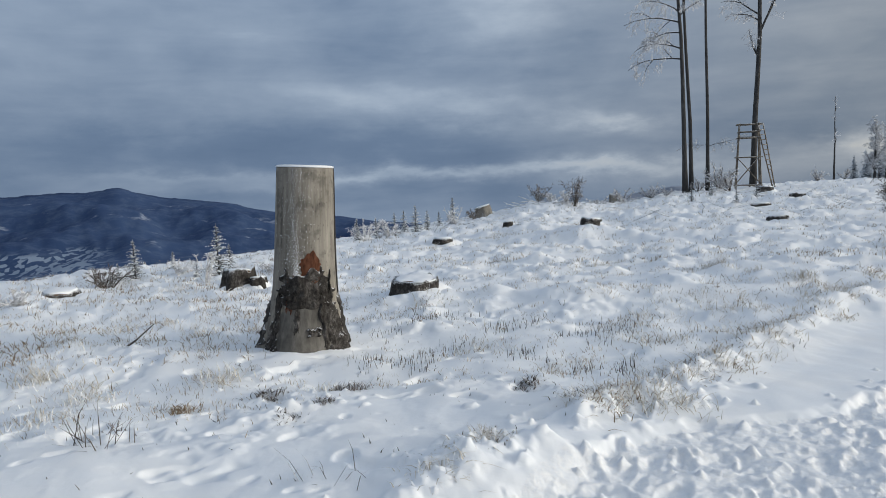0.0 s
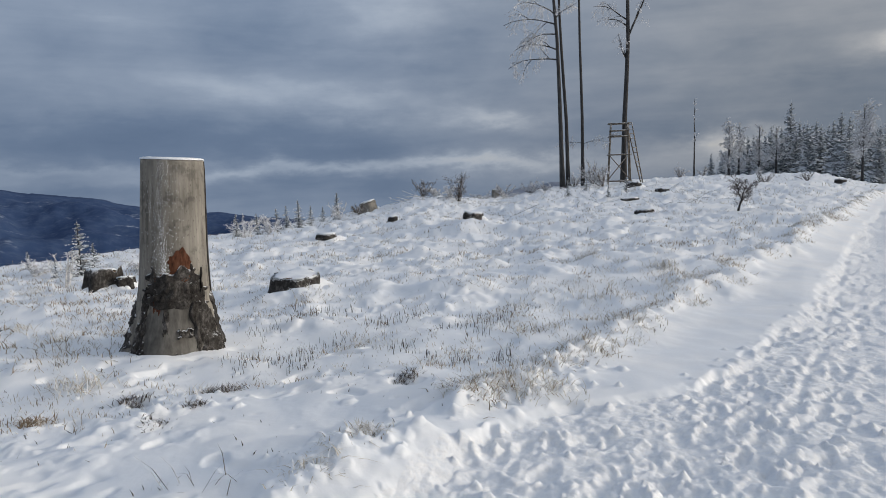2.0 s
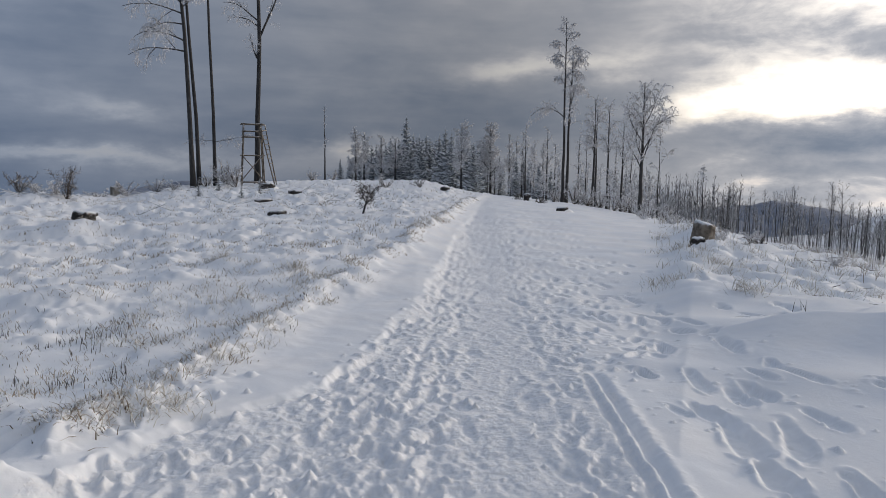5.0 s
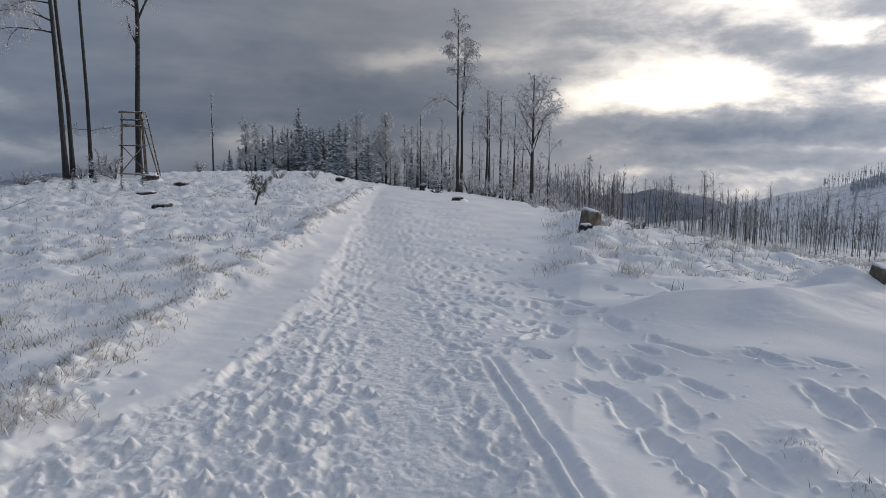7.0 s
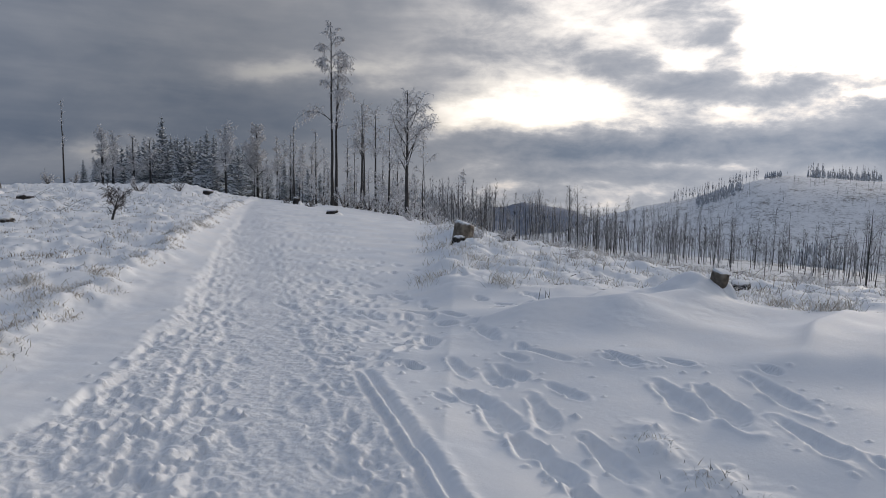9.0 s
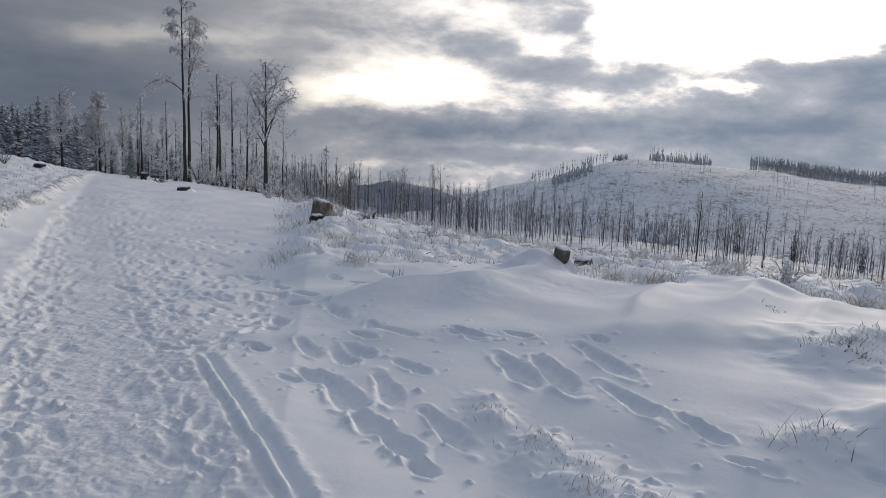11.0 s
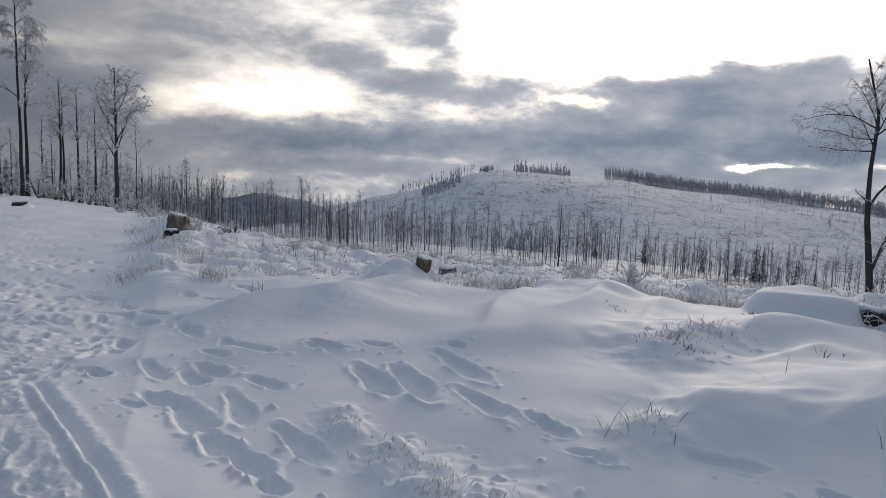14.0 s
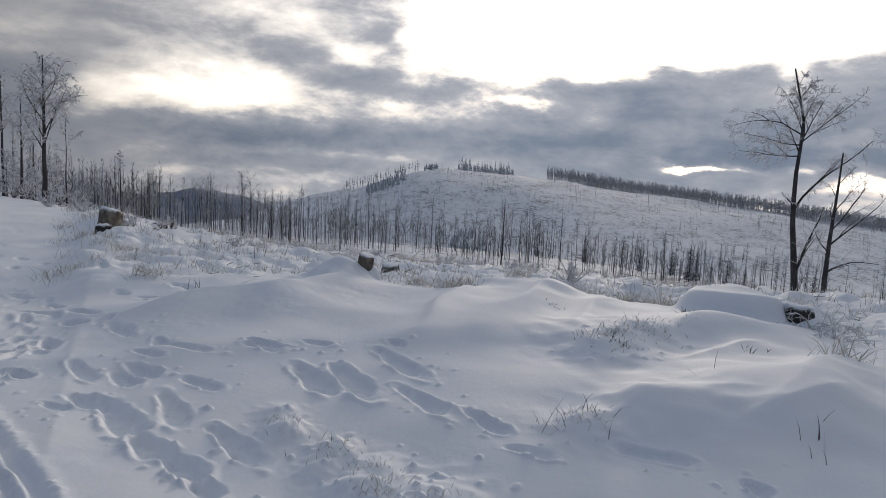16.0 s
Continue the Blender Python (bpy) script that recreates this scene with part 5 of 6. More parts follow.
def raised_hide():
    ob = root("raised_hide", spot(24.75, 46), "open wooden hunting seat on poles with a ladder", "hunting seat", turn=-21)
    w_, d_, h = 0.62, 0.55, 4.75
    foot = {}
    for sx_ in (-1, 1):
        for sy_ in (-1, 1):
            a, b = (sx_ * (w_ + 0.22) - 0.15, sy_ * (d_ + 0.25), -0.25), (sx_ * w_ - 0.1, sy_ * d_, h)
            beam("post", a, b, 0.05, ob)
            foot[sx_, sy_] = (Vector(a), Vector(b))

    def on(c, z):
        a, b = foot[c]
        return a + (b - a) * ((z + 0.25) / (h + 0.25))

    for z, over in ((0.35, 0.12), (2.35, 0.16), (3.72, 0.12), (4.15, 0.10), (4.68, 0.22)):
        for pair in (((-1, -1), (1, -1)), ((-1, 1), (1, 1)), ((-1, -1), (-1, 1)), ((1, -1), (1, 1))):
            a, b = on(pair[0], z), on(pair[1], z)
            e = (b - a).normalized() * over
            beam("rail", a - e, b + e, 0.042, ob)
    for p, q in ((((-1, -1), 2.3), ((1, -1), 0.4)), (((1, 1), 2.3), ((-1, 1), 0.4)), (((1, -1), 2.3), ((1, 1), 0.4))):
        beam("brace", on(*p), on(*q), 0.038, ob)
    for k in range(7):
        g = Geo()
        y = -d_ + (k + 0.5) * 2 * d_ / 7
        a, b, t_, hw = -w_ - 0.15, w_ + 0.05, 0.03, d_ / 7 * 0.92
        g.add([(x, yy, z) for x in (a, b) for yy in (y - hw, y + hw) for z in (3.77, 3.77 + t_)], [(0, 1, 3, 2), (4, 6, 7, 5), (0, 4, 5, 1), (2, 3, 7, 6), (1, 5, 7, 3), (0, 2, 6, 4)])
        part("floor_board", g, M["hide_wood"], ob, smooth=False)
    g = Geo()
    g.add([(x, y, z) for x in (-w_ - 0.05, w_) for y in (0.1, 0.42) for z in (4.16, 4.2)], [(0, 1, 3, 2), (4, 6, 7, 5), (0, 4, 5, 1), (2, 3, 7, 6), (1, 5, 7, 3), (0, 2, 6, 4)])
    part("bench", g, M["hide_wood"], ob, smooth=False)
    top, low = Vector((w_ + 0.0, 0, 4.75)), Vector((w_ + 1.0, 0, -0.2))
    for s in (-0.24, 0.24):
        beam("ladder_rail", low + Vector((0, s, 0)) + Vector((s * 0.35, 0, 0)), top + Vector((0, s, 0)) + Vector((s * 0.9, 0, 0)), 0.045, ob)
    for k in range(14):
        f = (k + 0.6) / 14
        c = low + (top - low) * f
        e = 0.35 + (0.9 - 0.35) * f
        beam("rung", c + Vector((-0.30 * e, -0.30, 0)), c + Vector((0.30 * e, 0.30, 0)), 0.03, ob, sides=6)
    ob.matrix_world = ob.matrix_world @ Matrix.Scale(0.86, 4)


raised_hide()

# ---- the wood along the way ----
WOOD = "frosted wood along the way"
for az, r, h, rad, bare, limbs, spread, lab in [
        (50.25, 58, 15.2, 0.20, 0.52, 12, 0.16, "tall bare tree with a narrow frosted crown"), (50.6, 58.6, 13.0, 0.20, 0.45, 8, 0.2, "tall bare tree with rising side limb"),
        (52.7, 56, 8.6, 0.17, 0.45, 8, 0.22, "bare tree with frosted crown"), (53.0, 57, 7.8, 0.15, 0.5, 7, 0.2, "bare tree with frosted crown"), (53.95, 54, 8.0, 0.15, 0.45, 8, 0.2, "bare tree with frosted crown"),
        (55.05, 52, 6.6, 0.14, 0.4, 8, 0.2, "bare tree with frosted crown"), (56.55, 42, 7.8, 0.19, 0.36, 12, 0.30, "bare tree with broad frosted crown"), (58.0, 44, 5.4, 0.06, 0.5, 5, 0.2, "thin leaning sapling with frost"),
        (49.0, 66, 7.0, 0.13, 0.45, 8, 0.2, "bare tree with frosted crown"), (47.2, 70, 7.4, 0.14, 0.4, 8, 0.2, "bare tree with frosted crown"), (46.9, 71, 6.8, 0.13, 0.4, 8, 0.2, "bare tree with frosted crown"),
        (45.0, 80, 4.6, 0.10, 0.5, 6, 0.2, "thin bare frosted tree"), (44.6, 82, 4.8, 0.11, 0.5, 6, 0.2, "thin bare frosted tree"), (41.8, 74, 6.9, 0.18, 0.22, 18, 0.33, "broad bare tree with frosted crown"), (44.3, 76, 7.6, 0.18, 0.25, 18, 0.30, "broad bare tree with frosted crown"),
        (33.6, 86, 6.1, 0.2, 0.12, 17, 0.30, "rounded bare tree white with frost"), (32.9, 84, 6.1, 0.2, 0.1, 22, 0.36, "rounded bare tree white with frost"), (35.0, 86, 5.8, 0.2, 0.15, 18, 0.30, "bare tree white with frost"), (45.8, 76, 6.6, 0.13, 0.3, 10, 0.25, "bare tree with frosted crown"), (46.3, 82, 7.0, 0.13, 0.3, 10, 0.25, "bare tree with frosted crown"), (47.9, 74, 6.2, 0.12, 0.3, 10, 0.25, "bare tree with frosted crown"), (48.6, 80, 6.8, 0.13, 0.3, 10, 0.25, "bare tree with frosted crown"), (49.6, 72, 6.0, 0.11, 0.35, 9, 0.22, "bare tree with frosted crown"), (51.6, 64, 6.4, 0.11, 0.4, 8, 0.2, "bare tree with frosted crown"), (52.2, 66, 5.8, 0.1, 0.4, 8, 0.2, "bare tree with frosted crown"), (54.5, 60, 5.6, 0.1, 0.4, 8, 0.2, "bare tree with frosted crown"), (55.8, 56, 5.0, 0.1, 0.4, 8, 0.2, "bare tree with frosted crown"), (36.2, 87, 5.8, 0.2, 0.2, 12, 0.25, "bare tree white with frost")]:
    beech("frosted_tree", spot(az, r), h, rad, rng, bare, limbs, spread, group=WOOD, label=lab, thick=2.3 if spread > 0.24 and az != 56.55 else 1.7, crown_mat="rime_twig", twig_n=6 if az == 56.55 else 13 if az in (50.25, 50.75) else 12 if spread > 0.24 else 7, droop=0.20, depth=2 if h > 7.5 else 1, sides=8, sub=4, boughs=3 if h > 6.5 else 2, limb_list={50.25: TALL_A, 50.75: TALL_B, 56.55: BROAD}.get(az))

for k in range(26):
    az = 43.5 + 14.0 * (k + rng.uniform(0, 1)) / 26
    r = 78 - 2.0 * (az - 43.5) + rng.uniform(-4, 8)
    beech("frosted_sapling", spot(az, r), rng.uniform(2.2, 4.2), 0.06, rng, 0.12, 12, 0.34, group=WOOD, label="young bare tree thick with rime between the trunks", thick=2.2, twig_n=7, droop=0.12, depth=1, sides=5)

sp = [spruce("snowy_spruce", (0, 0, -500), 9.0, 0.16, rng, "snow-laden spruce at the edge of the wood", WOOD, 15, 8, 0.22), spruce("snowy_spruce", (0, 0, -500), 9.0, 0.16, rng, "snow-laden spruce at the edge of the wood", WOOD, 17, 8, 0.19),
      spruce("snowy_spruce", (0, 0, -500), 9.0, 0.16, rng, "snow-laden spruce at the edge of the wood", WOOD, 14, 8, 0.27)]


def plant(kinds, at, scale, turn, used):
    """The first of each kind is the tree itself, later ones are copies."""
    k = random.randrange(len(kinds))
    ob = kinds[k]
    m = Matrix.Translation(at) @ pose(0, 0, 0, 0, 0, turn) @ Matrix.Scale(scale / ob.scale.x if k in used else scale, 4)
    if k in used:
        return copy_thing(ob, m)
    used.add(k)
    ob.matrix_basis = m
    return ob


used = set()
spruces = [(31.6, 92, 0.42), (32.4, 98, 0.45), (34.2, 92, 0.62), (35.0, 90, 0.6), (35.8, 94, 0.72), (36.5, 90, 0.66), (37.1, 100, 1.12), (37.7, 96, 0.8), (38.2, 92, 0.72), (38.8, 98, 0.82), (39.3, 104, 0.78), (39.9, 90, 0.75), (40.4, 86, 0.82), (40.9, 82, 0.72), (42.3, 84, 0.7), (42.8, 80, 0.66), (43.4, 88, 0.7),
           (47.6, 72, 0.45), (46.4, 74, 0.5), (48.3, 69, 0.4), (34.6, 106, 0.75), (36.8, 108, 0.85), (41.4, 98, 0.8), (40.0, 108, 0.85), (38.5, 110, 0.9), (33.2, 96, 0.5), (33.9, 100, 0.6), (34.9, 98, 0.65), (35.4, 100, 0.7), (36.1, 98, 0.7), (36.9, 94, 0.65), (37.5, 90, 0.6), (38.0, 100, 0.8), (38.4, 88, 0.6), (39.1, 92, 0.7), (39.6, 96, 0.75), (40.2, 95, 0.75), (41.1, 90, 0.75), (41.7, 86, 0.7), (42.0, 92, 0.75), (42.6, 90, 0.72), (43.1, 94, 0.75), (43.8, 86, 0.62), (44.3, 90, 0.6), (45.2, 92, 0.5), (47.0, 80, 0.5), (49.3, 76, 0.4), (50.0, 72, 0.35), (51.8, 70, 0.4)]
for az, r, s in spruces:
    plant(sp, spot(az, r), s, random.uniform(0, 360), used)

# ---- standing wood in the valley ----
VALLEY = "thin bare wood on the slope below"
kinds = []
for k in range(9):
    kinds.append(beech("bare_tree", (0, 0, -500), 9.0 + k * 0.6, 0.12 + 0.012 * (k % 3), rng, (0.5, 0.66, 0.58, 0.72, 0.48, 0.42, 0.8, 0.6, 0.55)[k], (11, 9, 11, 5, 12, 12, 4, 8, 11)[k], (0.20, 0.16, 0.22, 0.12, 0.19, 0.24, 0.1, 0.2, 0.17)[k], lean=(rng.normal(0, 0.03), rng.normal(0, 0.03)), twig_n=6, depth=0 if k in (3, 6) else 1, thick=1.5, droop=0.06, sub=3, group=VALLEY, label="slender bare tree with rime in its crown", sides=6, crown_mat="grey_twig", crown_label="grey twigs dusted with rime", trunk_mat="grey_bark"))
used = set()
count = 0
while count < 235:
    az = random.uniform(57.5, 121)
    r = 60 + 135 * random.random() ** 0.6 if az > 64 else random.uniform(70, 160)
    thin_out = perlin(np.array([az / 4.0]), np.array([r / 22.0]))[0]
    if thin_out < -0.12 - 0.2 * (r > 130):
        continue
    p = spot(az, r)
    s = random.uniform(0.42, 0.98) * (1.0 if az < 98 else 0.75) * min(1.05, max(0.5, r / 150))
    plant(kinds, p, s, random.uniform(0, 360), used)
    count += 1
for k in range(110):
    az, r = random.uniform(80, 113), random.uniform(120, 190)
    if perlin(np.array([az / 2.5 + 9]), np.array([r / 30.0]))[0] > -0.1:
        plant(kinds, spot(az, r), random.uniform(0.45, 0.85), random.uniform(0, 360), used)
for k in range(40):
    az, r = random.uniform(60, 74), random.uniform(95, 150)
    plant(kinds, spot(az, r), random.uniform(0.6, 0.85), random.uniform(0, 360), used)
for k in range(46):
    az, r = random.uniform(57.5, 82), random.uniform(85, 165)
    if perlin(np.array([az / 2.0 + 4]), np.array([r / 26.0]))[0] > -0.2:
        plant(kinds, spot(az, r), random.uniform(0.5, 0.85) * min(1.0, r / 140), random.uniform(0, 360), used)
beech("bare_tree", spot(61.3, 96), 9.4, 0.14, rng, 0.74, 11, 0.10, group=VALLEY, label="slender tall tree with a tuft of frosted twigs", thick=2.4, twig_n=9, droop=0.35, sides=6)
beech("bare_tree", spot(92.2, 78), 8.6, 0.15, rng, 0.5, 8, 0.22, group=VALLEY, limb_list=[(0.42, 190, 2.6, 2.0, 0.0), (0.62, 180, 2.2, 1.6, 0.02), (0.72, 10, 1.2, 1.4, 0.1), (0.84, 170, 1.2, 1.4, 0.1), (0.92, 10, 0.9, 1.6, 0.1)], label="tall thin tree with a few long limbs", thick=1.6, twig_n=5, droop=0.05, boughs=2, sides=7)
dark = spruce("dark_spruce", (0, 0, -500), 9.0, 0.15, rng, "dark spruce among bare trees in the valley", VALLEY, 14, 6, 0.17, 3, mat="dark_needles")
first = True
for az, r, s in [(107.4, 165, 1.05), (107.9, 170, 0.95), (110.2, 150, 0.75), (103.5, 180, 0.8), (106.0, 185, 0.85), (111.5, 165, 0.6), (63.3, 150, 1.15), (99.0, 190, 0.9), (95.0, 190, 0.8), (116.3, 140, 0.7), (109.0, 160, 0.6)]:
    m = Matrix.Translation(spot(az, r)) @ pose(0, 0, 0, 0, 0, az * 7) @ Matrix.Scale(s if first else s / dark.scale.x, 4)
    if first:
        dark.matrix_basis = m
        first = False
    else:
        copy_thing(dark, m)
beech("bare_tree", spot(115.5, 44), 14.3, 0.30, rng, 0.45, 12, 0.24, group=VALLEY, limb_list=SWEPT, trunk_pts=[(0, 0, -1), (0.18, 0.40, 3), (0.34, 0.75, 6), (0.36, 0.80, 9), (0.28, 0.62, 11), (0.62, 1.35, 14.3)], label="tall dark tree with swept frosted crown", thick=1.15, twig_n=9, droop=0.10, depth=2, boughs=3)
beech("bare_tree", spot(117.2, 42), 9.2, 0.24, rng, 0.35, 10, 0.28, group=VALLEY, limb_list=BENT, trunk_pts=[(0, 0, -1), (0.06, 0.12, 2), (0.05, 0.10, 4.5), (0.02, 0.0, 7), (0.0, -0.05, 9.2)], label="dark tree with rising bare limbs", thick=1.1, twig_n=5, droop=0.0, boughs=2)


def far_wood(name, label, places, high, mat, girth=0.11, conifer=False, bushy=0.04):
    """Many small far trees in one mesh: trunk and a loose crown of short sprays each."""
    g = Geo()
    for (x, y, z), s in places:
        h = high * s
        lx, ly = random.gauss(0, 0.025) * h, random.gauss(0, 0.025) * h
        g.tube([(x, y, z - 1), (x + lx * 0.88, y + ly * 0.88, z + h * 0.88)], [girth, girth * 0.3], 3, False)
        if conifer:
            for k in range(4):
                b_, t_, w0 = z + h * (0.12 + 0.2 * k), z + h * (0.46 + 0.185 * k), h * 0.17 * (1 - 0.22 * k) * random.uniform(0.8, 1.2)
                a0 = random.uniform(0, 6.28)
                g.add([(x + lx * 0.5 + w0 * math.cos(a0 + i * 1.2566), y + ly * 0.5 + w0 * math.sin(a0 + i * 1.2566), b_ - random.uniform(0, 0.06) * h) for i in range(5)] + [(x + lx, y + ly, t_)], [(i, (i + 1) % 5, 5) for i in range(5)])
            continue
        for k in range(15):
            f = random.uniform(0.30, 0.95)
            a = random.uniform(0, 6.28)
            L = h * 0.20 * (1.2 - f)
            b0 = np.array([x + lx * f, y + ly * f, z + h * f])
            e = b0 + np.array([math.cos(a) * 0.55, math.sin(a) * 0.55, random.uniform(0.5, 1.0)]) * L
            m = (b0 + e) / 2
            wd = girth * 0.45 + L * bushy
            n_ = np.array([-math.sin(a), math.cos(a), 0]) * wd
            g.add([b0, m + n_, e, m - n_, m + np.array([0, 0, wd])], [(0, 1, 4), (1, 2, 4), (2, 3, 4), (3, 0, 4)])
    return tagged(new(name, g.mesh(name, mat, False)), label, "wood", kind="stuff")


def scatter(n, a0, a1, r0, r1, cut=-0.2, scale=(3.0, 60.0)):
    """Places for n trees, gathered in clumps, and a size for each."""
    pick = np.random.default_rng(int(a0 * 7 + r0 + n))
    az, r = pick.uniform(a0, a1, n * 8 + 40), pick.uniform(r0, r1, n * 8 + 40)
    ok = np.nonzero(perlin(az / scale[0] + 3, r / scale[1]) > cut)[0][:n]
    x, y = r[ok] * np.sin(np.radians(az[ok])), r[ok] * np.cos(np.radians(az[ok]))
    return list(zip(zip(x, y, ground_z(x, y)), pick.uniform(0.45, 1.2, len(ok))))


far_wood("far_wood", "bare frosted wood filling the valley", scatter(400, 55, 80, 125, 190, -0.4) + scatter(420, 55, 79, 190, 420, -0.2) + scatter(300, 78, 116, 130, 200, -0.2) + scatter(260, 82, 121, 200, 420, -0.1) + scatter(200, 55, 64, 110, 170, -0.6), 9.0, M["far_twig"], 0.065, bushy=0.045)
far_wood("hilltop_wood", "conifers on the crest of the hill, grey with rime and painted haze", scatter(40, 85.0, 86.2, 850, 880, -2) + scatter(150, 87.8, 92.6, 850, 900, -0.3, (0.8, 60)) + scatter(170, 80.2, 83.4, 720, 830, -0.4, (0.8, 60)) + scatter(60, 87.6, 90.6, 470, 520, -0.3, (0.8, 30)), 7.5, M["far_needles"], 0.25, True)
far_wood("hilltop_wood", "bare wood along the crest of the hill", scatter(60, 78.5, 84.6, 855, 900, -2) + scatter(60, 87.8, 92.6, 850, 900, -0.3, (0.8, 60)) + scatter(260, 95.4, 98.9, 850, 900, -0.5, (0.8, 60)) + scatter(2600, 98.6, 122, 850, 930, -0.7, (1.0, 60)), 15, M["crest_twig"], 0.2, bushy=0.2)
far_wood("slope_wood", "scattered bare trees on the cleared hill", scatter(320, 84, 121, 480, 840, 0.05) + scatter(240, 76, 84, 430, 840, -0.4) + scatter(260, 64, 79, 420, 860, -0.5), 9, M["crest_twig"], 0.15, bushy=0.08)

# ---- saplings, bushes and brushwood ----
def bush(az, r, high, wide, stems, rng, mat, label, name="bush", thick=1.0, depth=1, sink=0.05, twig_n=6, droop=0.02):
    ob = root(name, spot(az, r, -sink), label, "bush", "bushes on the hill")
    t, c = Geo(), Geo()
    for k in range(stems):
        a = rng.uniform(0, 2 * math.pi)
        d = (math.cos(a) * wide / high * rng.uniform(0.2, 1.0), math.sin(a) * wide / high * rng.uniform(0.2, 1.0), 1.0)
        q = curve_path((rng.normal(0, 0.04), rng.normal(0, 0.04), 0), d, high * rng.uniform(0.7, 1.1), 4, 0.12, rng, droop)
        t.tube(q, np.linspace(0.014, 0.005, 5) * thick, 4, False)
        twigs(c, q, 0.0065 * thick, rng, twig_n, high * 0.33, droop, depth, 3, 0.1, 1.2)
    part("stem", t, M["rime_twig" if mat == "rime_twig" and r < 36 else "dark_twig"], ob)
    tagged(part("twig", c, M[mat], ob, smooth=False), kind="stuff")
    return ob


for az, r, h, wd, st, mat, lab, th in [(11.3, 30, 1.2, 0.6, 16, "dark_twig", "bare bush with frost on its twigs", 1.0), (10.6, 30.5, 0.7, 0.7, 9, "rime_twig", "low frosted bush on the crest", 1.6), (8.2, 31, 0.9, 1.2, 10, "dark_twig", "heap of frosted brushwood on a mound", 1.5),
                                       (9.4, 31, 0.6, 1.0, 10, "rime_twig", "heap of frosted brushwood on a mound", 1.5), (2.7, 29, 0.55, 0.9, 9, "dark_twig", "tangle of bare branches beside a stump", 1.6), 
                                       (22.6, 45, 1.6, 1.4, 14, "rime_twig", "frosted bush at the foot of the trees", 2.2), (23.3, 44, 1.3, 1.3, 12, "rime_twig", "frosted bush below the raised hide", 2.2), (21.0, 44, 1.0, 1.2, 10, "rime_twig", "frosted bush at the foot of the trees", 2.2),
                                       (15.2, 42, 1.0, 1.6, 12, "rime_twig", "frosted brushwood on the crest", 2.0), (13.2, 40, 0.7, 1.4, 10, "rime_twig", "frosted brushwood on the crest", 2.0), (17.3, 43, 1.0, 1.5, 12, "rime_twig", "frosted brushwood on the crest", 2.0), (18.6, 43, 0.7, 1.4, 10, "rime_twig", "frosted brushwood on the crest", 2.0),
                                       (-26.9, 14.5, 0.55, 0.6, 12, "dark_twig", "frosted conifer bush at the edge", 1.4), (-14.2, 14, 0.5, 0.6, 9, "rime_twig", "frosted tangle on a hummock", 1.3), (-21.5, 15.5, 0.4, 0.5, 9, "rime_twig", "frosted bush at the edge", 1.3), (-33.0, 11.8, 0.35, 0.6, 12, "rime_twig", "frosted twiggy tuft on snow", 1.2),
                                       (-6.5, 23, 0.8, 1.2, 12, "rime_twig", "frosted bush on the crest", 1.5), (-4.5, 24, 0.8, 0.9, 10, "rime_twig", "frosted bush on the crest", 1.5), (1.2, 27, 0.8, 0.6, 7, "rime_twig", "frosted bush on the crest", 1.5), (-19.5, 13.3, 0.6, 0.4, 6, "rime_twig", "frosted young birch on the heath", 1.2),
                                       (29.3, 60, 1.2, 1.0, 9, "rime_twig", "frosted bush on the crest", 2.4), (31.0, 62, 1.0, 1.2, 9, "rime_twig", "frosted bush on the crest", 2.4), (62.9, 18.0, 0.4, 0.5, 12, "rime_twig", "frosted bush beside a stump", 1.2), (65.4, 18.5, 0.36, 0.5, 10, "dark_twig", "dark uprooted brush in snow", 1.6),
                                       (116.8, 8.8, 0.50, 1.3, 14, "rime_twig", "arching frosted branches beside the snowy stump", 0.9), (118.6, 8.3, 0.40, 1.2, 12, "rime_twig", "arching frosted branches beside the snowy stump", 0.9), (103.5, 6.4, 0.10, 0.2, 14, "rime_twig", "frosted sprigs on a small hummock", 0.4), (102.3, 6.0, 0.07, 0.16, 7, "dark_twig", "dark sprigs on a small hummock", 0.35),
                                       (35.5, 40, 0.9, 1.4, 10, "rime_twig", "frosted brush on the bank", 2.0), (38.3, 46, 0.8, 1.2, 9, "rime_twig", "frosted brush on the bank", 2.0), (51.3, 57, 1.7, 1.4, 12, "rime_twig", "frosted undergrowth between the trunks", 2.4), (52.4, 55, 1.5, 1.4, 12, "rime_twig", "frosted undergrowth between the trunks", 2.4), (53.4, 54, 1.8, 1.4, 12, "rime_twig", "frosted undergrowth between the trunks", 2.4), (54.6, 52, 1.5, 1.4, 12, "rime_twig", "frosted undergrowth between the trunks", 2.4), (55.4, 48, 1.6, 1.3, 12, "rime_twig", "frosted undergrowth between the trunks", 2.2), (57.4, 44, 1.4, 1.3, 12, "rime_twig", "frosted undergrowth below the row of trees", 2.2), (58.6, 44, 1.2, 1.3, 12, "rime_twig", "frosted undergrowth below the row of trees", 2.2), (49.6, 60, 1.6, 1.4, 12, "rime_twig", "frosted undergrowth between the trunks", 2.4), (59.2, 30, 0.7, 1.0, 10, "rime_twig", "frosted brush at the top of the slope", 1.6), (57.0, 34, 0.8, 1.0, 10, "rime_twig", "frosted brush at the top of the slope", 1.6), (48.6, 44, 0.6, 1.0, 9, "dark_twig", "dark brush at the edge of the wood", 1.8), (46.7, 52, 0.7, 1.0, 9, "dark_twig", "dark brush at the edge of the wood", 1.8)]:
    bush(az, r, h, wd, st, rng, mat, lab, thick=th, droop=0.30 if lab.startswith("arching") else 0.02)

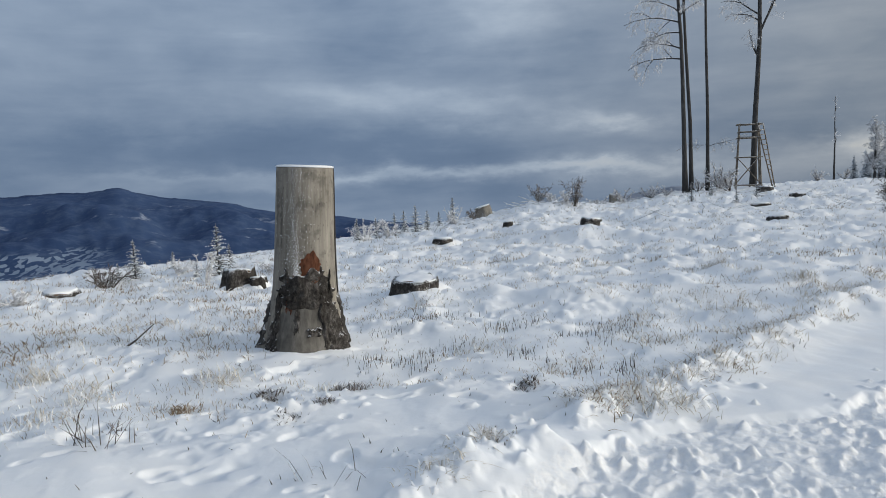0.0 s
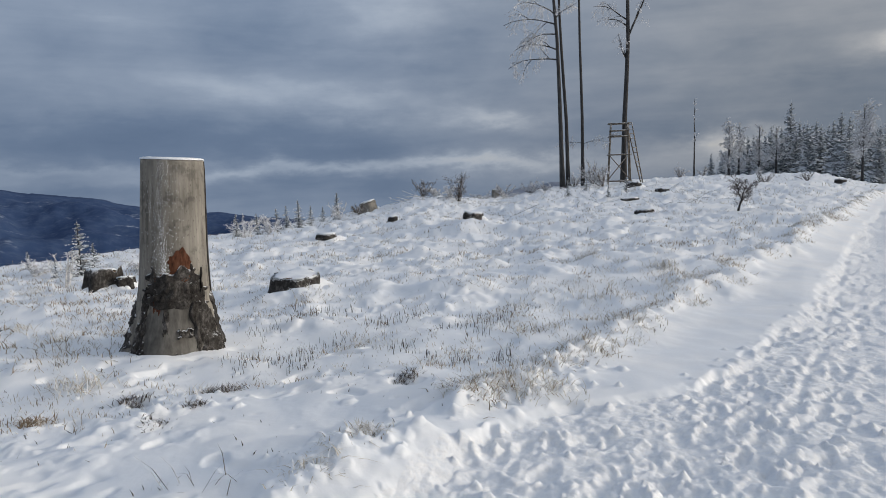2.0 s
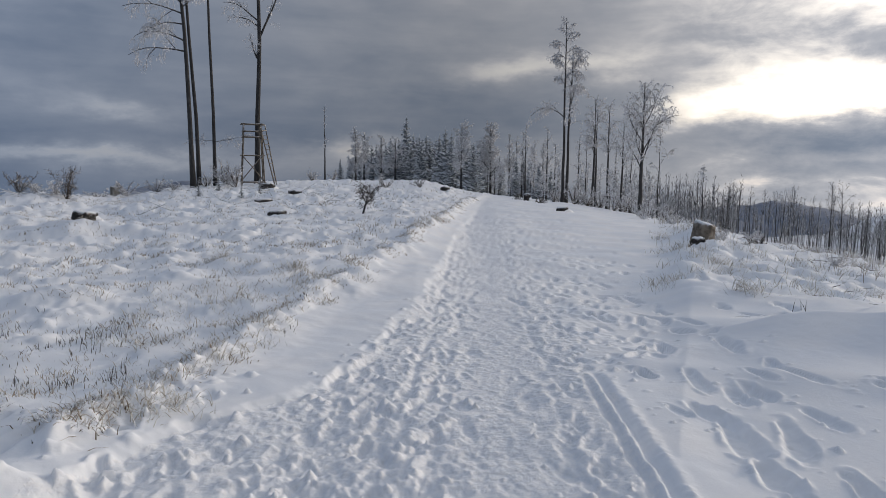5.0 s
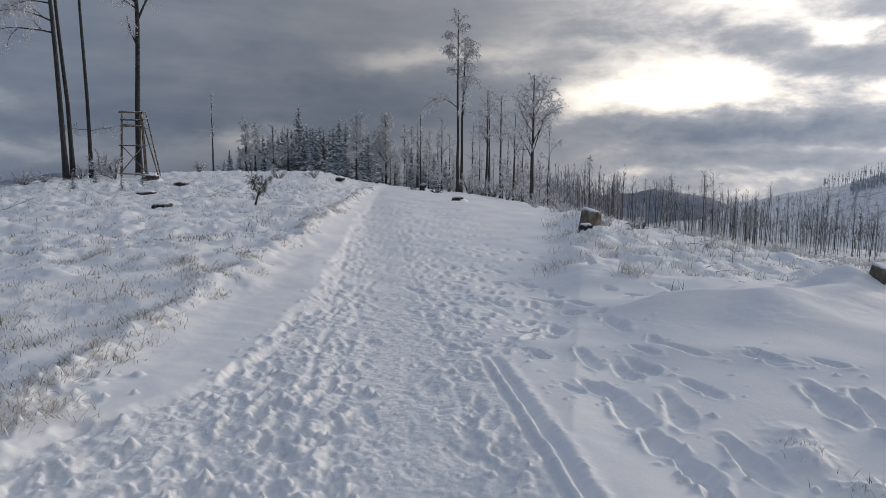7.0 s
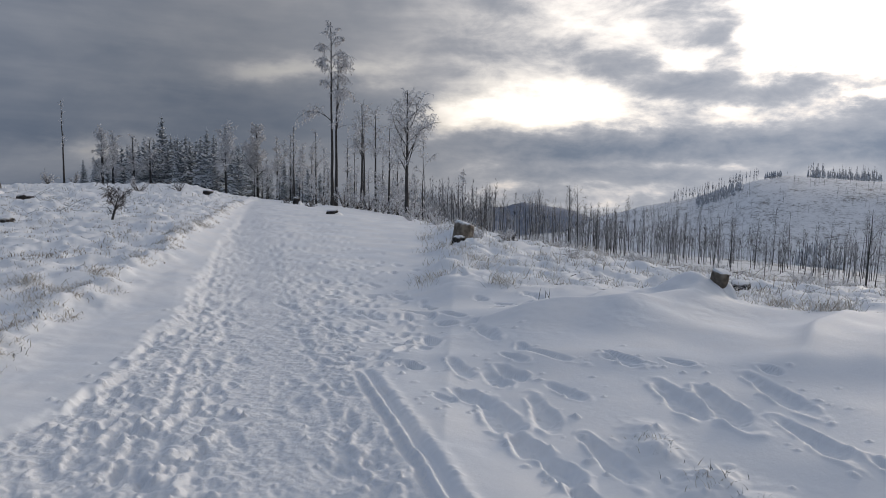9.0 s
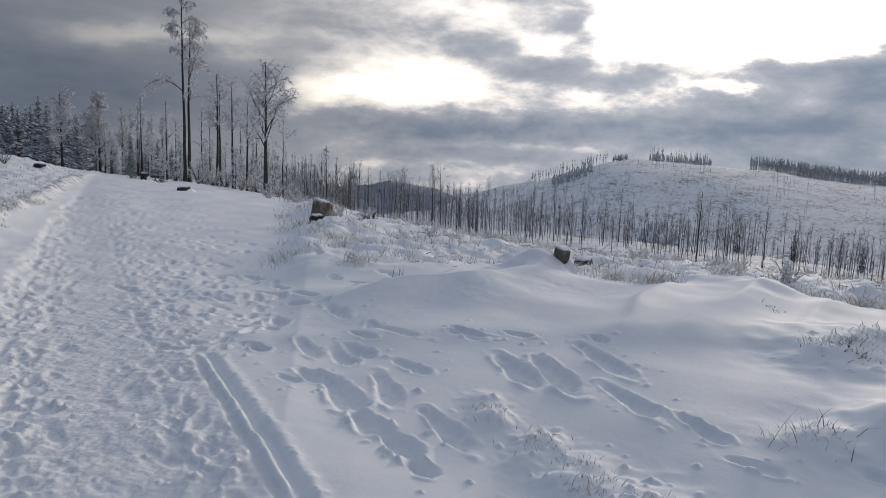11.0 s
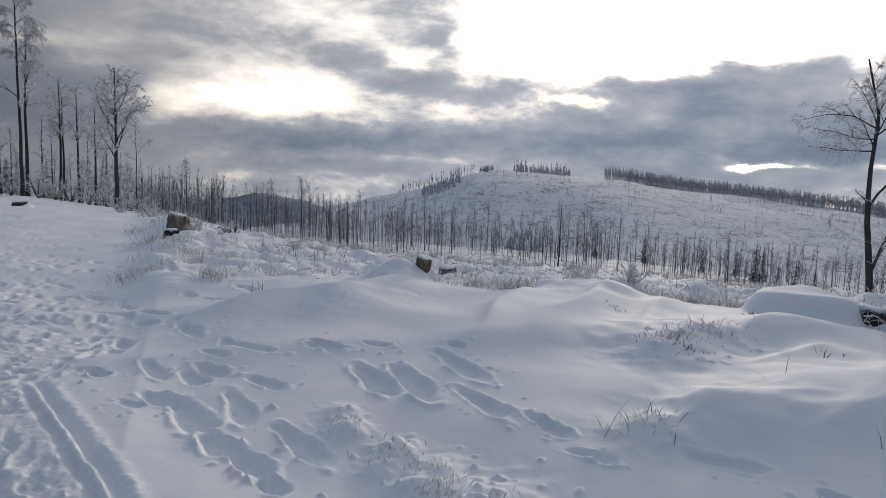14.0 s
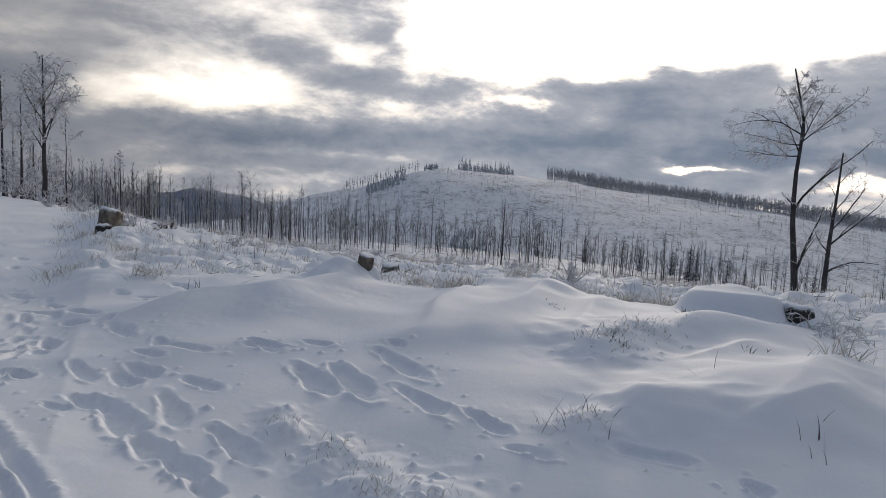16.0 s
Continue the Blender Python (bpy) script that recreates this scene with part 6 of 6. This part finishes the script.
shrub = beech("shrub", spot(33.75, 20.3), 0.72, 0.045, rng, 0.22, 16, 0.62, (0.25, -0.1), limb_list=[(0.22 + 0.045 * k, 47 * k, 0.34 + 0.16 * (k % 3), 0.55 + 0.2 * (k % 4), 0.02) for k in range(17)], twig_n=9, depth=1, thick=0.6, droop=0.02, label="dark shrub with withered leaves and snow", sides=6)
shrub["category"] = "bush"
for c in shrub.children:
    if c.name.startswith("crown"):
        c.data.materials[0] = M["dark_twig"]
        tagged(c, "withered dark leaves")

# frosted brush strewn along the top of the slope
brush = [bush(70.0, 21.0, 0.42, 0.6, 12, rng, "rime_twig", "low frosted brush on the slope", thick=1.0, twig_n=7), bush(88.0, 12.5, 0.36, 0.8, 12, rng, "rime_twig", "low frosted brush on the slope", thick=1.0, twig_n=7), bush(99.0, 13.0, 0.5, 0.7, 12, rng, "rime_twig", "low frosted brush on the slope", thick=1.0, twig_n=7)]
for k in range(60):
    az, r = random.uniform(63, 119), 11 + 24 * random.random() ** 0.8
    copy_thing(brush[k % 3], Matrix.Translation(spot(az, r, -0.05)) @ pose(0, 0, 0, 0, 0, random.uniform(0, 360)) @ Matrix.Scale(random.uniform(0.35, 0.75) * (1 + r / 60), 4))

SAPLINGS = "young spruces at the edge of the hill"
young = spruce("spruce_sapling", spot(-18.6, 14.5, -0.05), 1.15, 0.022, rng, "young spruce dusted with snow", SAPLINGS, 12, 6, 0.30, 4, 0.62)
for az, r, s in [(-24.8, 15, 0.72), (-22.0, 16.5, 0.4), (-17.7, 15, 0.55), (-2.2, 24.5, 0.95), (-4.0, 25, 0.8), (-1.2, 26, 0.7), (1.0, 28, 1.0), (-5.6, 24, 0.75), (-0.2, 27, 0.6), (-7.2, 22, 0.7), (-3.2, 25.5, 0.75), (25.2, 33, 0.7), (20.5, 31, 0.6), (22.0, 36, 0.7), (23.8, 27, 0.45), (-20.3, 15, 0.35), (-26.0, 15, 0.35), (-27.6, 15.5, 0.3)]:
    copy_thing(young, Matrix.Translation(spot(az, r, -0.04)) @ pose(0, 0, 0, 0, 0, az * 31) @ Matrix.Scale(s, 4))


# ---- grass ----
def blades(name, label, xy, high, rad, lean, curve, mat, category="grass"):
    """Many thin tapering stalks in one mesh."""
    n = len(xy)
    z = ground_z(xy[:, 0], xy[:, 1]) - 0.015
    base = np.stack([xy[:, 0], xy[:, 1], z], -1)
    a = grass_rng.random(n) * 2 * np.pi
    tilt = np.abs(grass_rng.normal(0, lean, n))
    h = high * grass_rng.uniform(0.55, 1.3, n)
    d = np.stack([np.cos(a) * np.sin(tilt), np.sin(a) * np.sin(tilt), np.cos(tilt)], -1)
    bend = np.stack([np.cos(a), np.sin(a), -0.6 * np.ones(n)], -1) * (curve * h * grass_rng.uniform(0.3, 1.3, n))[:, None]
    mid, tip = base + d * (h * 0.55)[:, None] + bend * 0.25, base + d * h[:, None] + bend
    rr = rad * grass_rng.uniform(0.7, 1.3, n)
    V = np.zeros((n, 7, 3))
    for k in range(3):
        o = np.stack([np.cos(a + k * 2.094), np.sin(a + k * 2.094), np.zeros(n)], -1)
        V[:, k], V[:, 3 + k] = base + o * rr[:, None], mid + o * (rr * 0.75)[:, None]
    V[:, 6] = tip
    tri = np.array([(0, 1, 4), (0, 4, 3), (1, 2, 5), (1, 5, 4), (2, 0, 3), (2, 3, 5), (3, 4, 6), (4, 5, 6), (5, 3, 6)])
    F = (np.arange(n)[:, None, None] * 7 + tri[None]).reshape(-1, 3)
    me = bpy.data.meshes.new(name)
    me.from_pydata(V.reshape(-1, 3), [], F)
    me.materials.append(mat)
    me.update()
    return tagged(new(name, me), label, category, kind="stuff")


grass_rng = np.random.default_rng(21)


def heath_points(n, r0, r1, cut, scale, keep=None, a0=-40, a1=58, power=1.0):
    """Points on the heath beside the way, gathered in patches."""
    out = []
    while sum(map(len, out)) < n:
        az = grass_rng.uniform(a0, a1, 4000)
        r = r0 + (r1 - r0) * grass_rng.random(4000) ** power
        x, y = r * np.sin(np.radians(az)), r * np.cos(np.radians(az))
        u, v, bank, trod = way_coords(x, y)
        ok = (v < bank - 0.05) & (perlin(x / scale + 11, y / scale) + 0.5 * perlin(x / (scale * 0.22), y / (scale * 0.22) + 7) > cut)
        ok &= np.hypot(x + 1.37, y - 6.4) > 0.5
        out.append(np.stack([x, y], -1)[ok])
    return np.concatenate(out)[:n]


def tuft_points(centres, per, spread):
    c = np.repeat(np.asarray(centres, float), per, axis=0)
    return c + grass_rng.normal(0, spread, c.shape)


def at_xy(pairs):
    return [(r * math.sin(radians(a)), r * math.cos(radians(a))) for a, r in pairs]


blades("heath_stubble", "short brown heath stalks standing through the snow", heath_points(5200, 4.9, 14, 0.34, 0.8), 0.07, 0.0028, 0.45, 0.25, M["dry_grass"])
blades("heath_stubble", "short brown heath stalks standing through the snow", heath_points(4600, 12, 34, 0.30, 1.1, power=1.2), 0.10, 0.0055, 0.4, 0.2, M["dry_grass"])
blades("heath_stubble", "brown frosted grass at the edge of the hill", heath_points(4200, 6.8, 17, 0.05, 0.9, a0=-40, a1=-8), 0.10, 0.005, 0.7, 0.4, M["dry_grass"])
blades("heath_stubble", "short brown heath stalks standing through the snow", heath_points(350, 3.4, 6.0, 0.4, 1.0), 0.06, 0.0028, 0.4, 0.2, M["dry_grass"])
blades("heath_stubble", "frosted stalks thick on the far heath", heath_points(3500, 28, 60, 0.2, 2.0), 0.18, 0.011, 0.4, 0.2, M["rime_grass"])
blades("heath_sprigs", "tiny frosted sprigs scattered over the snow", heath_points(15000, 4.6, 28, -0.2, 1.0, power=1.2), 0.05, 0.0032, 0.7, 0.4, M["rime_grass"])
blades("heath_sprigs", "tiny dark sprigs scattered over the snow", heath_points(1300, 3.4, 20, -0.35, 2.0, power=1.3), 0.045, 0.0035, 0.6, 0.2, M["dark_twig"])
blades("dry_grass", "flattened brown grass showing through thin snow", tuft_points(heath_points(520, 6.0, 34, 0.18, 1.3, power=1.0), 14, 0.09), 0.10, 0.0042, 1.0, 0.6, M["dry_grass"])
blades("heath_sprigs", "dark heather showing through the snow", tuft_points(heath_points(110, 4.5, 26, 0.25, 1.4, power=1.2), 14, 0.04), 0.055, 0.0045, 0.8, 0.3, M["dark_twig"])
blades("heath_stubble", "dark upright stalks in bands through the snow", heath_points(520, 5.2, 7.8, 0.25, 0.6, a0=-9, a1=16), 0.085, 0.0032, 0.2, 0.1, M["dark_twig"])
tufts = heath_points(900, 5.0, 34, 0.16, 1.6, power=1.1)
blades("frosted_grass", "bent grass tufts white with rime", tuft_points(tufts, 24, 0.07), 0.11, 0.0038, 0.75, 0.55, M["rime_grass"])
# a fringe of frosted grass along the lip of the bank
fringe_u = 3.6 + 40 * grass_rng.random(330) ** 1.5
fringe_v = np.interp(fringe_u, BANK[:, 0], BANK[:, 1]) - 0.16 + grass_rng.normal(0, 0.13, 330)
fringe = np.stack([fringe_u * math.sin(WAY) + fringe_v * math.cos(WAY), fringe_u * math.cos(WAY) - fringe_v * math.sin(WAY)], -1)
blades("frosted_grass", "bent frosted grass along the bank of the way", tuft_points(fringe[:230], 30, 0.06), 0.11, 0.004, 1.0, 0.7, M["rime_grass"])
blades("dry_grass", "dry brown grass in the lip of the bank", tuft_points(fringe[200:], 22, 0.07), 0.09, 0.0034, 1.0, 0.6, M["dry_grass"])


def slope_points(n, r0, r1, cut, scale, a0=58, a1=122, power=1.0):
    out = []
    while sum(map(len, out)) < n:
        az = grass_rng.uniform(a0, a1, 4000)
        r = r0 + (r1 - r0) * grass_rng.random(4000) ** power
        x, y = r * np.sin(np.radians(az)), r * np.cos(np.radians(az))
        u, v, bank, trod = way_coords(x, y)
        ok = (v > 2.4) & (perlin(x / scale + 31, y / scale) > cut)
        out.append(np.stack([x, y], -1)[ok])
    return np.concatenate(out)[:n]


blades("frosted_grass", "frosted grass clumps at the top of the slope", tuft_points(slope_points(560, 9.3, 28, -0.1, 1.6), 22, 0.13), 0.20, 0.0052, 0.55, 0.5, M["rime_grass"])
blades("frosted_grass", "frosted grass and weeds down the slope", tuft_points(slope_points(600, 22, 90, -0.1, 5.0), 18, 0.4), 0.5, 0.014, 0.55, 0.5, M["rime_grass"])
blades("dry_grass", "dry brown stalks on the slope", slope_points(1400, 12, 40, 0.05, 2.5), 0.26, 0.0055, 0.45, 0.3, M["dry_grass"])


def tuft(az, r, n, high, rad, lean, curve, mat, label, spread=0.10):
    o = spot(az, r)
    ob = root("grass_tuft", o, label, "grass tuft", "single grass tufts in the snow")
    stalks = blades("stalk", label, tuft_points(at_xy([(az, r)]), n, spread), high, rad, lean, curve, M[mat])
    stalks.data.transform(Matrix.Translation(-o))
    stalks.parent = ob
    del stalks["category"], stalks["label"]


for t_ in [(-28.6, 4.45, 34, 0.34, 0.0030, 0.75, 0.5, "dark_twig", "tuft of long dark stalks in snow"), (3.1, 3.6, 190, 0.085, 0.0034, 1.2, 0.8, "rime_grass", "bent tuft of frosted grass", 0.07), (-1.0, 3.25, 230, 0.085, 0.0034, 1.2, 0.8, "rime_grass", "bent tuft of frosted grass", 0.09),
           (19.9, 4.5, 110, 0.14, 0.0034, 0.8, 0.6, "rime_grass", "upright tuft of frosted grass"), (-32.0, 6.4, 200, 0.17, 0.004, 0.9, 0.6, "rime_grass", "broad tuft of frosted grass"), (-29.0, 5.85, 70, 0.14, 0.004, 0.8, 0.6, "rime_grass", "bent tuft of frosted grass"),
           (-19.1, 5.6, 150, 0.17, 0.004, 0.9, 0.6, "rime_grass", "bent tuft of frosted grass"), (-15.4, 5.0, 260, 0.075, 0.0045, 1.1, 0.6, "dark_twig", "dark heather clump showing through snow", 0.055), (-22.4, 4.9, 200, 0.075, 0.0042, 1.1, 0.6, "dry_grass", "brown heather clump showing through snow", 0.06),
           (-8.7, 5.1, 420, 0.095, 0.0045, 1.0, 0.6, "dark_twig", "dark heather clump showing through snow", 0.065), (-10.8, 4.6, 150, 0.07, 0.0042, 1.1, 0.6, "dark_twig", "dark heather clump showing through snow", 0.035), (-13.9, 4.4, 150, 0.05, 0.0042, 1.1, 0.6, "dark_twig", "dark heather clump showing through snow", 0.05),
           (7.0, 4.8, 240, 0.075, 0.0042, 1.1, 0.6, "dark_twig", "dark heather clump showing through snow", 0.05), (11.6, 4.45, 60, 0.05, 0.005, 0.9, 0.4, "dark_twig", "dark heather clump showing through snow"), (-11.2, 3.35, 7, 0.22, 0.0022, 0.5, 0.4, "dark_twig", "few thin stalks in snow"), (-9.0, 3.25, 6, 0.18, 0.0022, 0.9, 0.5, "dark_twig", "few thin stalks in snow"),
           (28.4, 9.5, 120, 0.2, 0.005, 0.8, 0.6, "rime_grass", "bent tuft of frosted grass"), (22.4, 10.9, 140, 0.2, 0.005, 0.8, 0.6, "rime_grass", "bent tuft of frosted grass"), (27.7, 6.4, 12, 0.07, 0.003, 0.8, 0.3, "dark_twig", "few sprigs in the snow"),
           (65.3, 9.4, 90, 0.28, 0.005, 0.8, 0.5, "rime_grass", "spread tuft of frosted grass"), (89.0, 8.7, 110, 0.24, 0.0055, 0.7, 0.6, "rime_grass", "thick tuft of frosted grass on the drift"), (90.8, 8.9, 90, 0.24, 0.0055, 0.6, 0.6, "rime_grass", "thick tuft of frosted grass on the drift"), (87.0, 9.3, 90, 0.24, 0.0055, 0.6, 0.6, "rime_grass", "thick tuft of frosted grass on the drift"),
           (104.3, 9.6, 170, 0.32, 0.0055, 0.7, 0.6, "rime_grass", "thick tuft of frosted grass"), (106.5, 9.8, 150, 0.32, 0.0055, 0.8, 0.6, "rime_grass", "thick tuft of frosted grass"), (100.5, 10.2, 130, 0.3, 0.0055, 0.8, 0.6, "rime_grass", "thick tuft of frosted grass"), (95.0, 9.8, 120, 0.28, 0.0055, 0.8, 0.6, "rime_grass", "thick tuft of frosted grass"),
           (102.8, 4.3, 13, 0.15, 0.0026, 0.8, 0.4, "dark_twig", "clump of dark dry stalks in snow"), (100.2, 4.2, 5, 0.24, 0.0026, 1.1, 0.1, "dark_twig", "clump of dark dry stalks in snow"), (82.7, 3.9, 16, 0.07, 0.0026, 0.7, 0.3, "dark_twig", "few dark sprigs in snow"), (82.4, 3.85, 70, 0.06, 0.0026, 0.9, 0.6, "rime_grass", "frosted sprigs in trodden snow", 0.065), (87.4, 3.4, 120, 0.08, 0.0026, 0.8, 0.5, "rime_grass", "frosted sprigs in trodden snow", 0.065), (86.0, 3.65, 80, 0.06, 0.0026, 0.9, 0.5, "rime_grass", "frosted sprigs in trodden snow", 0.065), (92.5, 3.35, 80, 0.07, 0.0026, 0.9, 0.5, "rime_grass", "frosted sprigs in trodden snow", 0.065), (101.8, 4.35, 90, 0.08, 0.003, 0.9, 0.5, "rime_grass", "frosted sprigs among dark stalks", 0.10),
           (78.4, 4.2, 70, 0.07, 0.0026, 0.8, 0.5, "rime_grass", "few frosted sprigs in snow", 0.09), (108.6, 8.2, 60, 0.09, 0.005, 0.9, 0.4, "dark_twig", "dark clod showing through snow", 0.04), (103.4, 6.2, 90, 0.085, 0.0036, 1.0, 0.5, "rime_grass", "frosted heather showing through snow", 0.12), (104.6, 6.5, 80, 0.085, 0.0036, 1.0, 0.5, "rime_grass", "frosted heather showing through snow", 0.12), (105.8, 6.8, 80, 0.085, 0.0036, 1.0, 0.5, "rime_grass", "frosted heather showing through snow", 0.12), (101.9, 6.2, 50, 0.085, 0.0036, 1.0, 0.5, "rime_grass", "frosted heather showing through snow", 0.1), (104.1, 6.15, 40, 0.09, 0.005, 1.0, 0.5, "dark_twig", "dark heather showing through snow", 0.08), (106.5, 6.7, 50, 0.085, 0.0036, 1.0, 0.5, "rime_grass", "frosted heather showing through snow", 0.1), (98.5, 7.6, 14, 0.07, 0.0032, 1.0, 0.5, "dark_twig", "few sprigs in snow", 0.08), (107.4, 7.2, 30, 0.08, 0.0032, 1.0, 0.5, "rime_grass", "frosted sprigs in snow", 0.12), (111.1, 5.5, 3, 0.22, 0.003, 1.3, 0.1, "dark_twig", "thin twig lying in snow"),
           (119.6, 6.7, 60, 0.26, 0.005, 0.8, 0.5, "rime_grass", "bent tuft of frosted grass"), (118.3, 4.6, 3, 0.22, 0.0024, 0.3, 0.1, "dark_twig", "few thin stalks in snow"), (119.2, 4.35, 4, 0.15, 0.0022, 0.7, 0.2, "dark_twig", "few thin stalks in snow"), (114.2, 6.6, 12, 0.09, 0.004, 0.8, 0.3, "dark_twig", "few sprigs in snow"), (68.5, 8.6, 4, 0.16, 0.004, 0.4, 0.2, "dark_twig", "few thin stalks in snow")]:
    tuft(*t_)


# ---- felled branches on the slope ----
def brushwood(name, label, pts, length, rad, mat):
    g = Geo()
    for (x, y), z in zip(pts, ground_z(pts[:, 0], pts[:, 1])):
        a = random.uniform(0, 6.28)
        L = length * random.uniform(0.4, 1.3)
        d = (math.cos(a), math.sin(a), random.uniform(0.0, 0.5) ** 2)
        q = curve_path((x, y, z - 0.05), d, L, 3, 0.12, rng, 0.05)
        g.tube(q, np.linspace(rad, rad * 0.4, 4) * random.uniform(0.6, 1.5), 5, False)
        if random.random() < 0.6:
            twigs(g, q, rad * 0.35, rng, 4, L * 0.4, 0.0, 0)
    return tagged(new(name, g.mesh(name, mat)), label, "branches", kind="stuff")


brushwood("brushwood", "snowy felled branches strewn over the slope", slope_points(1000, 14, 40, -0.15, 3.0), 0.55, 0.009, M["dark_twig"])
brushwood("brushwood", "thin snowy branches strewn at the top of the slope", slope_points(1500, 10.0, 22, -0.3, 2.0, 68, 121), 0.34, 0.006, M["dark_twig"])
brushwood("brushwood", "frosted twigs strewn at the top of the slope", slope_points(1300, 9.3, 24, -0.25, 2.0, 62, 121), 0.4, 0.006, M["rime_twig"])
brushwood("brushwood", "snowy felled branches strewn down the slope", slope_points(1600, 32, 150, -0.2, 9.0), 1.9, 0.03, M["dark_twig"])
brushwood("brushwood", "frosted branches lying along the crest", np.array(at_xy([(random.uniform(11, 24.5), random.uniform(38, 44)) for k in range(240)] + [(random.uniform(14, 35), random.uniform(21, 40)) for k in range(170)] + [(random.uniform(-8, 5), random.uniform(22, 28)) for k in range(60)] + [(random.gauss(8.8, 0.9), random.gauss(30.8, 0.6)) for k in range(60)])), 1.1, 0.016, M["rime_twig"])
stick = root("fallen_stick", spot(-25.2, 7.3), "dark stick poking out of the snow", "stick")
g = Geo()
g.tube([(-0.16, -0.05, -0.06), (0.0, 0.0, 0.05), (0.17, 0.06, 0.20)], [0.012, 0.011, 0.008], 6)
part("wood", g, M["dark_twig"], stick)
